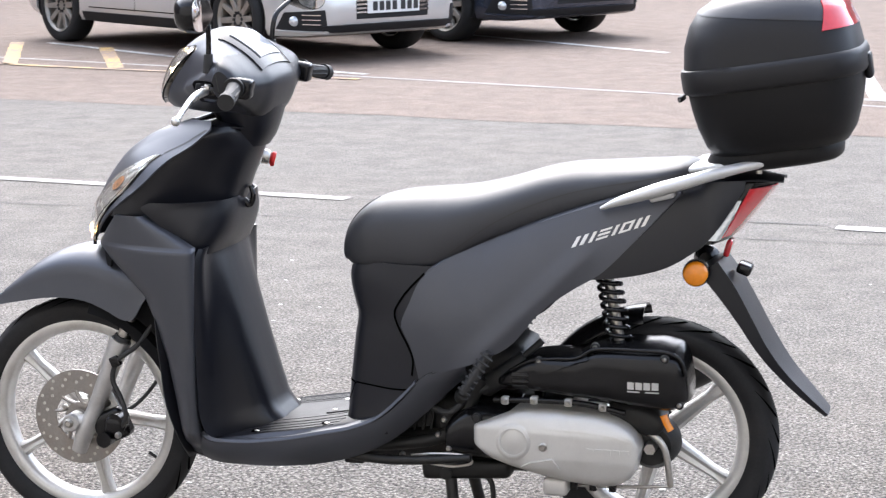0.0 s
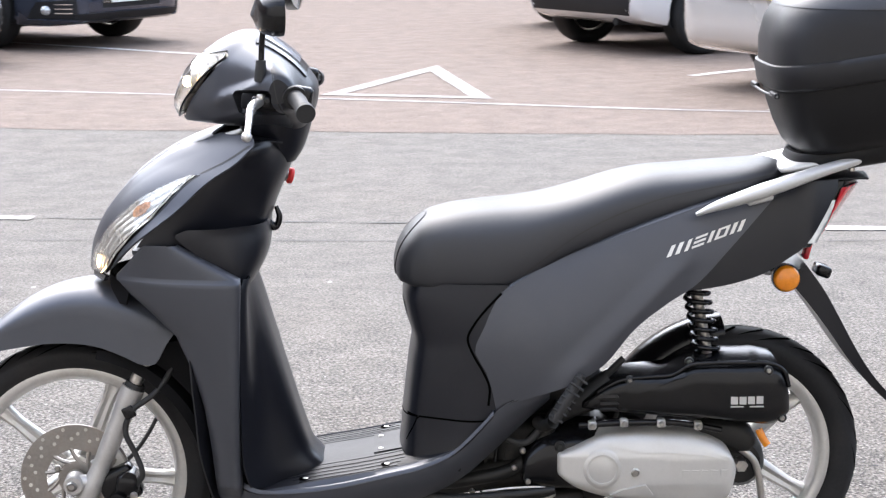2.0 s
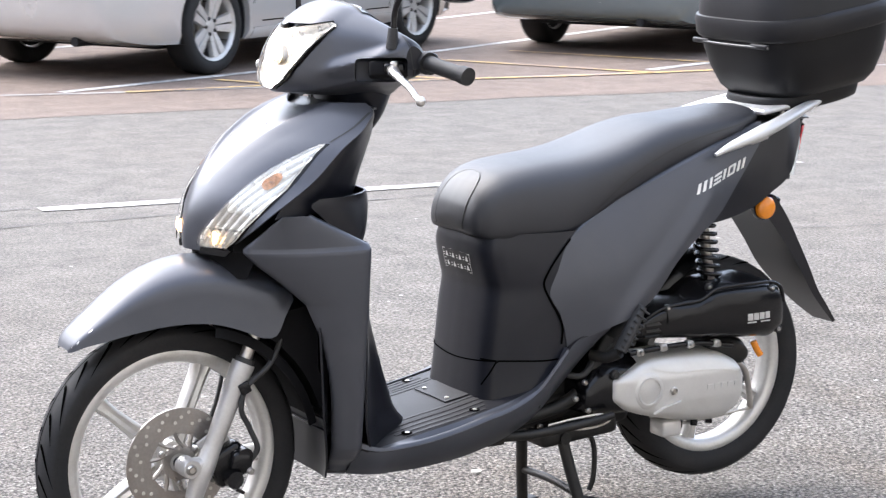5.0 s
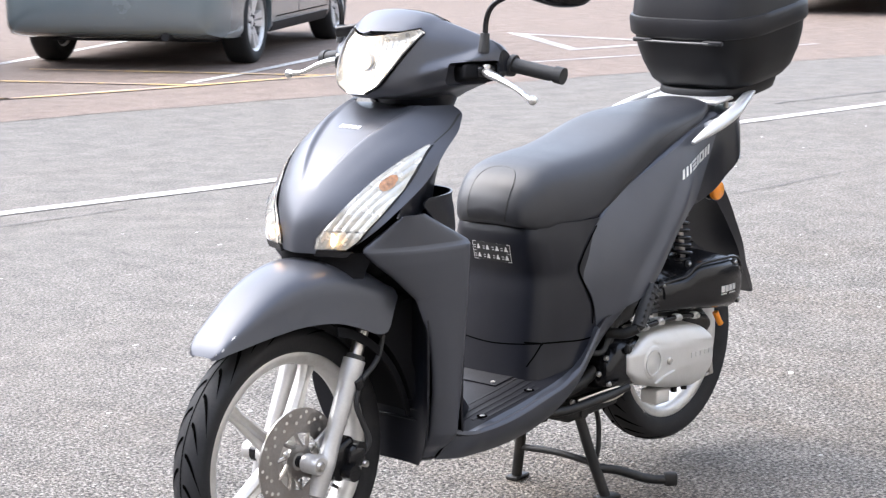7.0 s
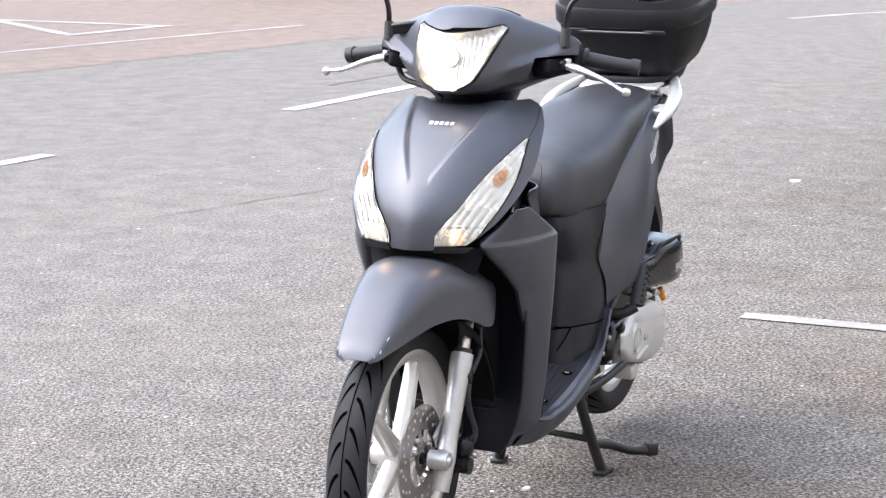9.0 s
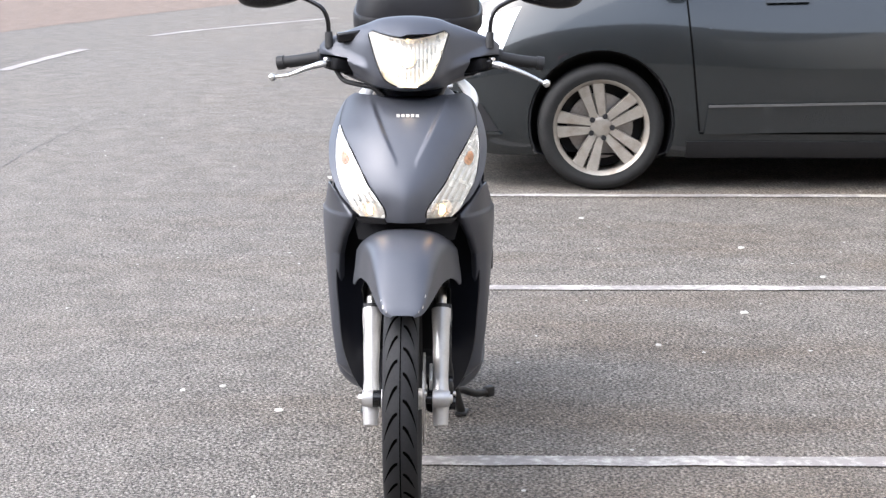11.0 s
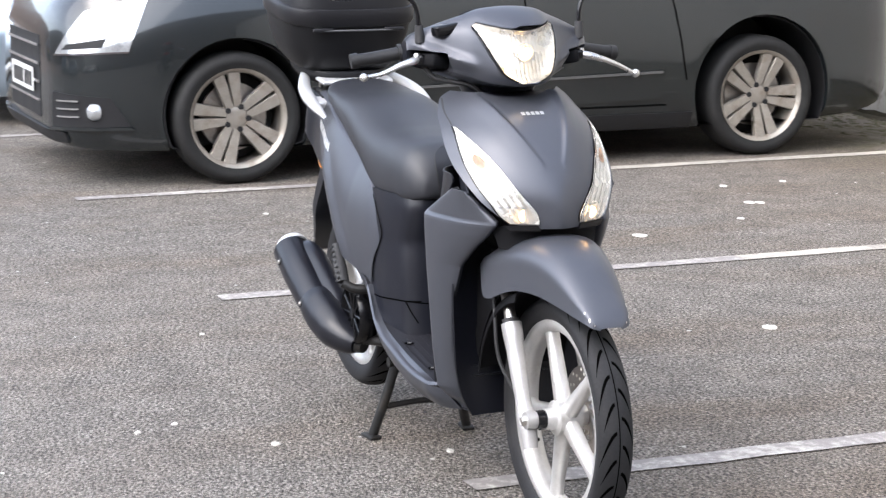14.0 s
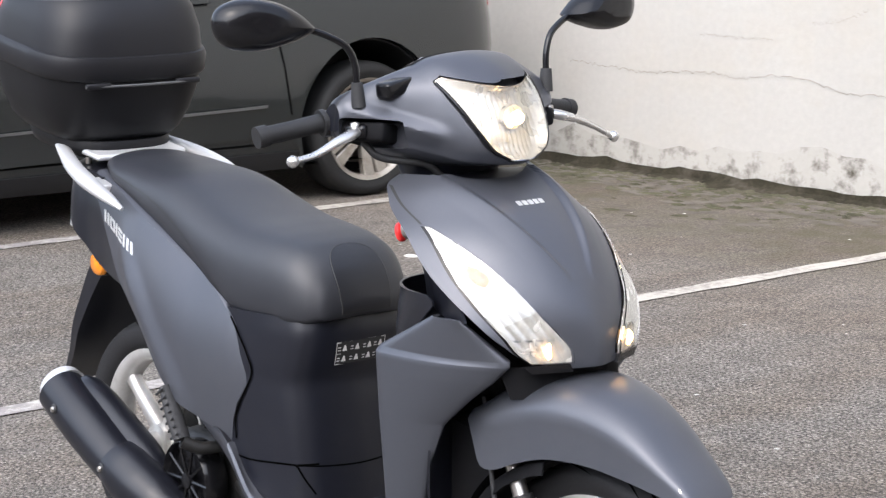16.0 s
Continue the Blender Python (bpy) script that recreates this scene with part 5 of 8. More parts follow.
# ---- front mudguard ----
rows = []
for x, zt, hw, zl in spline([(-0.207, 0.499, 0.026, 0.494), (-0.200, 0.513, 0.042, 0.499), (-0.188, 0.528, 0.050, 0.505), (-0.150, 0.560, 0.060, 0.514), (-0.085, 0.608, 0.074, 0.528), (-0.02, 0.637, 0.087, 0.537), (0.05, 0.648, 0.105, 0.535), (0.105, 0.642, 0.117, 0.518), (0.140, 0.634, 0.124, 0.503), (0.166, 0.623, 0.128, 0.504), (0.188, 0.605, 0.124, 0.540), (0.208, 0.588, 0.117, 0.568)], 36):
    half = [(0.0, zt), (hw * 0.35, zt - 0.02 * (zt - zl)), (hw * 0.66, zt - 0.10 * (zt - zl)), (hw * 0.91, zt - 0.30 * (zt - zl)), (hw * 0.955, zt - 0.62 * (zt - zl)), (hw, zl)]
    sm = spline(half, 12)
    rows.append([(x, -y, z) for y, z in sm[::-1]] + [(x, y, z) for y, z in sm[1:]])
bm = grid_mesh(rows)
if sum(f.normal.z for f in bm.faces) < 0:
    bmesh.ops.reverse_faces(bm, faces=bm.faces)
guard_tree = tree_of(bm)
bmesh.ops.solidify(bm, geom=list(bm.faces), thickness=0.003)
guard = part("front_mudguard", bm, BODY_GREY, scooter, "dark grey front mudguard with scuffed tip")
for k, (y, z, s) in enumerate(((0.042, 0.514, 0.005), (0.047, 0.527, 0.003), (-0.045, 0.515, 0.004), (-0.050, 0.535, 0.004), (0.035, 0.505, 0.003), (-0.036, 0.506, 0.003))):
    part("scuff", patch(guard_tree, [(y, z), (y + s * 0.4, z - s), (y + s * 0.7, z - s * 0.2), (y + s * 0.3, z + s)], "x", -2.0, 0.0008, 3, 3, 0), STEEL, guard)

# ---- nose ----
NOSE_C = [(0.655, 0.036), (0.667, 0.034), (0.712, 0.039), (0.766, 0.062), (0.82, 0.101), (0.874, 0.157), (0.917, 0.222), (0.935, 0.265)]
NOSE_D = [(0.655, 0.070), (0.69, 0.082), (0.74, 0.092), (0.79, 0.105), (0.864, 0.124), (0.90, 0.165), (0.935, 0.200)]
NOSE_P = [(0.655, 1.0), (0.69, 1.15), (0.74, 1.6), (0.79, 2.1), (0.864, 2.7), (0.935, 2.8)]

def nose_x(y, z):
    base = curve_at(NOSE_C, z) + curve_at(NOSE_D, z) * ((y * y + 0.0001) ** 0.5 / 0.17) ** curve_at(NOSE_P, z)
    ridge = max(0.026, 0.036 + (z - 0.82) * 0.52)
    lift = min(1.0, max(0.0, (z - 0.785) / 0.10))
    a = abs(y) - ridge
    step = 0.006 * max(0.0, 1 - a / 0.04) if a > 0 else 0.006 - 0.017 * min(1.0, -a / 0.007)
    return base - lift * step

bm = front_panel([(0.664, -0.055, 0.055), (0.68, -0.108, 0.108), (0.70, -0.135, 0.135), (0.75, -0.172, 0.172), (0.80, -0.186, 0.186), (0.86, -0.181, 0.181), (0.90, -0.164, 0.164), (0.922, -0.148, 0.148), (0.934, -0.130, 0.130)], nose_x, 0.0, 64, 140, 0)
for v in bm.verts:
    dip = max(0.0, 1 - (abs(v.co.y) / 0.078) ** 3) * max(0.0, (v.co.z - 0.885) / 0.053)
    v.co.z -= 0.011 * dip
nose_tree = tree_of(bm)
bmesh.ops.solidify(bm, geom=list(bm.faces), thickness=0.004)
nose = part("front_cover", bm, BODY_GREY, scooter, "satin dark grey nose panel")
LENS_LEVELS = [(0.675, 0.048, 0.104), (0.686, 0.048, 0.118), (0.715, 0.064, 0.137), (0.745, 0.087, 0.154), (0.79, 0.113, 0.166), (0.83, 0.138, 0.1675), (0.85, 0.151, 0.1655), (0.866, 0.160, 0.163)]
for side in (-1, 1):
    lv = [(z, *sorted((side * a, side * b))) for z, a, b in LENS_LEVELS]
    grown = [(z, *sorted((side * (a - 0.0025), side * (b + 0.002)))) for z, a, b in LENS_LEVELS]
    lamp = part("front_indicator", front_panel(grown, nose_x, 0.0012, 30, 10, 0.002), GLOSS_BLACK, scooter, "clear almond-shaped front indicator and side light")
    part("reflector", front_panel(lv, lambda y, z: nose_x(y, z) - 0.0020 * abs(math.sin(abs(y) * 210 - 120 * z)) - 0.0012 * math.sin(z * 110), 0.0040, 90, 40, 0.001), SIDE_REFLECTOR, lamp)
    lens_bm = front_panel(lv, nose_x, 0.0110, 30, 12, 0.002)
    lens = part("lens", lens_bm, LENS, lamp)
    lens.visible_shadow = False
    amber = [(z, *sorted((side * a, side * b))) for z, a, b in ((0.786, 0.141, 0.146), (0.792, 0.135, 0.152), (0.800, 0.133, 0.154), (0.808, 0.137, 0.154), (0.815, 0.143, 0.150))]
    part("amber_bulb", front_panel(amber, nose_x, 0.0080, 10, 8, 0.0006), AMBER_BULB, lamp)
    b = lathe([(0.0, -0.005), (0.009, -0.004), (0.013, 0.0), (0.009, 0.004), (0.0, 0.005)], 16, axis="x")
    b.transform(Matrix.Translation((nose_x(side * 0.078, 0.693) - 0.0045, side * 0.078, 0.693)) @ Matrix.Rotation(side * 0.3, 4, "Z") @ Matrix.Diagonal((0.5, 1, 1, 1)))
    part("side_light_bulb", b, SIDE_BULB, lamp)
    part("lamp_divider", front_panel([(0.708, *sorted((side * 0.062, side * 0.132))), (0.7112, *sorted((side * 0.064, side * 0.134)))], nose_x, 0.0062, 3, 10, 0.001), TRIM_AND_HIGHLIGHT_GREY, lamp)
    part("lower_lip", front_panel([(0.660, *sorted((side * 0.045, side * 0.105))), (0.672, *sorted((side * 0.050, side * 0.118)))], nose_x, 0.006, 4, 8, 0.008), GLOSS_BLACK, nose)
    part("panel_seam", ribbon(nose_tree, [(side * 0.1625, 0.868), (side * 0.160, 0.892), (side * 0.150, 0.918), (side * 0.140, 0.934)], 0.0022, "x", -2.0, 0.0007, 24), INK, nose)
# maker's badge: plain silver strokes
bars(nose_tree, "x", -2.0, [[(-0.027 + 0.0112 * k, z), (-0.0192 + 0.0112 * k, z), (-0.0192 + 0.0112 * k, z + 0.0052), (-0.027 + 0.0112 * k, z + 0.0052)] for k in range(5) for z in (0.8915,)], nose, BADGE, "badge_bar", 0.001, 0.001)
# black inner mudguard behind the front wheel
rows = []
for a in np.linspace(radians(12), radians(78), 20):
    rows.append([((0.283 - d) * math.cos(a), y, 0.262 + (0.283 - d) * math.sin(a)) for y, d in ((-0.104, 0.03), (-0.098, 0.012), (-0.06, 0.002), (0.0, 0.0), (0.06, 0.002), (0.098, 0.012), (0.104, 0.03))])
fender = part("inner_mudguard", thicken(grid_mesh(rows), 0.003), PIT_BLACK, scooter, "black inner mudguard behind the front tyre")
rows = []
for a in np.linspace(radians(16), radians(66), 14):
    xa, za = 0.287 * math.cos(a), 0.262 + 0.287 * math.sin(a)
    xb, zb = max(xa + 0.012, 0.268), za + 0.03
    rows.append([(xa, -0.092, za), (xb, -0.100, zb), (xb, 0.100, zb), (xa, 0.092, za)])
part("guard_web", grid_mesh(rows, True, True), PIT_BLACK, fender)
# dark chin and radiator-like inner guard behind the wheel
chin = front_panel([(0.615, -0.112, 0.112), (0.664, -0.125, 0.125)], lambda y, z: 0.075 + 0.30 * (abs(y) / 0.12) ** 3 * 0.16, 0.0, 6, 16, 0.004)
part("chin_panel", chin, PIT_BLACK, scooter)
inner = front_panel([(0.206, -0.105, 0.105), (0.235, -0.125, 0.125), (0.30, -0.15, 0.15), (0.42, -0.165, 0.165), (0.54, -0.168, 0.168), (0.62, -0.15, 0.15), (0.66, -0.13, 0.13)], lambda y, z: 0.285 - 0.10 * max(0.0, z - 0.5) - 0.03 * (abs(y) / 0.15) ** 4, 0.0, 20, 18, 0.004)
part("headstock", box((0.13, 0.17, 0.20), pose(0.235, 0, 0.695), 0.02), PIT_BLACK, scooter)
guard_in = part("inner_guard", inner, BODY_BLACK, scooter, "black inner guard behind the front wheel")
for k in range(2):
    part("guard_rib", tube([(0.280, -0.12, 0.30 + 0.022 * k), (0.278, 0.12, 0.30 + 0.022 * k)], 0.0026, 8), BODY_BLACK, guard_in)

# ---- leg shield ----
def shield_rows(side):
    tab = np.array([(0.211, 0.291, 0.092, 0.328, 0.110), (0.232, 0.285, 0.106, 0.330, 0.126), (0.250, 0.279, 0.122, 0.328, 0.152), (0.275, 0.277, 0.135, 0.326, 0.176), (0.365, 0.269, 0.153, 0.325, 0.188), (0.43, 0.259, 0.161, 0.326, 0.193), (0.50, 0.240, 0.165, 0.327, 0.198),
           (0.565, 0.211, 0.162, 0.329, 0.202), (0.613, 0.160, 0.150, 0.330, 0.204), (0.641, 0.126, 0.138, 0.331, 0.205), (0.668, 0.100, 0.128, 0.332, 0.205), (0.676, 0.100, 0.127, 0.330, 0.199), (0.738, 0.156, 0.178, 0.216, 0.186)])
    rows = []
    for z in np.unique(np.r_[np.linspace(0.211, 0.738, 62), tab[:, 0]]):
        xf, yi, xr, yo = (np.interp(z, tab[:, 0], tab[:, k]) for k in (1, 2, 3, 4))
        prof = [(xf + 0.012, yi - 0.012), (xf, yi), (xf + 0.22 * (xr - xf), yi + 0.52 * (yo - yi)), (xf + 0.55 * (xr - xf), yi + 0.88 * (yo - yi)), (xr - 0.010, yo), (xr, yo - 0.008), (xr + 0.002, yo - 0.022)]
        rows.append([(x, side * y, z) for x, y in spline(prof, 22)])
    return rows

for side in (-1, 1):
    bm = grid_mesh(shield_rows(side))
    if sum(f.normal.y for f in bm.faces) * side < 0:
        bmesh.ops.reverse_faces(bm, faces=bm.faces)
    bmesh.ops.solidify(bm, geom=list(bm.faces), thickness=0.003)
    part("leg_shield", bm, BODY_GREY, scooter, "satin dark grey leg shield wing", crease=50)
rows = []
for z, xc, yo, xo in spline([(0.268, 0.492, 0.168, 0.348), (0.292, 0.478, 0.174, 0.340), (0.318, 0.456, 0.178, 0.334), (0.347, 0.445, 0.180, 0.332), (0.442, 0.416, 0.184, 0.330), (0.541, 0.388, 0.186, 0.330), (0.62, 0.366, 0.186, 0.331), (0.655, 0.356, 0.182, 0.333), (0.672, 0.354, 0.170, 0.338)], 26):
    half = [(xo, yo), (xo + 0.012, yo - 0.016), (xo + 0.35 * (xc - xo), yo - 0.05), (xc - 0.006, yo * 0.42), (xc, 0.0)]
    sm = spline(half, 12)
    rows.append([(x, -y, z) for x, y in sm] + [(x, y, z) for x, y in sm[::-1][1:]])
bm = grid_mesh(rows)
if sum(f.normal.x for f in bm.faces) < 0:
    bmesh.ops.reverse_faces(bm, faces=bm.faces)
bmesh.ops.solidify(bm, geom=list(bm.faces), thickness=0.004)
part("inner_leg_shield", bm, BODY_BLACK, scooter, "black inner leg shield")
# black upper body behind the nose
rows = []
for z, xn, xr, hw in spline([(0.735, 0.145, 0.372, 0.175), (0.782, 0.180, 0.386, 0.170), (0.835, 0.236, 0.407, 0.166), (0.872, 0.282, 0.422, 0.158), (0.905, 0.330, 0.424, 0.152), (0.92, 0.345, 0.418, 0.135)], 22):
    half = [(xn, hw), (xn + 0.3 * (xr - xn), hw * 0.93), (xn + 0.62 * (xr - xn), hw * 0.70), (xr - 0.022, hw * 0.46), (xr - 0.005, hw * 0.27), (xr + 0.003, 0.0)]
    sm = spline(half, 12)
    rows.append([(x, -y, z) for x, y in sm] + [(x, y, z) for x, y in sm[::-1][1:]])
bm = grid_mesh(rows)
if sum(f.normal.x for f in bm.faces) < 0:
    bmesh.ops.reverse_faces(bm, faces=bm.faces)
bmesh.ops.solidify(bm, geom=list(bm.faces), thickness=0.004)
part("steering_shroud", bm, BODY_BLACK, scooter, "black shroud behind the nose panel")
top = grid_mesh([[(x, -y, z), (x, -y * 0.5, z + 0.004), (x, 0, z + 0.005), (x, y * 0.5, z + 0.004), (x, y, z)] for x, y, z in ((0.250, 0.070, 0.908), (0.285, 0.092, 0.912), (0.315, 0.105, 0.918), (0.34, 0.118, 0.925), (0.39, 0.100, 0.920), (0.415, 0.07, 0.915))])
bmesh.ops.solidify(top, geom=list(top.faces), thickness=0.004)
part("shroud_top", top, BODY_BLACK, scooter)
# pocket below the shroud, with its rim and bag hook
rows = []
for z, xf, xr, hw in spline([(0.655, 0.30, 0.356, 0.165), (0.69, 0.285, 0.374, 0.172), (0.73, 0.24, 0.383, 0.178), (0.755, 0.215, 0.381, 0.180), (0.766, 0.235, 0.379, 0.178)], 14):
    half = [(xf, hw), (xf + 0.4 * (xr - xf), hw * 0.97), (xf + 0.75 * (xr - xf), hw * 0.80), (xr - 0.006, hw * 0.55), (xr, 0.0)]
    sm = spline(half, 10)
    rows.append([(x, -y, z) for x, y in sm] + [(x, y, z) for x, y in sm[::-1][1:]])
bm = grid_mesh(rows)
if sum(f.normal.x for f in bm.faces) < 0:
    bmesh.ops.reverse_faces(bm, faces=bm.faces)
bmesh.ops.solidify(bm, geom=list(bm.faces), thickness=0.004)
pocket = part("glove_pocket", bm, BODY_BLACK, scooter, "black open glove pocket")
part("bag_hook", tube([(0.376, 0, 0.75), (0.390, 0, 0.742), (0.398, 0, 0.76), (0.392, 0, 0.782)], [0.009, 0.007, 0.006, 0.004], 10), GLOSS_BLACK, pocket)
lock = lathe([(0.0, 0.010), (0.014, 0.010), (0.016, 0.006), (0.016, -0.02), (0.0, -0.02)], 22, axis="x")
lock.transform(pose(0.400, 0.075, 0.835, 0, 12, 18))
part("ignition_lock", lock, STEEL, scooter, "chrome ignition lock")
key = tube([(0.409, 0.080, 0.831), (0.413, 0.081, 0.830), (0.420, 0.083, 0.828)], [0.009, 0.0165, 0.0155], 20, 10)
key.transform(Matrix.Translation((0.414, 0.081, 0.830)) @ Matrix.Diagonal((1, 0.8, 1, 1)) @ Matrix.Translation((-0.414, -0.081, -0.830)))
part("lock_label", box((0.002, 0.030, 0.034), pose(0.402, 0.045, 0.838, 0, 12, 14), 0.0005), LABEL_WHITE, scooter)
part("ignition_key", key, RED_KEY, scooter, "red-headed key in the ignition")

# ---- handlebar ----
HB = {
    0.000: [(0.226, 0.950), (0.212, 0.966), (0.223, 1.02), (0.258, 1.076), (0.345, 1.119), (0.418, 1.082), (0.455, 1.045), (0.476, 1.012), (0.466, 0.960), (0.440, 0.930), (0.36, 0.938), (0.29, 0.942)],
    0.060: [(0.258, 0.954), (0.236, 0.976), (0.246, 1.03), (0.278, 1.078), (0.350, 1.114), (0.416, 1.080), (0.453, 1.044), (0.474, 1.012), (0.464, 0.962), (0.440, 0.936), (0.37, 0.940), (0.31, 0.946)],
    0.105: [(0.312, 0.968), (0.298, 0.995), (0.303, 1.035), (0.320, 1.074), (0.362, 1.098), (0.412, 1.074), (0.448, 1.040), (0.466, 1.010), (0.458, 0.975), (0.438, 0.955), (0.38, 0.955), (0.335, 0.958)],
    0.160: [(0.352, 0.985), (0.348, 1.008), (0.352, 1.035), (0.362, 1.062), (0.384, 1.077), (0.418, 1.062), (0.444, 1.036), (0.454, 1.008), (0.448, 0.988), (0.432, 0.976), (0.40, 0.974), (0.37, 0.977)],
    0.205: [(0.382, 1.000), (0.380, 1.015), (0.383, 1.034), (0.391, 1.050), (0.404, 1.057), (0.424, 1.049), (0.438, 1.032), (0.443, 1.012), (0.438, 0.998), (0.426, 0.990), (0.408, 0.988), (0.392, 0.992)],
    0.218: [(0.394, 1.008), (0.393, 1.018), (0.395, 1.030), (0.400, 1.040), (0.408, 1.045), (0.420, 1.040), (0.429, 1.030), (0.432, 1.016), (0.429, 1.008), (0.421, 1.003), (0.410, 1.001), (0.400, 1.003)],
}
stations = [-k for k in sorted(HB, reverse=True) if k] + sorted(HB)
keyed = [(y, [c for p in HB[abs(y)] for c in p]) for y in stations]
table = spline([[y] + flat for y, flat in keyed], 90)
rows = []
for line in table:
    ring = [(line[1 + 2 * k], line[2 + 2 * k]) for k in range(12)]
    sm = spline(ring + [ring[0]], 97)[:-1]
    ya = abs(line[0])
    fade = min(1.0, max(0.0, (ya - 0.085) / 0.03)) * min(1.0, max(0.0, (0.215 - ya) / 0.03))
    crest = 0.990 + 0.38 * (ya - 0.09)
    rows.append([(x - (0.014 * fade * max(0.0, 1 - abs(z - crest) / 0.022) if x < 0.40 else 0.0), line[0], z) for x, z in sm])
bm = grid_mesh(rows, True, True)
hb_tree = tree_of(bm)
bar = part("handlebar_cover", bm, BODY_GREY, scooter, "satin dark grey handlebar cowl")
rows = []
for z, xf, xr, hw in spline([(0.872, 0.372, 0.432, 0.048), (0.892, 0.355, 0.445, 0.064), (0.92, 0.335, 0.456, 0.080), (0.96, 0.32, 0.466, 0.098), (0.985, 0.32, 0.468, 0.104)], 12):
    rows.append([(xf + (xr - xf) * (0.5 - 0.5 * math.cos(a)), hw * (abs(math.sin(a)) ** 0.7) * (1 if math.sin(a) >= 0 else -1), z) for a in np.linspace(0, 2 * math.pi, 24, endpoint=False)])
part("steering_neck", grid_mesh(rows, True, True), COLUMN_BLACK, bar, "black steering neck below the cowl")

def lamp_x(y, z):
    return curve_at([(0.95, 0.220), (0.975, 0.207), (1.014, 0.214), (1.057, 0.238), (1.09, 0.270)], z) + 0.052 * (abs(y) / 0.092) ** 2.2

LAMP = [(0.957, 0.016), (0.963, 0.034), (0.970, 0.046), (0.999, 0.067), (1.037, 0.082), (1.06, 0.090), (1.078, 0.094), (1.086, 0.084)]
def lamp_panel(grow, off, thick, n=26, m=24, notch=True):
    rows = []
    for k, z in enumerate(np.linspace(0.957 - grow, 1.086 + grow, n)):
        hw = curve_at(LAMP, min(max(z, 0.957), 1.086)) + grow
        row = []
        for y in np.linspace(-hw, hw, m):
            zz = z - (0.016 * (1 - (abs(y) / 0.09) ** 1.5) * max(0.0, (z - 1.03) / 0.056) if notch else 0)
            row.append((lamp_x(y, zz) - off, y, zz))
        rows.append(row)
    bm = grid_mesh(rows)
    if sum(f.normal.x for f in bm.faces) > 0:
        bmesh.ops.reverse_faces(bm, faces=bm.faces)
    if thick:
        bmesh.ops.solidify(bm, geom=list(bm.faces), thickness=thick)
    return bm

def lamp_block(grow, off0, off1):
    """A solid of the lamp's outline between two depths."""
    rows = []
    for z in np.linspace(0.957 - grow, 1.086 + grow, 26):
        hw = curve_at(LAMP, min(max(z, 0.957), 1.086)) + grow
        front, back = [], []
        for y in np.linspace(-hw, hw, 24):
            zz = z - 0.016 * (1 - (abs(y) / 0.09) ** 1.5) * max(0.0, (z - 1.03) / 0.056)
            front.append((lamp_x(y, zz) - off0, y, zz))
            back.append((lamp_x(y, zz) + off1, y, zz))
        rows.append(front + back[::-1])
    return grid_mesh(rows, True, True)

cut_out(bar, lamp_block(0.002, 0.06, 0.036))
for side in (-1, 1):
    cut_out(bar, box((0.098, 0.074, 0.042), pose(0.366, side * 0.172, 0.999, side * 10, 0, side * 28), 0.008, seg=2))
bar.data.materials.append(COLUMN_BLACK)
for p in bar.data.polygons:
    if p.center.x > 0.399 + max(0.0, 1.06 - p.center.z) * 0.27 and p.center.z < 1.072:
        p.material_index = 1
rows = []
for v in np.linspace(-1, 1, 40):
    z = 1.0215 + v * 0.0635
    hw = curve_at(LAMP, min(max(z, 0.957), 1.086))
    row = []
    for u in np.linspace(-1, 1, 150):
        y = u * hw
        zz = z - 0.016 * (1 - (abs(y) / 0.09) ** 1.5) * max(0.0, (z - 1.03) / 0.056)
        d = 0.033 * (1 - abs(u) ** 5) * (1 - abs(v) ** 5)
        flute = 0.0012 * abs(math.sin(y * 330)) * (1 - u**4) + 0.0007 * math.sin(zz * 300) * (1 if v > 0.1 else 0.2)
        row.append((lamp_x(y, zz) + d - flute, y, zz))
    rows.append(row)
head = part("headlight", grid_mesh(rows), REFLECTOR, bar, "lit clear headlight with a fluted reflector")
part("headlight_rim", tube([(lamp_x(y, z) - 0.002, y, z) for y, z in [(s_ * curve_at(LAMP, zz), zz) for s_, zz in [(-1, q) for q in np.linspace(0.960, 1.076, 9)]]], 0.0022, 6, 30), GLOSS_BLACK, head)
part("headlight_rim", tube([(lamp_x(y, z) - 0.002, y, z) for y, z in [(curve_at(LAMP, q), q) for q in np.linspace(0.960, 1.076, 9)]], 0.0022, 6, 30), GLOSS_BLACK, head)
lens = part("headlight_lens", lamp_panel(-0.001, 0.003, 0.0025), LENS, head)
lens.visible_shadow = False
b = lathe([(0.0, -0.009), (0.008, -0.007), (0.011, 0.0), (0.008, 0.007), (0.0, 0.009)], 22, axis="x")
b.transform(Matrix.Translation((lamp_x(0, 1.022) + 0.012, 0.0, 1.022)))
part("headlight_bulb", b, BULB, head, "glowing bulb")
part("bulb_shield", lathe([(0.0175, 0.004), (0.020, 0.004), (0.020, 0.016), (0.0175, 0.016), (0.0175, 0.004)], 22, axis="x"), REFLECTOR, head, m=Matrix.Translation((lamp_x(0, 1.022) + 0.016, 0.0, 1.022)))
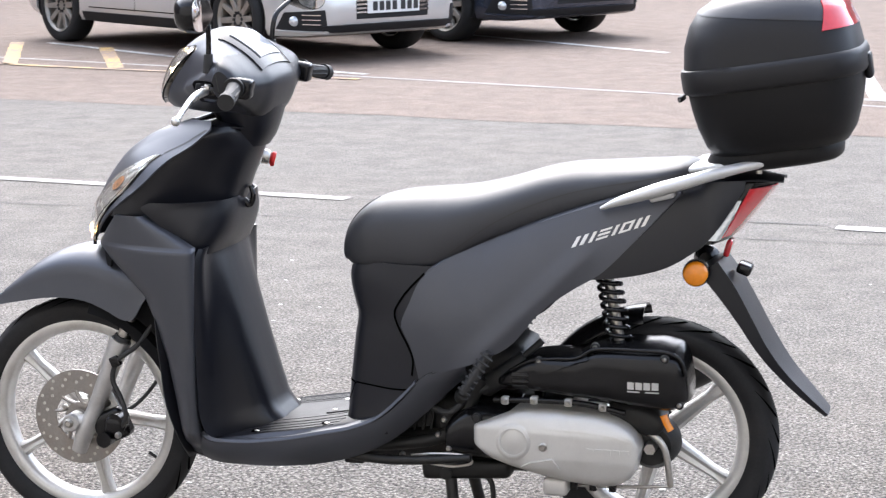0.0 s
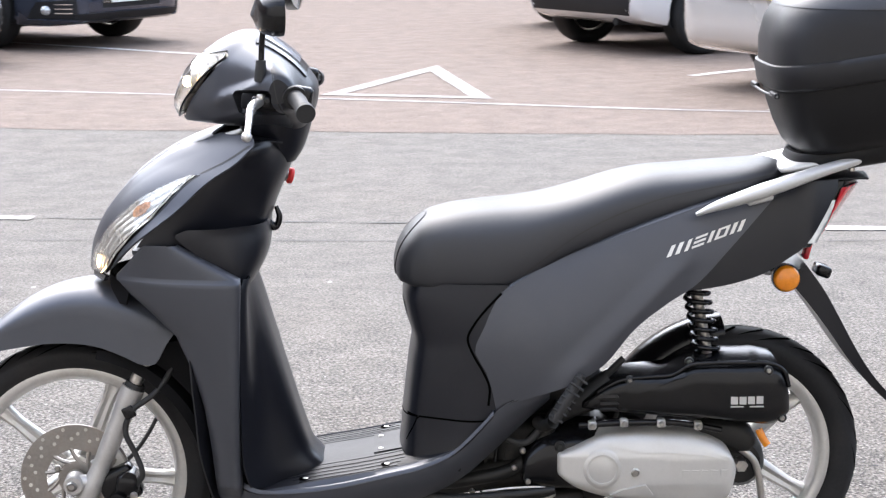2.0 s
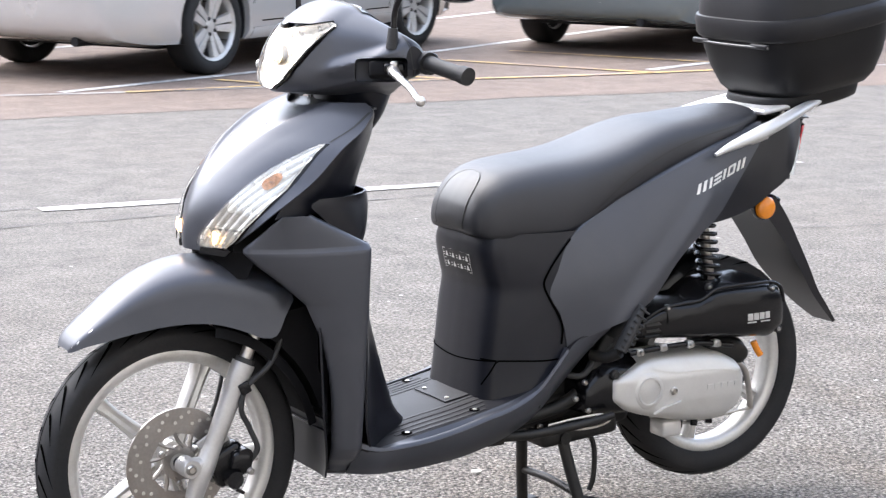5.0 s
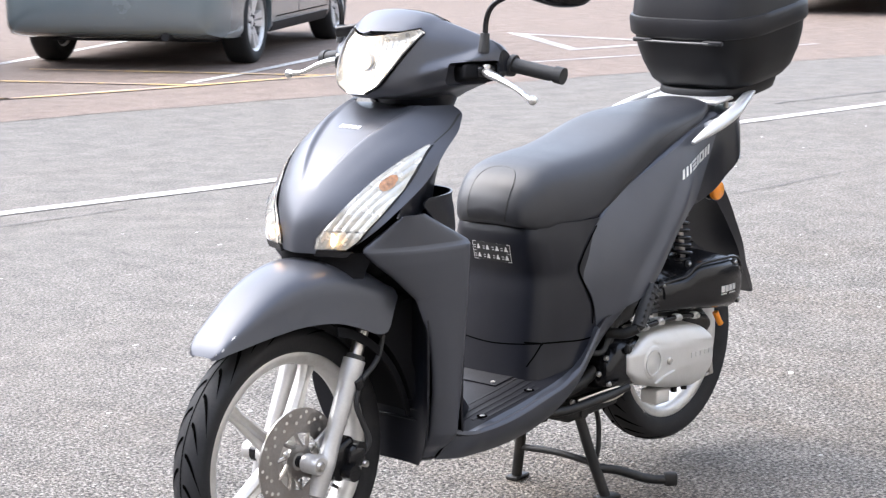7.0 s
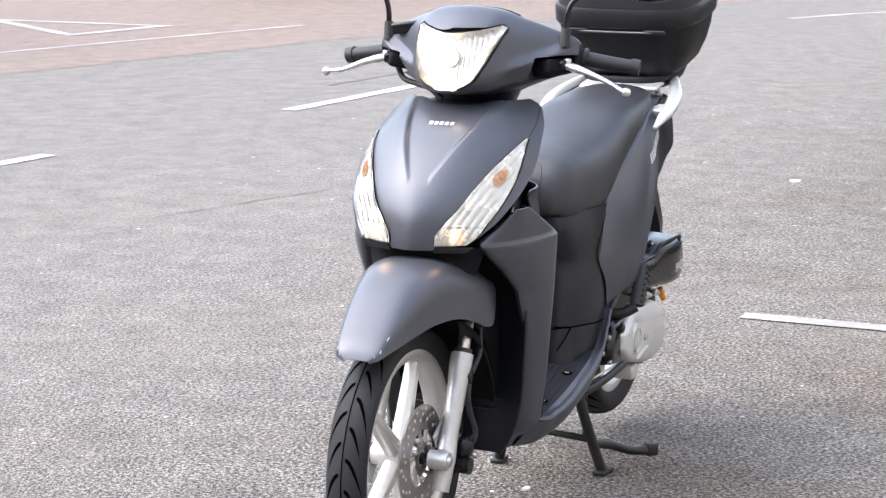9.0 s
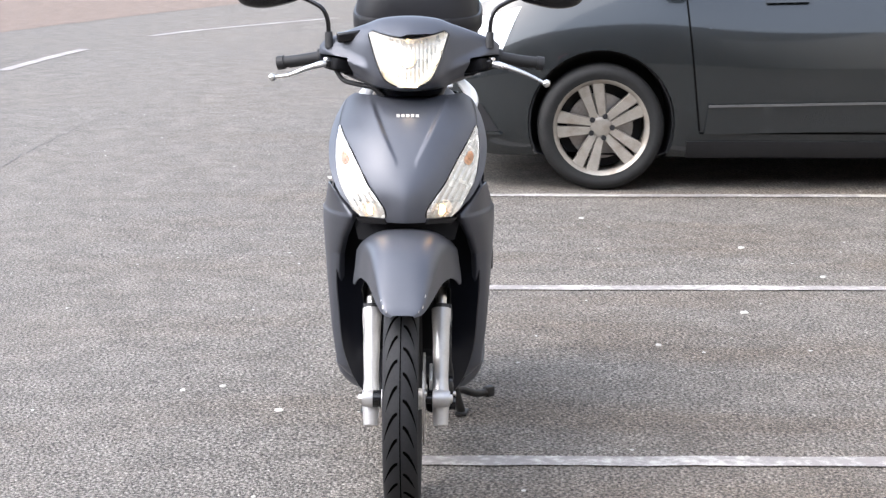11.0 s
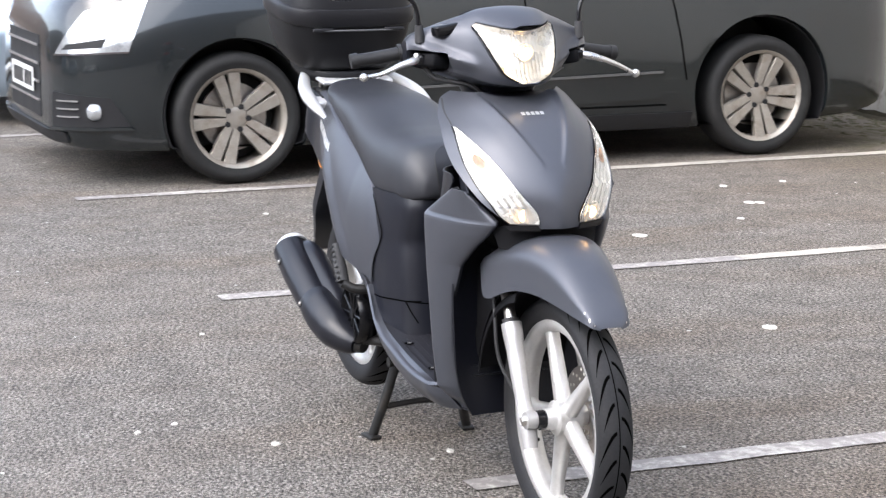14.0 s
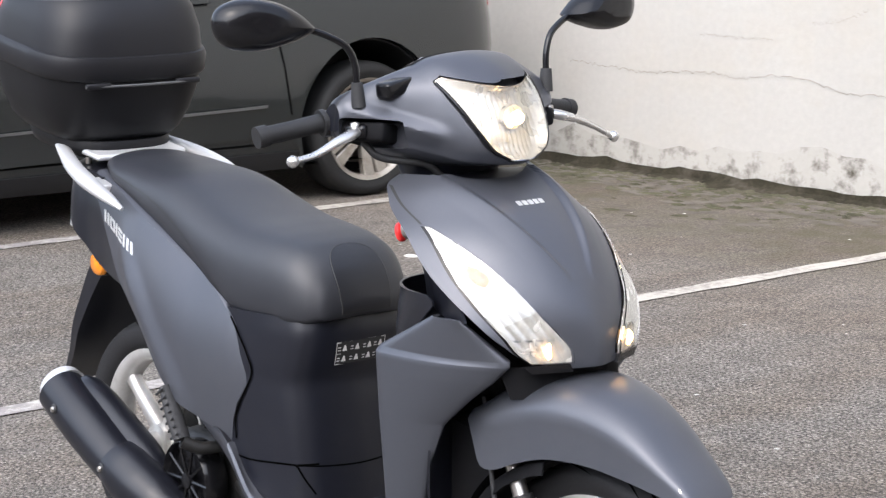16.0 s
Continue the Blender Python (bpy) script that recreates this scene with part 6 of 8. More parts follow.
# instrument glass and frame on the rider's side
part("instrument_panel", patch(hb_tree, [(0.365, -0.10), (0.455, -0.088), (0.455, 0.088), (0.365, 0.10)], "z", 3.0, 0.003, 10, 20, 0.004), GLOSS_BLACK, bar)
# the sky's reflection in the glass is painted as this pale plate
part("instrument_glass", patch(hb_tree, [(0.378, -0.070), (0.440, -0.060), (0.440, 0.060), (0.378, 0.070)], "z", 3.0, 0.0055, 8, 16, 0.003), DIAL_SHEEN, bar, "instrument dial, paled for the sky's reflection in its glass")
for side in (-1, 1):
    part("cowl_seam", ribbon(hb_tree, [(0.398, 1.062), (0.402, 1.04), (0.410, 1.0), (0.424, 0.972)], 0.0022, "y", side * 2.0, 0.0008, 30), INK, bar)
    grip = part("grip", tube([(0.438, side * 0.208, 1.014), (0.450, side * 0.262, 1.005), (0.460, side * 0.318, 0.997)], [0.0155, 0.0140, 0.0140], 20, 16), GRIP, bar, "black rubber handlebar grip")
    part("grip_end", tube([(0.4595, side * 0.309, 0.998), (0.4625, side * 0.326, 0.995)], 0.0172, 20), GRIP, grip)
    part("grip_flange", tube([(0.4385, side * 0.213, 1.013), (0.440, side * 0.221, 1.0115)], 0.0215, 20), GRIP, grip)
    for k in range(9):
        a = 2 * math.pi * k / 9
        ln = [(0.445 + 0.0134 * math.cos(a + 0.4 * t) + 0.014 * t, side * (0.232 + 0.065 * t), 1.0095 - 0.011 * t + 0.0134 * math.sin(a + 0.4 * t)) for t in np.linspace(0, 1, 4)]
        part("grip_groove", tube(ln, 0.0016, 5, 8), GRIP, grip)
    zb = 0.957 if side < 0 else 0.970
    lever = part("brake_lever", tube([(0.385, side * 0.185, 1.006), (0.368, side * 0.215, 1.000), (0.362, side * 0.245, 0.992), (0.361, side * 0.29, 0.975), (0.359, side * 0.325, zb)], [0.010, 0.0115, 0.0085, 0.0065, 0.006], 12, 26, flat=0.75), LEVER_ALLOY, bar, "polished alloy brake lever")
    ball = lathe([(0.0, -0.0098), (0.006, -0.0078), (0.0095, -0.002), (0.0095, 0.002), (0.006, 0.0078), (0.0, 0.0098)], 16)
    part("lever_ball", ball, LEVER_ALLOY, lever, m=Matrix.Translation((0.359, side * 0.331, zb - 0.001)))
    screw(lever, (0.378, side * 0.200, 1.012), (0, 0, 1), 0.008, STEEL, "pivot_screw", 0.005)
    part("recess_lining", box((0.075, 0.062, 0.030), pose(0.386, side * 0.166, 0.998, side * 10, 0, side * 28), 0.006), PIT_BLACK, bar)
    part("lever_bracket", box((0.040, 0.040, 0.022), pose(0.384, side * 0.186, 1.003, 0, 0, side * 20), 0.006), GLOSS_BLACK, bar)
    part("switch_box", box((0.045, 0.035, 0.042), pose(0.448, side * 0.190, 1.010, 0, 10, 0), 0.009, seg=3), GLOSS_BLACK, bar)
    # mirror
    boot = tube([(0.377, side * 0.193, 1.040), (0.378, side * 0.194, 1.058), (0.379, side * 0.195, 1.078)], [0.0115, 0.0105, 0.009], 16)
    mirror = part("wing_mirror", boot, BLACK_RUBBER, bar, "black rear-view mirror on a bent stem")
    part("mirror_stem", tube([(0.379, side * 0.195, 1.06), (0.381, side * 0.197, 1.105), (0.385, side * 0.209, 1.132), (0.394, side * 0.238, 1.150), (0.404, side * 0.270, 1.162)], 0.0055, 12, 30), GLOSS_BLACK, mirror)
    shape = [(0.255, 1.162), (0.285, 1.186), (0.33, 1.206), (0.385, 1.210), (0.418, 1.195), (0.425, 1.170), (0.410, 1.143), (0.36, 1.132), (0.30, 1.142), (0.27, 1.152)]
    sm = spline(shape + [shape[0]], 41)[:-1]
    cy, cz = 0.35, 1.172
    rows = []
    for dx, s in ((-0.030, 0.35), (-0.028, 0.62), (-0.018, 0.86), (0.0, 0.99), (0.012, 1.0), (0.018, 0.97)):
        rows.append([(0.408 + dx + 0.10 * (y - 0.35), side * (cy + (y - cy) * s), cz + (z - cz) * s) for y, z in sm])
    part("mirror_housing", grid_mesh(rows, True, True), GLOSS_BLACK, mirror)
    rows = [[(0.4265 + 0.10 * (y - 0.35), side * (cy + (y - cy) * s), cz + (z - cz) * s) for y, z in sm] for s in (0.3, 0.92)]
    part("mirror_glass", grid_mesh(rows, True, True), MIRROR, mirror)
part("master_cylinder", box((0.030, 0.070, 0.024), pose(0.352, 0.138, 1.070, -8, 0, 10), 0.005), GLOSS_BLACK, bar)
part("brake_cable", tube([(0.388, 0.178, 0.985), (0.375, 0.16, 0.962), (0.36, 0.12, 0.952), (0.345, 0.085, 0.945), (0.34, 0.06, 0.925)], 0.006, 10, 30), BLACK_RUBBER, scooter)

# ---- seat ----
SEAT_TOP = [(0.617, 0.682), (0.623, 0.703), (0.632, 0.722), (0.648, 0.743), (0.675, 0.765), (0.717, 0.779), (0.782, 0.788), (0.858, 0.795), (0.923, 0.807), (0.978, 0.822), (1.032, 0.839), (1.086, 0.851), (1.163, 0.857), (1.272, 0.865), (1.340, 0.868), (1.366, 0.860)]
SEAT_BOT = [(0.617, 0.668), (0.622, 0.656), (0.638, 0.647), (0.722, 0.642), (0.807, 0.643), (0.849, 0.655), (0.933, 0.701), (1.039, 0.742), (1.144, 0.779), (1.300, 0.828), (1.366, 0.846)]
SEAT_W = [(0.617, 0.045), (0.622, 0.072), (0.638, 0.098), (0.665, 0.117), (0.72, 0.132), (0.80, 0.142), (0.90, 0.143), (1.0, 0.137), (1.1, 0.128), (1.2, 0.119), (1.30, 0.100), (1.345, 0.072), (1.366, 0.040)]
rows = []
for u in np.linspace(0, 1, 64):
    x = 0.617 + (1.366 - 0.617) * (0.5 - 0.5 * math.cos(math.pi * u))
    zt, zb, w = curve_at(SEAT_TOP, x), curve_at(SEAT_BOT, x), curve_at(SEAT_W, x)
    h = zt - zb
    half = [(0.0, zt), (w * 0.40, zt - 0.002), (w * 0.70, zt - 0.05 * h - 0.004), (w * 0.90, zt - 0.22 * h - 0.004), (w * 0.99, zt - 0.52 * h), (w, zb + 0.16 * h), (w * 0.965, zb + 0.004), (w * 0.90, zb), (0.0, zb)]
    sm = spline(half, 22)
    rows.append([(x, -y, z) for y, z in sm] + [(x, y, z) for y, z in sm[::-1][1:-1]])
bm = grid_mesh(rows, True, True)
seat_tree = tree_of(bm)
seat = part("seat", bm, SEAT_VINYL, scooter, "black vinyl two-up seat with a stepped top")
# darker tongue sewn into the front of the seat, with its seam
TONGUE = [(0.735, 0.050), (0.76, 0.053), (0.79, 0.054), (0.82, 0.053), (0.838, 0.049), (0.850, 0.043), (0.860, 0.033), (0.866, 0.021), (0.869, 0.004)]
def tongue_point(y, s, off):
    return cast(seat_tree, (0.45, y, s), Vector((1, 0, -0.45)).normalized(), off)
rows = []
for s_, w in spline(TONGUE, 36):
    rows.append([tongue_point(u * w, s_, 0.0012) for u in np.linspace(-1, 1, 17)])
part("seat_front", grid_mesh(rows), SEAT_FRONT, seat, "smooth darker vinyl tongue at the front of the seat")
for side in (-1, 1):
    part("seat_seam", tube([tongue_point(side * w, s_, 0.0006) for s_, w in spline(TONGUE, 30)], 0.0013, 6, 60), INK, seat)
for side in (-1, 1):
    part("seat_seam", ribbon(seat_tree, [(0.86, 0.675), (0.97, 0.752), (1.10, 0.805), (1.25, 0.835), (1.33, 0.848)], 0.0022, "y", side * 2.0, 0.0006, 40), INK, seat)

# ---- body under the seat ----
rows = []
for z, xf in spline([(0.300, 0.622), (0.344, 0.627), (0.415, 0.634), (0.494, 0.643), (0.540, 0.649), (0.562, 0.643), (0.619, 0.632), (0.652, 0.640)], 30):
    w = curve_at([(0.30, 0.144), (0.36, 0.139), (0.45, 0.139), (0.55, 0.137), (0.652, 0.128)], z)
    back_ = min(1.0, max(0.0, (z - 0.32) / 0.13))
    half = [(xf, 0.0), (xf + 0.003, w * 0.42), (xf + 0.010, w * 0.70), (xf + 0.026, w * 0.88), (xf + 0.076, w * 1.02), (xf + 0.10 + 0.03 * back_, w * 1.11), (xf + 0.115 + 0.145 * back_, w * 1.14)]
    sm = list(spline(half[:4], 11)) + list(spline(half[3:], 9))[1:]
    rows.append([(x, -y, z) for x, y in sm[::-1]] + [(x, y, z) for x, y in sm[1:]])
bm = grid_mesh(rows)
if sum(f.normal.x for f in bm.faces) > 0:
    bmesh.ops.reverse_faces(bm, faces=bm.faces)
col_tree = tree_of(bm)
bmesh.ops.solidify(bm, geom=list(bm.faces), thickness=0.004)
column = part("seat_column", bm, COLUMN_BLACK, scooter, "black storage body below the seat")
for side in (-1, 1):
    part("panel_seam", ribbon(col_tree, [(0.640, 0.398), (0.70, 0.396), (0.76, 0.394), (0.83, 0.398)], 0.0036, "y", side * 2.0, 0.001), GROOVE, column)
    part("panel_seam", ribbon(col_tree, [(side * 0.122, 0.396), (side * 0.112, 0.372), (side * 0.098, 0.346)], 0.003, "x", -2.0, 0.001), GROOVE, column)
part("panel_seam", ribbon(col_tree, [(-0.122, 0.397), (0.0, 0.388), (0.122, 0.397)], 0.003, "x", -2.0, 0.001), GROOVE, column)
stick = part("warning_label", patch(col_tree, [(-0.052, 0.566), (0.052, 0.566), (0.052, 0.606), (-0.052, 0.606)], "x", -2.0, 0.0012, 12, 6, 0), INK, column, "black label with white pictograms")
bars(col_tree, "x", -2.0, [[(-0.052, 0.566), (0.052, 0.566), (0.052, 0.5672), (-0.052, 0.5672)], [(-0.052, 0.6048), (0.052, 0.6048), (0.052, 0.606), (-0.052, 0.606)], [(-0.052, 0.585), (0.052, 0.585), (0.052, 0.5858), (-0.052, 0.5858)],
                            [(-0.052, 0.566), (-0.0508, 0.566), (-0.0508, 0.606), (-0.052, 0.606)], [(0.0508, 0.566), (0.052, 0.566), (0.052, 0.606), (0.0508, 0.606)]]
     + [[(y, z), (y + 0.010, z), (y + 0.0065, z + 0.010), (y + 0.0035, z + 0.010)] for y in (-0.046, -0.022, 0.004, 0.030) for z in (0.571, 0.590)] + [[(y, z), (y + 0.006, z), (y + 0.006, z + 0.0016), (y, z + 0.0016)] for y in (-0.033, -0.009, 0.017, 0.043) for z in (0.572, 0.577, 0.591, 0.596)], stick, LABEL_WHITE, "print_bar", 0.002, 0)

# floor and sill
SILL_TOP = [(0.318, 0.276), (0.345, 0.268), (0.40, 0.266), (0.507, 0.277), (0.60, 0.296), (0.667, 0.312), (0.73, 0.342), (0.775, 0.384), (0.815, 0.426), (0.88, 0.447), (0.905, 0.456)]
SILL_BOT = [(0.318, 0.212), (0.40, 0.210), (0.50, 0.213), (0.60, 0.226), (0.68, 0.250), (0.75, 0.288), (0.81, 0.340), (0.86, 0.388), (0.905, 0.430)]
def sill_y(x, z):
    zt, zb = curve_at(SILL_TOP, x), curve_at(SILL_BOT, x)
    v = (z - zb) / max(0.01, zt - zb)
    w = curve_at([(0.318, 0.150), (0.35, 0.172), (0.42, 0.181), (0.60, 0.182), (0.72, 0.178), (0.80, 0.170), (0.905, 0.171)], x)
    return w - 0.034 * (1 - v) ** 2.0
def floor_z(x):
    return curve_at([(0.33, 0.262), (0.40, 0.274), (0.46, 0.286), (0.56, 0.302), (0.64, 0.318), (0.70, 0.333), (0.74, 0.350), (0.775, 0.380), (0.806, 0.428), (0.86, 0.444)], x)
rows = []
for x in np.linspace(0.328, 0.86, 40):
    zs = curve_at(SILL_TOP, x)
    w = sill_y(x, zs) - 0.001
    z = floor_z(x)
    half = [(0.0, z + 0.004), (w * 0.45, z + 0.003), (w * 0.55, z), (w * 0.84, z - 0.003), (w * 0.93, min(z - 0.008, zs)), (w, zs + 0.0015)]
    rows.append([(x, -y, q) for y, q in half[::-1]] + [(x, y, q) for y, q in half[1:]])
bm = grid_mesh(rows)
if sum(f.normal.z for f in bm.faces) < 0:
    bmesh.ops.reverse_faces(bm, faces=bm.faces)
floor_tree = tree_of(bm)
bmesh.ops.solidify(bm, geom=list(bm.faces), thickness=0.004)
deck = part("footboard", bm, DECK_BLACK, scooter, "black ribbed footboard")
for side in (-1, 1):
    for k in range(5):
        y = side * (0.075 + 0.018 * k)
        x0 = 0.385 + 0.012 * k
        part("tread_rib", patch(floor_tree, [(x0, y - 0.004), (0.65 - 0.008 * k, y - 0.004), (0.65 - 0.008 * k, y + 0.004), (x0, y + 0.004)], "z", 2.0, 0.0010, 14, 2, 0.001), DECK_BLACK, deck)
    for x in (0.445, 0.600):
        p = cast(floor_tree, (x, side * 0.136, 2.0), (0, 0, -1), 0.001)
        # flat black disc painted for the shade inside the screw's recess
        screw(deck, p, (0, 0, 1), 0.0120, GROOVE, "screw_well", 0.0008)
        screw(deck, p + Vector((0, 0, 0.0004)), (0, 0, 1), 0.0055, STEEL, "screw", 0.0012)
flap = part("battery_flap", patch(floor_tree, [(0.575, -0.062), (0.66, -0.070), (0.66, 0.070), (0.575, 0.062)], "z", 2.0, 0.003, 8, 12, 0.003), DECK_BLACK, deck)
for y in (-0.045, 0.045):
    p = cast(floor_tree, (0.590, y, 2.0), (0, 0, -1), 0.008)
    screw(flap, p - Vector((0, 0, 0.0045)), (0, 0, 1), 0.005, STEEL, "screw", 0.0015)

# sill under the footboard, running up to the side panels
cap = []
for x in np.linspace(0.330, 0.80, 40):
    zs, z = curve_at(SILL_TOP, x), floor_z(x)
    w = sill_y(x, zs)
    low = min(z - 0.008, zs)
    cap.append([(x, -w * 0.885, z - 0.0035), (x, -w * 0.93, low + 0.004), (x, -w * 0.97, 0.5 * (low + zs) + 0.0055), (x, -w * 0.992, zs + 0.004), (x, -w - 0.0012, zs - 0.001)])
both("sill_cap", thicken(grid_mesh(cap), 0.002), BODY_GREY, scooter)
both("sill_panel", side_panel(SILL_TOP, SILL_BOT, sill_y, 44, 10, 0.003), BODY_GREY, scooter, "satin dark grey lower side panel")
belly = [[(x, -w, z), (x, -w * 0.6, z - 0.006), (x, 0, z - 0.008), (x, w * 0.6, z - 0.006), (x, w, z)] for x, w, z in ((0.285, 0.10, 0.216), (0.33, 0.125, 0.214), (0.45, 0.136, 0.216), (0.60, 0.138, 0.228), (0.70, 0.134, 0.262), (0.78, 0.13, 0.318), (0.84, 0.12, 0.37))]
part("belly_pan", thicken(grid_mesh(belly), 0.004), BODY_BLACK, scooter)

# dark gap along the front edge of the side panels
for side in (-1, 1):
    part("panel_gap", ribbon(col_tree, [(0.815, 0.637), (0.785, 0.606), (0.765, 0.580), (0.752, 0.552), (0.764, 0.518), (0.780, 0.490), (0.792, 0.460), (0.790, 0.425)], 0.0045, "y", side * 2.0, 0.002, 50), GROOVE, column)

# grey side panels with the model badge
PAN_TOP = [(0.757, 0.556), (0.764, 0.576), (0.778, 0.598), (0.800, 0.622), (0.825, 0.643), (0.850, 0.660), (0.933, 0.702), (1.039, 0.743), (1.144, 0.780), (1.24, 0.810), (1.33, 0.832)]
PAN_BOT = [(0.757, 0.550), (0.766, 0.524), (0.782, 0.494), (0.795, 0.464), (0.800, 0.428), (0.822, 0.430), (0.879, 0.447), (0.943, 0.472), (1.006, 0.509), (1.058, 0.571), (1.121, 0.619), (1.180, 0.655), (1.24, 0.715), (1.33, 0.812)]
def body_y(x, z):
    w = curve_at([(0.75, 0.147), (0.775, 0.155), (0.81, 0.166), (0.90, 0.181), (1.0, 0.180), (1.12, 0.170), (1.29, 0.137), (1.345, 0.134), (1.392, 0.140), (1.43, 0.120), (1.48, 0.086), (1.52, 0.060)], x)
    zc = curve_at([(0.75, 0.50), (0.90, 0.55), (1.05, 0.63), (1.2, 0.70), (1.35, 0.76), (1.5, 0.81)], x)
    d = z - zc
    crease = max(0.0, 1 - abs(z - 0.49 - 1.0 * (x - 0.95)) / 0.05) * min(1.0, max(0.0, (x - 0.88) / 0.06)) * min(1.0, max(0.0, (1.20 - x) / 0.08))
    rear = min(1.0, max(0.0, (x - 0.82) / 0.12))
    return w - 0.003 * rear - (0.14 * rear * d + 1.5 * d * d if d > 0 else 0.10 * rear * d + 0.6 * d * d) + 0.009 * crease
pan_l, pan_r = both("side_panel", side_panel(PAN_TOP, PAN_BOT, body_y, 60, 18, 0.003), BODY_GREY, scooter, "satin dark grey side panel with a silver model badge")
shelf = []
for x in np.linspace(0.79, 1.33, 44):
    z = curve_at(PAN_TOP, x)
    y = body_y(x, z)
    g = min(1.0, max(0.12, (x - 0.79) / 0.10))
    shelf.append([(x, -y + 0.001, z - 0.001), (x, -y + 0.006 * g, z + 0.004 * g), (x, -y + 0.03 * g, z + 0.007 * g), (x, -y + (y - 0.085) * g, z + 0.008 * g)])
both("panel_shelf", thicken(grid_mesh(shelf), 0.002), BODY_GREY, scooter)
bm = side_panel(PAN_TOP, PAN_BOT, body_y, 60, 18, 0)
pan_tree = tree_of(bm)
bm.free()
bm2 = mirrored(side_panel(PAN_TOP, PAN_BOT, body_y, 60, 18, 0))
pan_tree_r = tree_of(bm2)
bm2.free()
def badge_strokes():
    """Six slanted blocks in a row for the model badge, two of them narrow."""
    out, x = [], 1.120
    for wide, kind_ in ((0.026, "pair"), (0.007, "solid"), (0.023, "level"), (0.007, "solid"), (0.023, "frame"), (0.024, "pair")):
        u = (x - 1.120) / 0.160
        z, h, lean = 0.704 + 0.051 * u, 0.021, 0.010
        cells = {"pair": ((0.0, 0.32, 0.0, 1.0), (0.60, 0.92, 0.0, 1.0)), "solid": ((0.0, 1.0, 0.0, 1.0),),
                 "level": ((0.0, 1.0, 0.0, 0.22), (0.0, 1.0, 0.39, 0.61), (0.0, 1.0, 0.78, 1.0)),
                 "frame": ((0.0, 1.0, 0.0, 0.2), (0.0, 1.0, 0.8, 1.0), (0.0, 0.26, 0.2, 0.8), (0.74, 1.0, 0.2, 0.8))}[kind_]
        for a, b, lo, hi in cells:
            out.append([(x + wide * p + lean * q, z + 0.32 * wide * p + h * q) for p, q in ((a, lo), (b, lo), (b, hi), (a, hi))])
        x += wide + 0.0068
    return out
bars(pan_tree, "y", -2.0, badge_strokes(), pan_l, BADGE)
bars(pan_tree_r, "y", 2.0, badge_strokes(), pan_r, BADGE)

# black tail
TAIL_TOP = [(1.13, 0.786), (1.24, 0.818), (1.32, 0.832), (1.40, 0.838), (1.452, 0.838)]
TAIL_BOT = [(1.13, 0.640), (1.20, 0.643), (1.26, 0.652), (1.310, 0.668), (1.352, 0.694), (1.386, 0.722), (1.42, 0.770), (1.452, 0.822)]
both("tail_panel", side_panel(TAIL_TOP, TAIL_BOT, lambda x, z: body_y(x, z) - 0.006, 30, 12, 0.003), BODY_BLACK, scooter, "black tail panel")
tt = [[(x, -w, z), (x, -w * 0.5, z + 0.006), (x, 0, z + 0.008), (x, w * 0.5, z + 0.006), (x, w, z)] for x, w, z in ((1.30, 0.118, 0.826), (1.36, 0.112, 0.834), (1.42, 0.096, 0.838), (1.47, 0.072, 0.838), (1.522, 0.036, 0.832))]
part("tail_top", thicken(grid_mesh(tt), 0.003), BODY_BLACK, scooter)
ub = [[(x, -w, z), (x, 0, z - 0.006), (x, w, z)] for x, w, z in ((0.95, 0.15, 0.50), (1.05, 0.155, 0.575), (1.13, 0.15, 0.64), (1.26, 0.125, 0.652), (1.32, 0.105, 0.675), (1.395, 0.085, 0.72))]
part("under_tray", thicken(grid_mesh(ub), 0.004), BODY_BLACK, scooter)
def tail_rows(z0, z1, u0, u1, grow=0.0):
    """The lamp's skin on the left, from u0 at its front edge to u1 at the middle of the tail."""
    rows = []
    for z in np.linspace(z0, z1, 10):
        xs, ws, xc = 1.386 + (z - 0.722) * 0.66 + grow, 0.137 - 0.50 * (z - 0.722) + grow, 1.428 + (z - 0.716) * 0.76 + grow
        half = spline([(xs, ws), (xs + 0.016, ws * 0.965), (xs + 0.55 * (xc - xs), ws * 0.76), (xs + 0.86 * (xc - xs), ws * 0.42), (xc, 0.0)], 41)
        lean = 0.22 * (z - z0) / (z1 - z0)
        lo, hi = (u0 if u0 == 0 else max(0.0, u0 - lean)), (u1 if u1 == 1 else max(0.04, u1 - lean))
        rows.append([(*half[int(round(u * 40))], z) for u in np.linspace(lo, hi, 14)])
    return grid_mesh([[(x, -y, z) for x, y, z in row] for row in rows])
tl = part("tail_light", thicken(tail_rows(0.716, 0.832, 0.0, 1, -0.005), 0.004), GLOSS_BLACK, scooter, "red and clear wrap-round tail light")
part("tail_backing", mirrored(thicken(tail_rows(0.716, 0.832, 0.0, 1, -0.005), 0.004)), GLOSS_BLACK, tl)
for z0, z1, u0, u1, mat_, nm in ((0.727, 0.822, 0.33, 1, RED_LENS, "red_lens"), (0.724, 0.800, 0.0, 0.31, LAMP_CLEAR, "clear_lens")):
    bm = thicken(tail_rows(z0, z1, u0, u1), 0.003)
    other = mirrored(bm)
    part(nm, bm, mat_, tl)
    part(nm, other, mat_, tl)
part("rear_reflector", box((0.012, 0.05, 0.035), pose(1.412, 0, 0.69, 0, 15, 0), 0.004), RED_LENS, scooter)
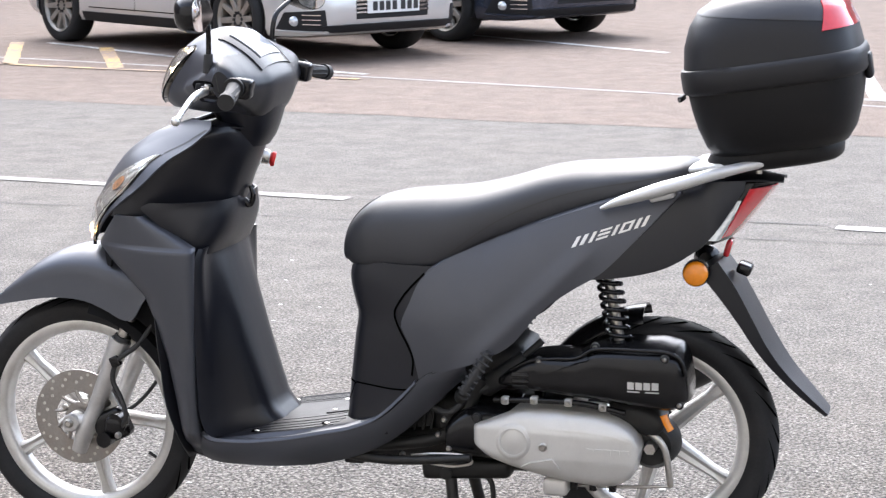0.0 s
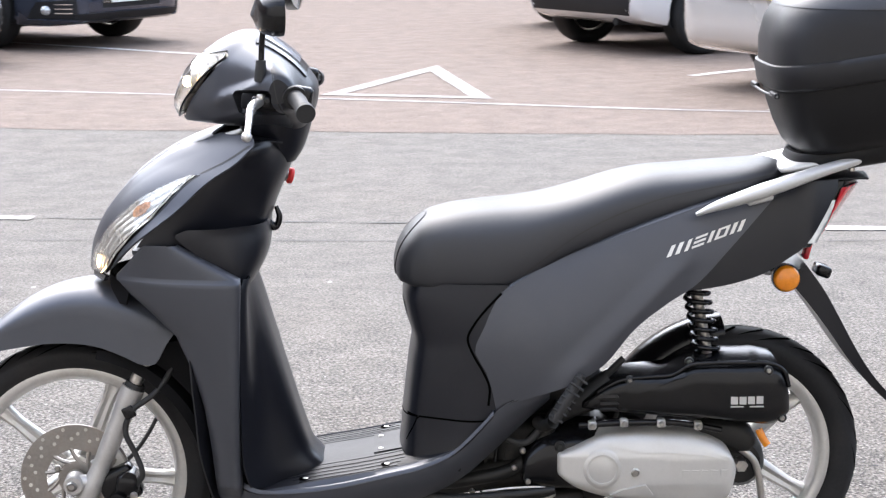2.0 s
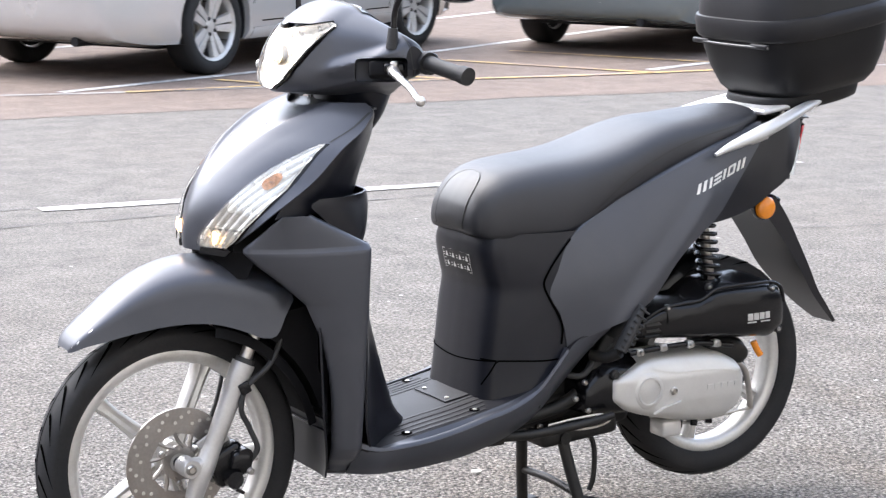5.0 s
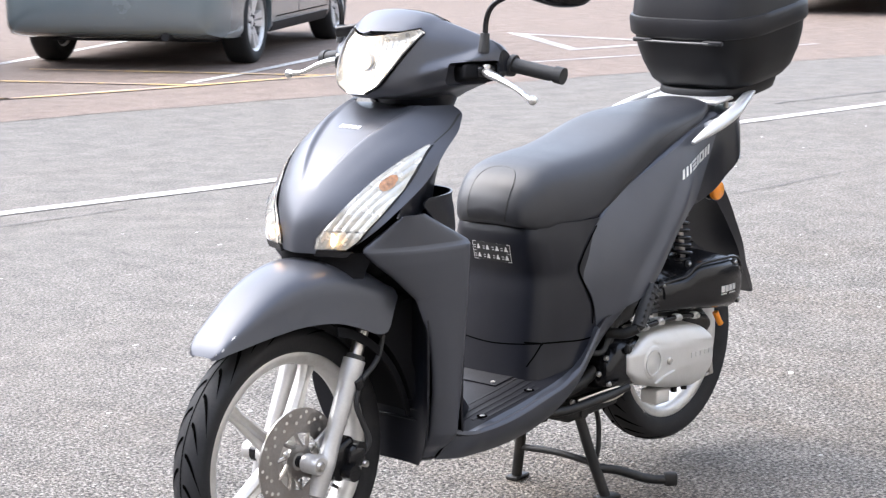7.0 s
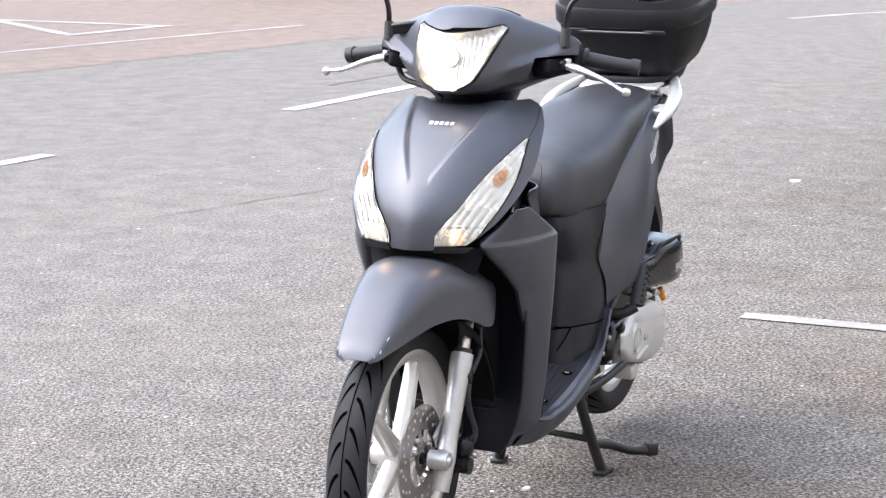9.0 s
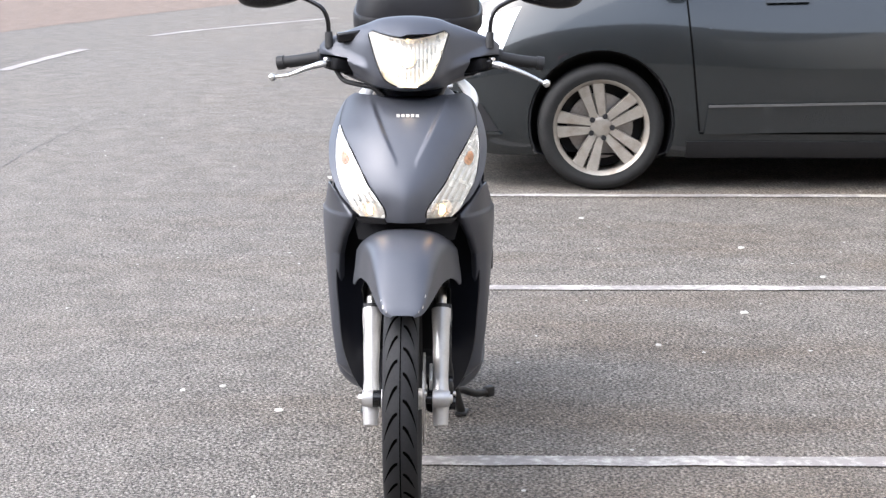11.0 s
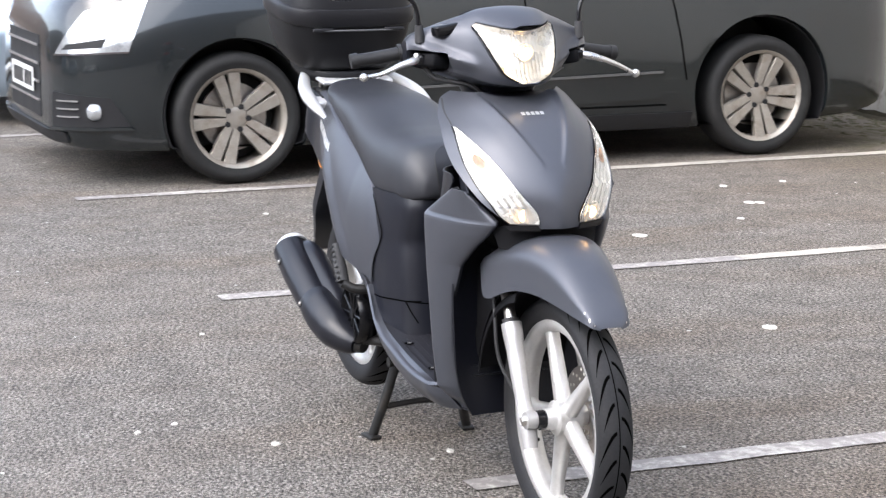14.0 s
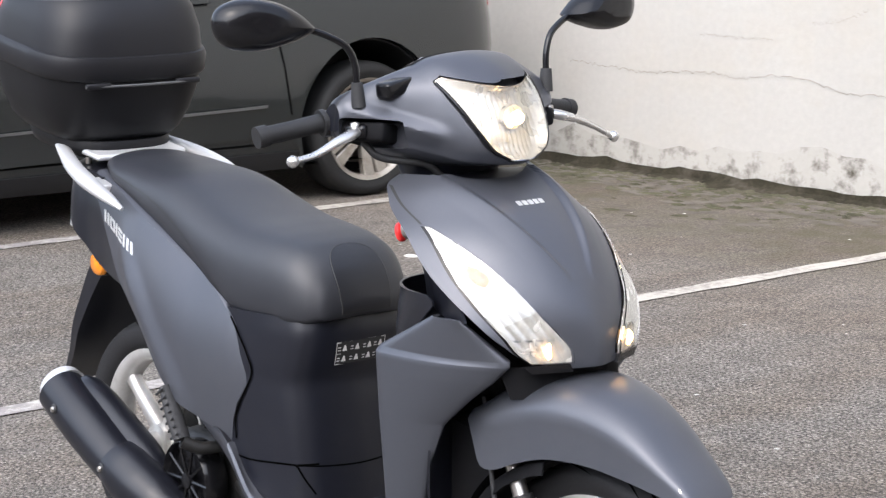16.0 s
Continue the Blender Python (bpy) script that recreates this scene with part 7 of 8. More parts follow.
for side in (-1, 1):
    am = lathe([(0.0, -0.012), (0.020, -0.011), (0.0245, -0.006), (0.0245, 0.004), (0.0, 0.004)], 28)
    am.transform(Matrix.Translation((1.358, side * 0.093, 0.650)) @ (Matrix.Rotation(math.pi, 4, "Z") if side > 0 else Matrix.Identity(4)))
    ref = part("side_reflector", am, AMBER, scooter, "round amber reflector")
    part("reflector_cup", lathe([(0.0, 0.0), (0.027, 0.0), (0.0275, 0.012), (0.015, 0.03), (0.0, 0.03)], 28), GLOSS_BLACK, ref, m=Matrix.Translation((1.358, side * 0.091, 0.650)) @ (Matrix.Rotation(math.pi, 4, "Z") if side > 0 else Matrix.Identity(4)))
# plate holder: a long tapering flap behind the rear wheel
rows = []
for x, z, w, t in spline([(1.380, 0.660, 0.075, 0.024), (1.418, 0.612, 0.078, 0.021), (1.455, 0.556, 0.080, 0.016), (1.493, 0.495, 0.080, 0.012), (1.533, 0.443, 0.066, 0.009), (1.578, 0.397, 0.052, 0.007), (1.618, 0.360, 0.036, 0.004)], 24):
    rows.append([(x + t * 0.8, -w, z + t * 0.5), (x + t * 0.9, 0, z + t * 0.55), (x + t * 0.8, w, z + t * 0.5), (x - t * 0.8, w * 0.98, z - t * 0.5), (x - t * 0.7, 0, z - t * 0.45), (x - t * 0.8, -w * 0.98, z - t * 0.5)])
holder = part("plate_holder", grid_mesh(rows, True, True), BODY_BLACK, scooter, "long black number plate holder")
part("plate_lamp", box((0.03, 0.05, 0.022), pose(1.445, 0, 0.648, 0, 20, 0), 0.006), GLOSS_BLACK, holder)
# hugger over the rear tyre
rows = []
for a in np.linspace(radians(96), radians(176), 18):
    c, s = math.cos(a), math.sin(a)
    rows.append([(1.275 + r_ * c, y, 0.292 + r_ * s) for y, r_ in ((-0.062, 0.245), (-0.055, 0.262), (-0.03, 0.272), (0, 0.275), (0.03, 0.272), (0.055, 0.262), (0.062, 0.245))])
part("rear_hugger", thicken(grid_mesh(rows), 0.003), GLOSS_BLACK, scooter, "black inner mudguard over the rear tyre")

# ---- grab rail and top box ----
for side in (-1, 1):
    rl = part("grab_rail", tube([(1.176, side * 0.148, 0.783), (1.205, side * 0.152, 0.796), (1.26, side * 0.156, 0.815), (1.34, side * 0.150, 0.840), (1.42, side * 0.126, 0.862), (1.53, side * 0.085, 0.885)], [0.005, 0.014, 0.019, 0.017, 0.014, 0.010], 18, 40, flat=0.75), RAIL_SILVER, scooter, "silver painted grab rail")
    part("rail_bracket", box((0.05, 0.05, 0.02), pose(1.295, side * 0.122, 0.812, 0, -14, 0), 0.005), RAIL_SILVER, rl)
    for x, z in ((1.405, 0.846), (1.478, 0.858)):
        part("rail_post", tube([(x, side * 0.085, z - 0.005), (x, side * 0.085, z + 0.03)], 0.006, 10), STEEL, rl)
part("rear_rack", box((0.16, 0.20, 0.012), pose(1.42, 0, 0.868, 0, -8, 0), 0.005), RAIL_SILVER, scooter, "silver rear rack under the top box")
part("rack_bridge", box((0.028, 0.12, 0.014), pose(1.372, 0, 0.856, 0, -20, 0), 0.006, seg=3), STEEL, scooter)

top_box = thing("top_box", "black plastic motorcycle top box on the rear rack", "top box", pose(1.528, -0.008, 0.888, 0, -8.7, 0))
def box_ring(z, x0, x1, w, power=3.6, n=56):
    ring = []
    x0, x1, w = x0 * 0.965, x1 * 0.885, w * 0.925
    for a in np.linspace(0, 2 * math.pi, n, endpoint=False):
        c, s = math.cos(a), math.sin(a)
        ring.append(((x0 + x1) / 2 + (x1 - x0) / 2 * math.copysign(abs(c) ** (2 / power), c), w * math.copysign(abs(s) ** (2 / power), s), z))
    return ring
low_rows = [box_ring(z, x0, x1, w) for z, x0, x1, w in ((0.012, -0.125, 0.120, 0.120), (0.016, -0.145, 0.138, 0.138), (0.035, -0.160, 0.155, 0.158), (0.075, -0.172, 0.172, 0.178), (0.115, -0.179, 0.183, 0.190), (0.146, -0.182, 0.188, 0.194))]
part("lower_shell", grid_mesh(low_rows, True, True), BOX_BLACK, top_box, "black lower shell")
band_rows = [box_ring(z, x0, x1, w) for z, x0, x1, w in ((0.143, -0.180, 0.186, 0.192), (0.146, -0.187, 0.195, 0.200), (0.152, -0.191, 0.199, 0.204), (0.182, -0.192, 0.200, 0.205), (0.192, -0.189, 0.196, 0.201), (0.195, -0.180, 0.188, 0.192))]
part("rim_band", grid_mesh(band_rows, True, True), BOX_GREY, top_box, "dark grey raised rim")
lid_rows = [box_ring(z, x0, x1, w, p) for z, x0, x1, w, p in ((0.192, -0.184, 0.192, 0.196, 3.6), (0.235, -0.178, 0.185, 0.190, 3.5), (0.275, -0.163, 0.168, 0.178, 3.3), (0.303, -0.140, 0.142, 0.158, 3.1), (0.318, -0.110, 0.110, 0.128, 2.9), (0.324, -0.06, 0.06, 0.075, 2.6), (0.325, -0.02, 0.02, 0.025, 2.2))]
bm = grid_mesh(lid_rows, True, True)
lid_tree = tree_of(bm)
# copy of the lid above a slanted plane, slightly larger and paler grey
upper_lid = bm.copy()
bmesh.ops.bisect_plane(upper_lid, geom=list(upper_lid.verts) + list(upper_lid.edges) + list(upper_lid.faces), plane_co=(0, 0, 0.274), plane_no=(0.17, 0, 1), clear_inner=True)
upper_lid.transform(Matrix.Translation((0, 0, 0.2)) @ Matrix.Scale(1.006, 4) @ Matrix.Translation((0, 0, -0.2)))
lid = part("lid", bm, BOX_GREY, top_box, "dark grey domed lid")
part("lid_top_skin", upper_lid, LID_TOP, lid, "upper part of the lid in a paler grey")
part("lid_reflector", wrap(lid_tree, 0.0, [(-57, 0.236), (57, 0.236), (49, 0.292), (-49, 0.292)], 0.0035, 44, 8, 0.003), RED_LENS, lid, "red reflector round the rear of the lid")
part("hinge_rod", tube([(-0.184, -0.128, 0.139), (-0.189, 0.0, 0.139), (-0.184, 0.128, 0.139)], 0.0026, 10, 16), TRIM_AND_HIGHLIGHT_GREY, top_box)
for y in (-0.10, 0.10):
    part("hinge_cover", box((0.010, 0.055, 0.011), Matrix.Translation((-0.183, y, 0.140)), 0.003), BOX_GREY, top_box)
part("latch", box((0.016, 0.06, 0.05), Matrix.Translation((0.174, 0, 0.15)), 0.006), BOX_GREY, top_box)
base_rows = [box_ring(z, x0, x1, w, 3.0) for z, x0, x1, w in ((-0.020, -0.150, 0.110, 0.105), (-0.014, -0.162, 0.120, 0.122), (0.006, -0.166, 0.124, 0.132), (0.018, -0.158, 0.118, 0.130))]
part("mounting_plate", grid_mesh(base_rows, True, True), BOX_BLACK, top_box, "black mounting plate")

# ---- engine and drive ----
blk = box((0.30, 0.17, 0.15), pose(0.95, 0.01, 0.30, 0, 0, 0), 0.03, seg=3)
engine = part("engine", blk, ENGINE_BLACK, scooter, "grimy dark engine block")
part("engine_head", box((0.12, 0.13, 0.11), pose(0.79, 0.0, 0.285, 0, 8, 0), 0.02), ENGINE_BLACK, engine)
part("engine_mount", box((0.16, 0.19, 0.10), pose(0.935, 0.0, 0.435), 0.03), ENGINE_BLACK, engine)
part("sump", box((0.24, 0.17, 0.06), pose(0.775, 0.0, 0.262, 0, -8, 0), 0.02), ENGINE_BLACK, engine)
part("crank_case", box((0.16, 0.13, 0.07), pose(0.96, 0.0, 0.240), 0.025), ENGINE_BLACK, engine)
for k in range(6):
    part("cooling_fin", box((0.006, 0.15, 0.12), pose(0.735 + 0.018 * k, 0, 0.29, 0, 8, 0), 0.002), ENGINE_BLACK, engine)
CVT_TOP = [(0.918, 0.334), (0.940, 0.343), (0.975, 0.358), (1.011, 0.371), (1.06, 0.374), (1.123, 0.373), (1.190, 0.367), (1.222, 0.355), (1.247, 0.332), (1.260, 0.302)]
CVT_BOT = [(0.918, 0.290), (0.950, 0.264), (0.985, 0.248), (1.02, 0.237), (1.07, 0.224), (1.139, 0.213), (1.195, 0.211), (1.230, 0.224), (1.250, 0.250), (1.260, 0.290)]
bm = side_solid(CVT_TOP, CVT_BOT, -0.075, -0.170, 44, 22, 7.0)
for v in bm.verts:
    if v.co.y < -0.12:
        keel = 0.303 - 0.02 * (v.co.x - 1.0)
        v.co.y += 0.42 * max(0.0, v.co.z - keel - 0.024) + 0.16 * max(0.0, keel - 0.030 - v.co.z)
cvt_tree = tree_of(bm)
cvt = part("transmission_cover", bm, CASE_SILVER, scooter, "cast silver transmission cover")
ring = lathe([(0.026, -0.003), (0.030, -0.003), (0.030, 0.004), (0.026, 0.004), (0.026, -0.003)], 40)
ring.transform(Matrix.Translation((1.004, -0.1715, 0.302)))
part("cover_ring", ring, CASE_SILVER, cvt)
boss = lathe([(0.0, -0.0015), (0.034, -0.0015), (0.039, 0.003), (0.0, 0.003)], 40)
part("cover_boss", boss, CASE_SILVER, cvt, m=Matrix.Translation((1.004, -0.1705, 0.302)))
screw(cvt, (1.066, -0.172, 0.296), (0, -1, 0), 0.0085, STEEL, "cover_bolt")
part("cover_ridge", ribbon(cvt_tree, [(1.02, 0.348), (1.07, 0.337), (1.14, 0.334), (1.21, 0.328), (1.243, 0.318)], 0.006, "y", -2.0, 0.0025, 30), CASE_SILVER, cvt)
part("cover_ridge", ribbon(cvt_tree, [(1.05, 0.262), (1.10, 0.266), (1.17, 0.268), (1.235, 0.266)], 0.005, "y", -2.0, 0.002, 30), CASE_SILVER, cvt)
part("rear_case", side_solid([(1.19, 0.396), (1.25, 0.394), (1.285, 0.380), (1.303, 0.352)], [(1.19, 0.330), (1.25, 0.312), (1.285, 0.306), (1.303, 0.330)], -0.05, -0.128, 14, 8, 3.0), ENGINE_BLACK, cvt, "black rear end of the drive case")
part("cover_step", patch(cvt_tree, [(1.02, 0.252), (1.10, 0.252), (1.085, 0.272), (1.04, 0.262)], "y", -2.0, 0.006, 8, 4, 0.008), CASE_SILVER, cvt)
bars(cvt_tree, "y", -2.0, [[(1.155 + 0.018 * k, 0.288), (1.168 + 0.018 * k, 0.287), (1.168 + 0.018 * k, 0.298), (1.155 + 0.018 * k, 0.299)] for k in range(5)], cvt, CASE_SILVER, "cast_bar", 0.0016, 0.002)
joined_top = tube([(0.96, -0.155, 0.384), (1.05, -0.155, 0.388), (1.15, -0.155, 0.386), (1.23, -0.155, 0.372)], 0.006, 10)
part("cover_flange", joined_top, GLOSS_BLACK, cvt)
for x, z in ((0.985, 0.385), (1.045, 0.389), (1.115, 0.388), (1.185, 0.382)):
    bt = box((0.016, 0.02, 0.016), pose(x, -0.155, z, 0, 0, 0), 0.004)
    b_ = part("flange_lug", bt, CASE_SILVER, cvt)
    screw(b_, (x, -0.166, z), (0, -1, 0), 0.0055, STEEL)
part("front_case", side_solid([(0.855, 0.330), (0.89, 0.365), (0.95, 0.378), (1.005, 0.376)], [(0.855, 0.262), (0.90, 0.246), (0.95, 0.240), (1.005, 0.238)], -0.06, -0.157, 18, 8, 3.0), GLOSS_BLACK, scooter, "black front cover of the drive case")
screw(scooter, (0.925, -0.158, 0.345), (0, -1, 0), 0.010, INK, "rubber_plug", 0.005)
part("case_foot", box((0.05, 0.05, 0.035), pose(1.085, -0.12, 0.205), 0.006), CASE_SILVER, cvt)
for dx in (0.0, 0.04, 0.08):
    part("drain_bolt", tube([(1.12 + dx, -0.12, 0.215), (1.12 + dx, -0.12, 0.198)], 0.008, 8), GLOSS_BLACK, cvt)
part("stand_bracket", box((0.19, 0.15, 0.042), pose(0.885, -0.02, 0.214, 0, -4, 0), 0.012), ENGINE_BLACK, scooter, "grimy stand bracket under the engine")
# air box
AIR_TOP = [(0.965, 0.428), (0.995, 0.453), (1.038, 0.476), (1.09, 0.484), (1.133, 0.489), (1.165, 0.508), (1.20, 0.513), (1.26, 0.514), (1.318, 0.510), (1.342, 0.496), (1.352, 0.465), (1.357, 0.430)]
AIR_BOT = [(0.965, 0.412), (1.02, 0.404), (1.10, 0.397), (1.20, 0.388), (1.28, 0.381), (1.33, 0.380), (1.357, 0.400)]
bm = side_solid(AIR_TOP, AIR_BOT, -0.060, [(0.965, -0.155), (1.05, -0.165), (1.15, -0.180), (1.25, -0.193), (1.357, -0.182)], 34, 16, 4.2)
air_tree = tree_of(bm)
airbox = part("air_filter_box", bm, GLOSS_BLACK, scooter, "black air filter box with a small silver badge")
part("air_lip", tube([(x, curve_at([(0.965, -0.148), (1.05, -0.158), (1.15, -0.172), (1.25, -0.182), (1.357, -0.172)], x), z - 0.006) for x, z in spline(AIR_TOP[1:-1], 30)], 0.0042, 8, 60), GLOSS_BLACK, airbox)
for k in range(3):
    part("air_rib", patch(air_tree, [(1.00, 0.412 + 0.013 * k), (1.035, 0.414 + 0.013 * k), (1.03, 0.419 + 0.013 * k), (1.00, 0.417 + 0.013 * k)], "y", -2.0, 0.003, 5, 2, 0.004), INK, airbox)
part("air_step", patch(air_tree, [(1.05, 0.440), (1.16, 0.482), (1.155, 0.492), (1.05, 0.466)], "y", -2.0, 0.004, 10, 4, 0.006), GLOSS_BLACK, airbox)
for x, z in ((1.311, 0.492), (1.168, 0.502), (1.340, 0.400), (1.055, 0.470)):
    p = cast(air_tree, (x, -2.0, z), (0, 1, 0), 0.001)
    if p is not None:
        screw(airbox, p, (0, -1, 0), 0.009, INK, "screw_well")
        screw(airbox, p + Vector((0, -0.002, 0)), (0, -1, 0), 0.005, STEEL)
bars(air_tree, "y", -2.0, [[(1.240 + 0.016 * k, 0.4315), (1.253 + 0.016 * k, 0.431), (1.253 + 0.016 * k, 0.4455), (1.240 + 0.016 * k, 0.446)] for k in range(4)] + [[(1.240, 0.4255), (1.302, 0.4245), (1.302, 0.4272), (1.240, 0.4282)]], airbox, BADGE, "badge_bar", 0.0015, 0.001)
# shock absorber
shock = part("shock_absorber", tube([(1.178, -0.100, 0.670), (1.212, -0.100, 0.485)], 0.011, 14), STEEL, scooter, "rear shock absorber with a black coil spring")
coil = []
for k in range(9 * 12 + 1):
    t = k / (9 * 12)
    a = 2 * math.pi * 9 * t
    c = Vector((1.180, -0.100, 0.660)).lerp(Vector((1.210, -0.100, 0.500)), t)
    coil.append((c.x + 0.0235 * math.cos(a), c.y + 0.0235 * math.sin(a), c.z))
part("coil_spring", tube(coil, 0.0046, 8, len(coil)), GLOSS_BLACK, shock)
part("spring_seat", tube([(1.2095, -0.100, 0.502), (1.212, -0.100, 0.488)], 0.026, 18), GLOSS_BLACK, shock)
part("upper_sleeve", tube([(1.176, -0.100, 0.682), (1.181, -0.100, 0.652)], 0.028, 18), GLOSS_BLACK, shock)
# hub carrier and brake arm behind the drive case
part("hub_carrier", lathe([(0.0, -0.10), (0.040, -0.10), (0.050, -0.085), (0.055, -0.045), (0.0, -0.045)], 28), ENGINE_BLACK, scooter, m=Matrix.Translation((1.275, 0, 0.292)))
part("brake_arm", tube([(1.265, -0.115, 0.33), (1.30, -0.115, 0.30), (1.318, -0.115, 0.215)], 0.007, 10), STEEL, scooter)
part("brake_rod", tube([(1.32, -0.115, 0.215), (1.20, -0.11, 0.205), (1.10, -0.10, 0.20)], 0.0035, 8), STEEL, scooter)
part("breather_tube", tube([(1.304, -0.135, 0.368), (1.311, -0.138, 0.352), (1.320, -0.140, 0.338)], 0.0075, 12), AMBER, scooter, "short orange breather tube")
part("rear_axle_nut", lathe([(0.0, -0.125), (0.012, -0.125), (0.014, -0.118), (0.014, -0.10), (0.0, -0.10)], 6), STEEL, scooter, m=Matrix.Translation((1.275, 0, 0.292)))
part("carburettor_hose", tube([(0.93, -0.09, 0.395), (0.97, -0.12, 0.425), (1.02, -0.11, 0.46)], 0.022, 14), BLACK_RUBBER, scooter)
part("wiring_loom", tube([(0.80, -0.11, 0.36), (0.86, -0.13, 0.345), (0.90, -0.125, 0.38), (0.95, -0.12, 0.41), (1.05, -0.10, 0.50)], 0.007, 8, 40), BLACK_RUBBER, scooter)
part("cable_loop", tube([(0.78, -0.13, 0.25), (0.84, -0.15, 0.262), (0.90, -0.155, 0.262), (0.915, -0.155, 0.25), (0.88, -0.15, 0.238), (0.80, -0.14, 0.24)], 0.003, 6, 40), STEEL, scooter)
part("rubber_grommet", tube([(0.94, -0.05, 0.50), (0.945, -0.06, 0.455)], [0.014, 0.011], 12), FORK_SILVER, scooter)
for p in ((0.855, -0.15, 0.335), (0.865, -0.15, 0.275), (0.84, -0.14, 0.30), (0.70, -0.13, 0.240), (0.76, -0.13, 0.250)):
    screw(engine, p, (0, -1, 0), 0.006, STEEL)

# right side: fan cover, silencer and its shield
fan = lathe([(0.0, 0.10), (0.060, 0.10), (0.074, 0.115), (0.078, 0.150), (0.072, 0.158), (0.066, 0.150), (0.062, 0.138), (0.0, 0.138)], 36)
fan_cover = part("fan_cover", fan, GLOSS_BLACK, scooter, "round black fan cover with spokes", m=Matrix.Translation((0.965, 0, 0.308)))
for k in range(10):
    a = 2 * math.pi * k / 10
    part("fan_bar", tube([(0.012 * math.cos(a), 0.150, 0.012 * math.sin(a)), (0.068 * math.cos(a), 0.152, 0.068 * math.sin(a))], 0.0035, 6), GLOSS_BLACK, fan_cover)
part("fan_hub", lathe([(0.0, 0.158), (0.014, 0.156), (0.016, 0.145), (0.0, 0.145)], 20), GLOSS_BLACK, fan_cover)
M0, M1 = Vector((1.045, 0.175, 0.255)), Vector((1.372, 0.185, 0.420))
def along(t, dy=0.0, dz=0.0):
    p = M0.lerp(M1, t)
    return (p.x, p.y + dy, p.z + dz)
sil = tube([along(-0.30, -0.045, 0.020), along(-0.24, -0.035, 0.016), along(-0.10, -0.015, 0.006), along(0.08), along(0.35), along(0.75), along(0.95), along(1.0)], [0.018, 0.032, 0.039, 0.042, 0.044, 0.046, 0.045, 0.038], 28, 40)
silencer = part("silencer", sil, ENGINE_BLACK, scooter, "black exhaust silencer with a pale end cap")
part("heat_shield", tube([along(-0.08, 0.000, 0.003), along(0.30, 0.012, 0.004), along(0.70, 0.012, 0.004), along(0.93, 0.010, 0.003)], [0.041, 0.046, 0.049, 0.046], 28, 24), BODY_BLACK, silencer)
part("front_shield", tube([along(-0.27, -0.030, 0.020), along(-0.22, -0.022, 0.016), along(-0.08, -0.004, 0.010), along(0.10, 0.006, 0.008), along(0.24, 0.010, 0.008), along(0.30, 0.011, 0.008)], [0.024, 0.037, 0.050, 0.0535, 0.0525, 0.047], 28, 30), BODY_BLACK, silencer, "flared black cover over the front of the silencer")
part("inner_chamber", tube([along(0.05, -0.026, 0.026), along(0.14, -0.028, 0.028), along(0.80, -0.028, 0.024), along(0.86, -0.026, 0.022)], [0.024, 0.036, 0.036, 0.024], 22, 26), BODY_BLACK, silencer)
part("end_cap", tube([along(0.945), along(1.01), along(1.025)], [0.0470, 0.0435, 0.030], 26, 10), RAIL_SILVER, silencer)
for t in (0.26, 0.76):
    p = Vector(along(t, 0.0575, 0.012))
    screw(silencer, p, (0.0, 1, 0.12), 0.010, INK, "shield_bolt_well", 0.004)
    screw(silencer, p + Vector((0, 0.003, 0)), (0.0, 1, 0.12), 0.0055, STEEL, "shield_bolt")
part("exhaust_pipe", tube([(0.79, 0.05, 0.262), (0.85, 0.08, 0.252), (0.93, 0.120, 0.246), (0.99, 0.145, 0.240)], 0.013, 14, 30), ENGINE_BLACK, scooter)
part("silencer_bracket", tube([(1.18, 0.12, 0.33), (1.28, 0.13, 0.30)], 0.008, 10), ENGINE_BLACK, scooter)
part("swing_arm", tube([(1.02, 0.10, 0.30), (1.16, 0.115, 0.30), (1.275, 0.10, 0.292)], [0.022, 0.018, 0.02], 12), ENGINE_BLACK, scooter)

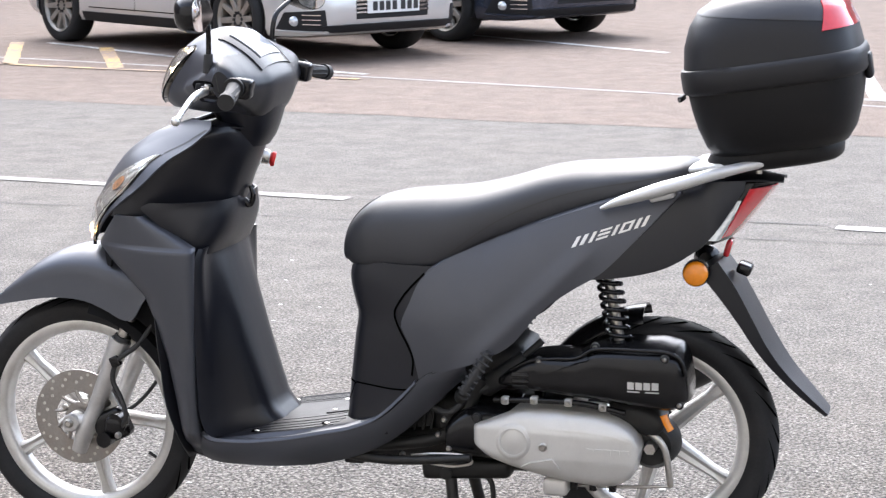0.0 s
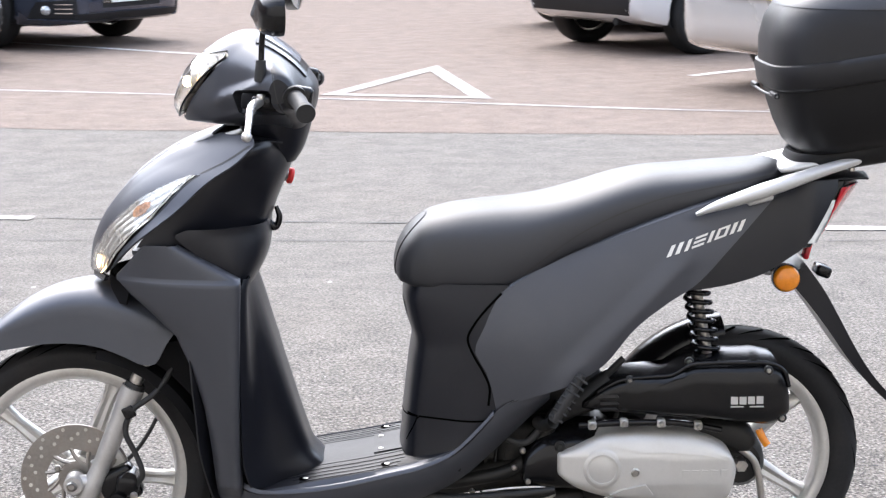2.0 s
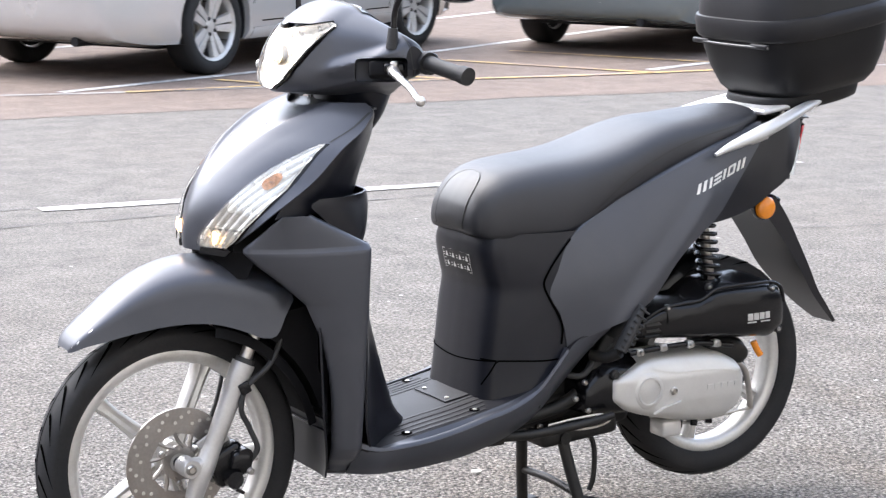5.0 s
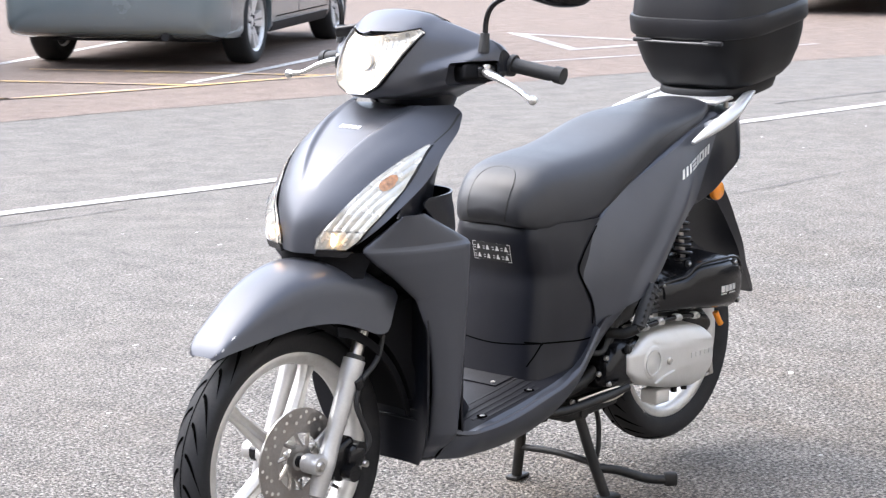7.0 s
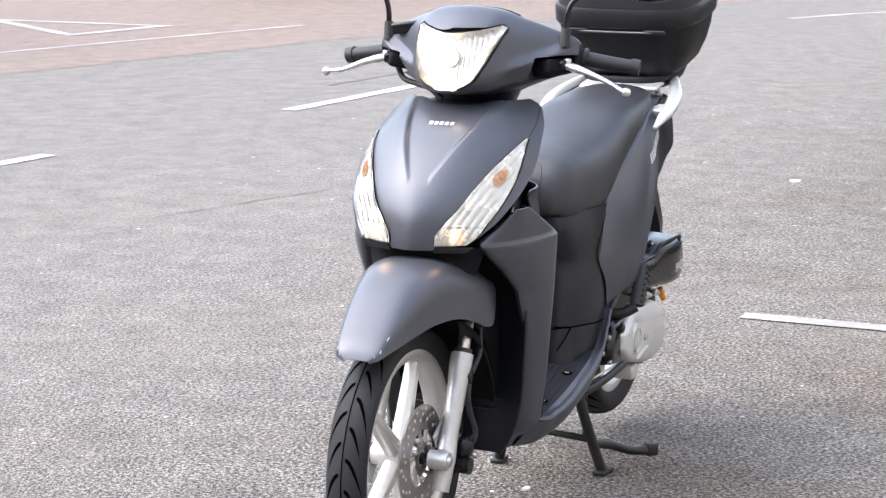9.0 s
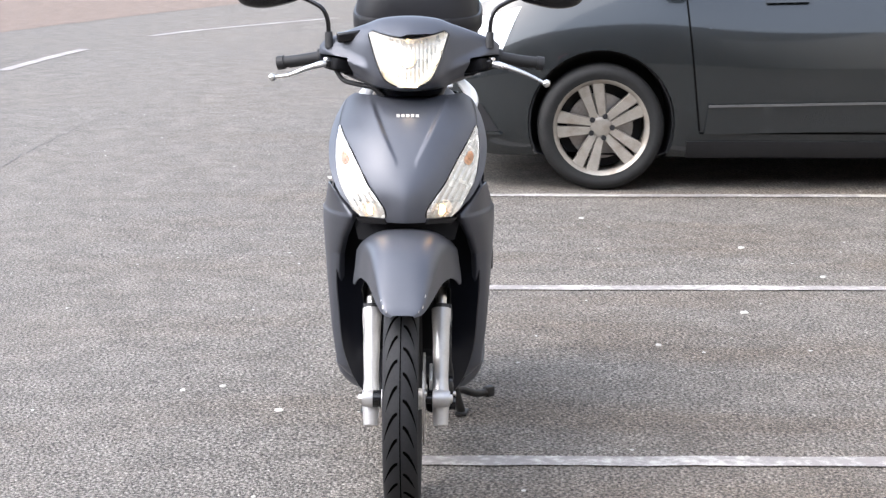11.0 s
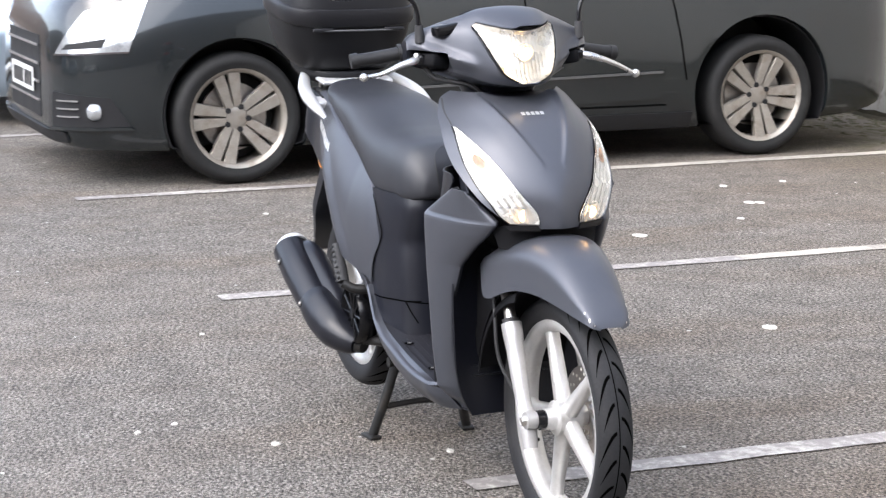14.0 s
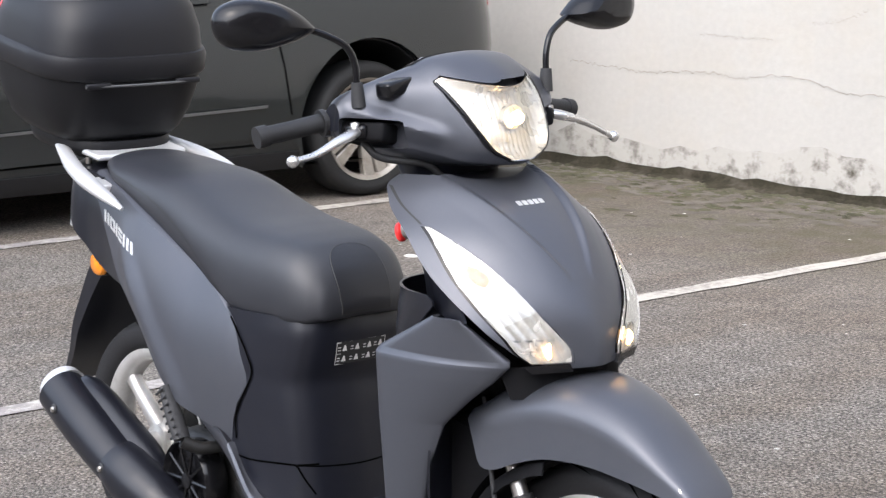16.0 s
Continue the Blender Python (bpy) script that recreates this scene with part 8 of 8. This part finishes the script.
# footrests, stands
for side in (-1, 1):
    y = side * 0.196
    peg = part("passenger_footrest", tube([(0.908, y, 0.405), (0.930, y, 0.440), (0.962, y, 0.492)], [0.0165, 0.0175, 0.012], 14, 14, flat=0.7), BLACK_RUBBER, scooter, "folded black rubber passenger footrest")
    for k in range(7):
        c = Vector((0.912, y, 0.412)).lerp(Vector((0.958, y, 0.485)), k / 6)
        part("footrest_rib", tube([(c.x - 0.012, y + side * 0.013, c.z + 0.008), (c.x + 0.012, y + side * 0.013, c.z - 0.008)], 0.0026, 6), BLACK_RUBBER, peg)
    part("footrest_bracket", tube([(0.885, side * 0.13, 0.385), (0.895, side * 0.17, 0.388), (0.908, y, 0.402)], 0.012, 12), ENGINE_BLACK, peg)
stand = part("centre_stand", tube([(0.845, -0.10, 0.205), (0.845, 0.10, 0.205)], 0.013, 14), ENGINE_BLACK, scooter, "black steel centre stand, folded down")
for side in (-1, 1):
    part("stand_leg", tube([(0.848, side * 0.075, 0.21), (0.865, side * 0.100, 0.11), (0.886, side * 0.128, 0.010)], 0.0125, 14, 16), ENGINE_BLACK, stand)
    part("stand_foot", box((0.058, 0.032, 0.010), pose(0.892, side * 0.130, 0.006, 0, 0, side * 8), 0.003), ENGINE_BLACK, stand)
part("stand_brace", tube([(0.870, -0.108, 0.085), (0.868, 0.0, 0.092), (0.870, 0.108, 0.085)], 0.008, 12), ENGINE_BLACK, stand)
part("stand_lever", tube([(0.868, -0.110, 0.075), (0.93, -0.130, 0.060), (0.99, -0.170, 0.035), (1.028, -0.203, 0.030)], 0.0105, 12, 24), ENGINE_BLACK, stand)
part("lever_tip", box((0.030, 0.022, 0.030), pose(1.030, -0.205, 0.032, 0, 0, -40), 0.004), ENGINE_BLACK, stand)
part("return_spring", tube([(0.86, -0.06, 0.20), (0.93, -0.065, 0.19), (0.935, -0.07, 0.10), (0.925, -0.07, 0.075)], 0.006, 8, 24), ENGINE_BLACK, stand)
part("side_stand", tube([(0.645, -0.125, 0.243), (0.72, -0.140, 0.240), (0.83, -0.158, 0.250), (0.915, -0.166, 0.262)], [0.012, 0.0105, 0.0095, 0.008], 12, 24), ENGINE_BLACK, scooter, "black side stand folded up")
part("stand_pivot", box((0.045, 0.05, 0.035), pose(0.655, -0.105, 0.240), 0.006), ENGINE_BLACK, scooter)
part("frame_tube", tube([(0.60, -0.09, 0.255), (0.75, -0.10, 0.265), (0.86, -0.11, 0.30), (0.93, -0.12, 0.42)], 0.014, 12), ENGINE_BLACK, scooter)
part("frame_tube", tube([(0.60, 0.09, 0.255), (0.75, 0.10, 0.265), (0.83, 0.10, 0.29), (0.88, 0.09, 0.31)], 0.014, 12), ENGINE_BLACK, scooter)
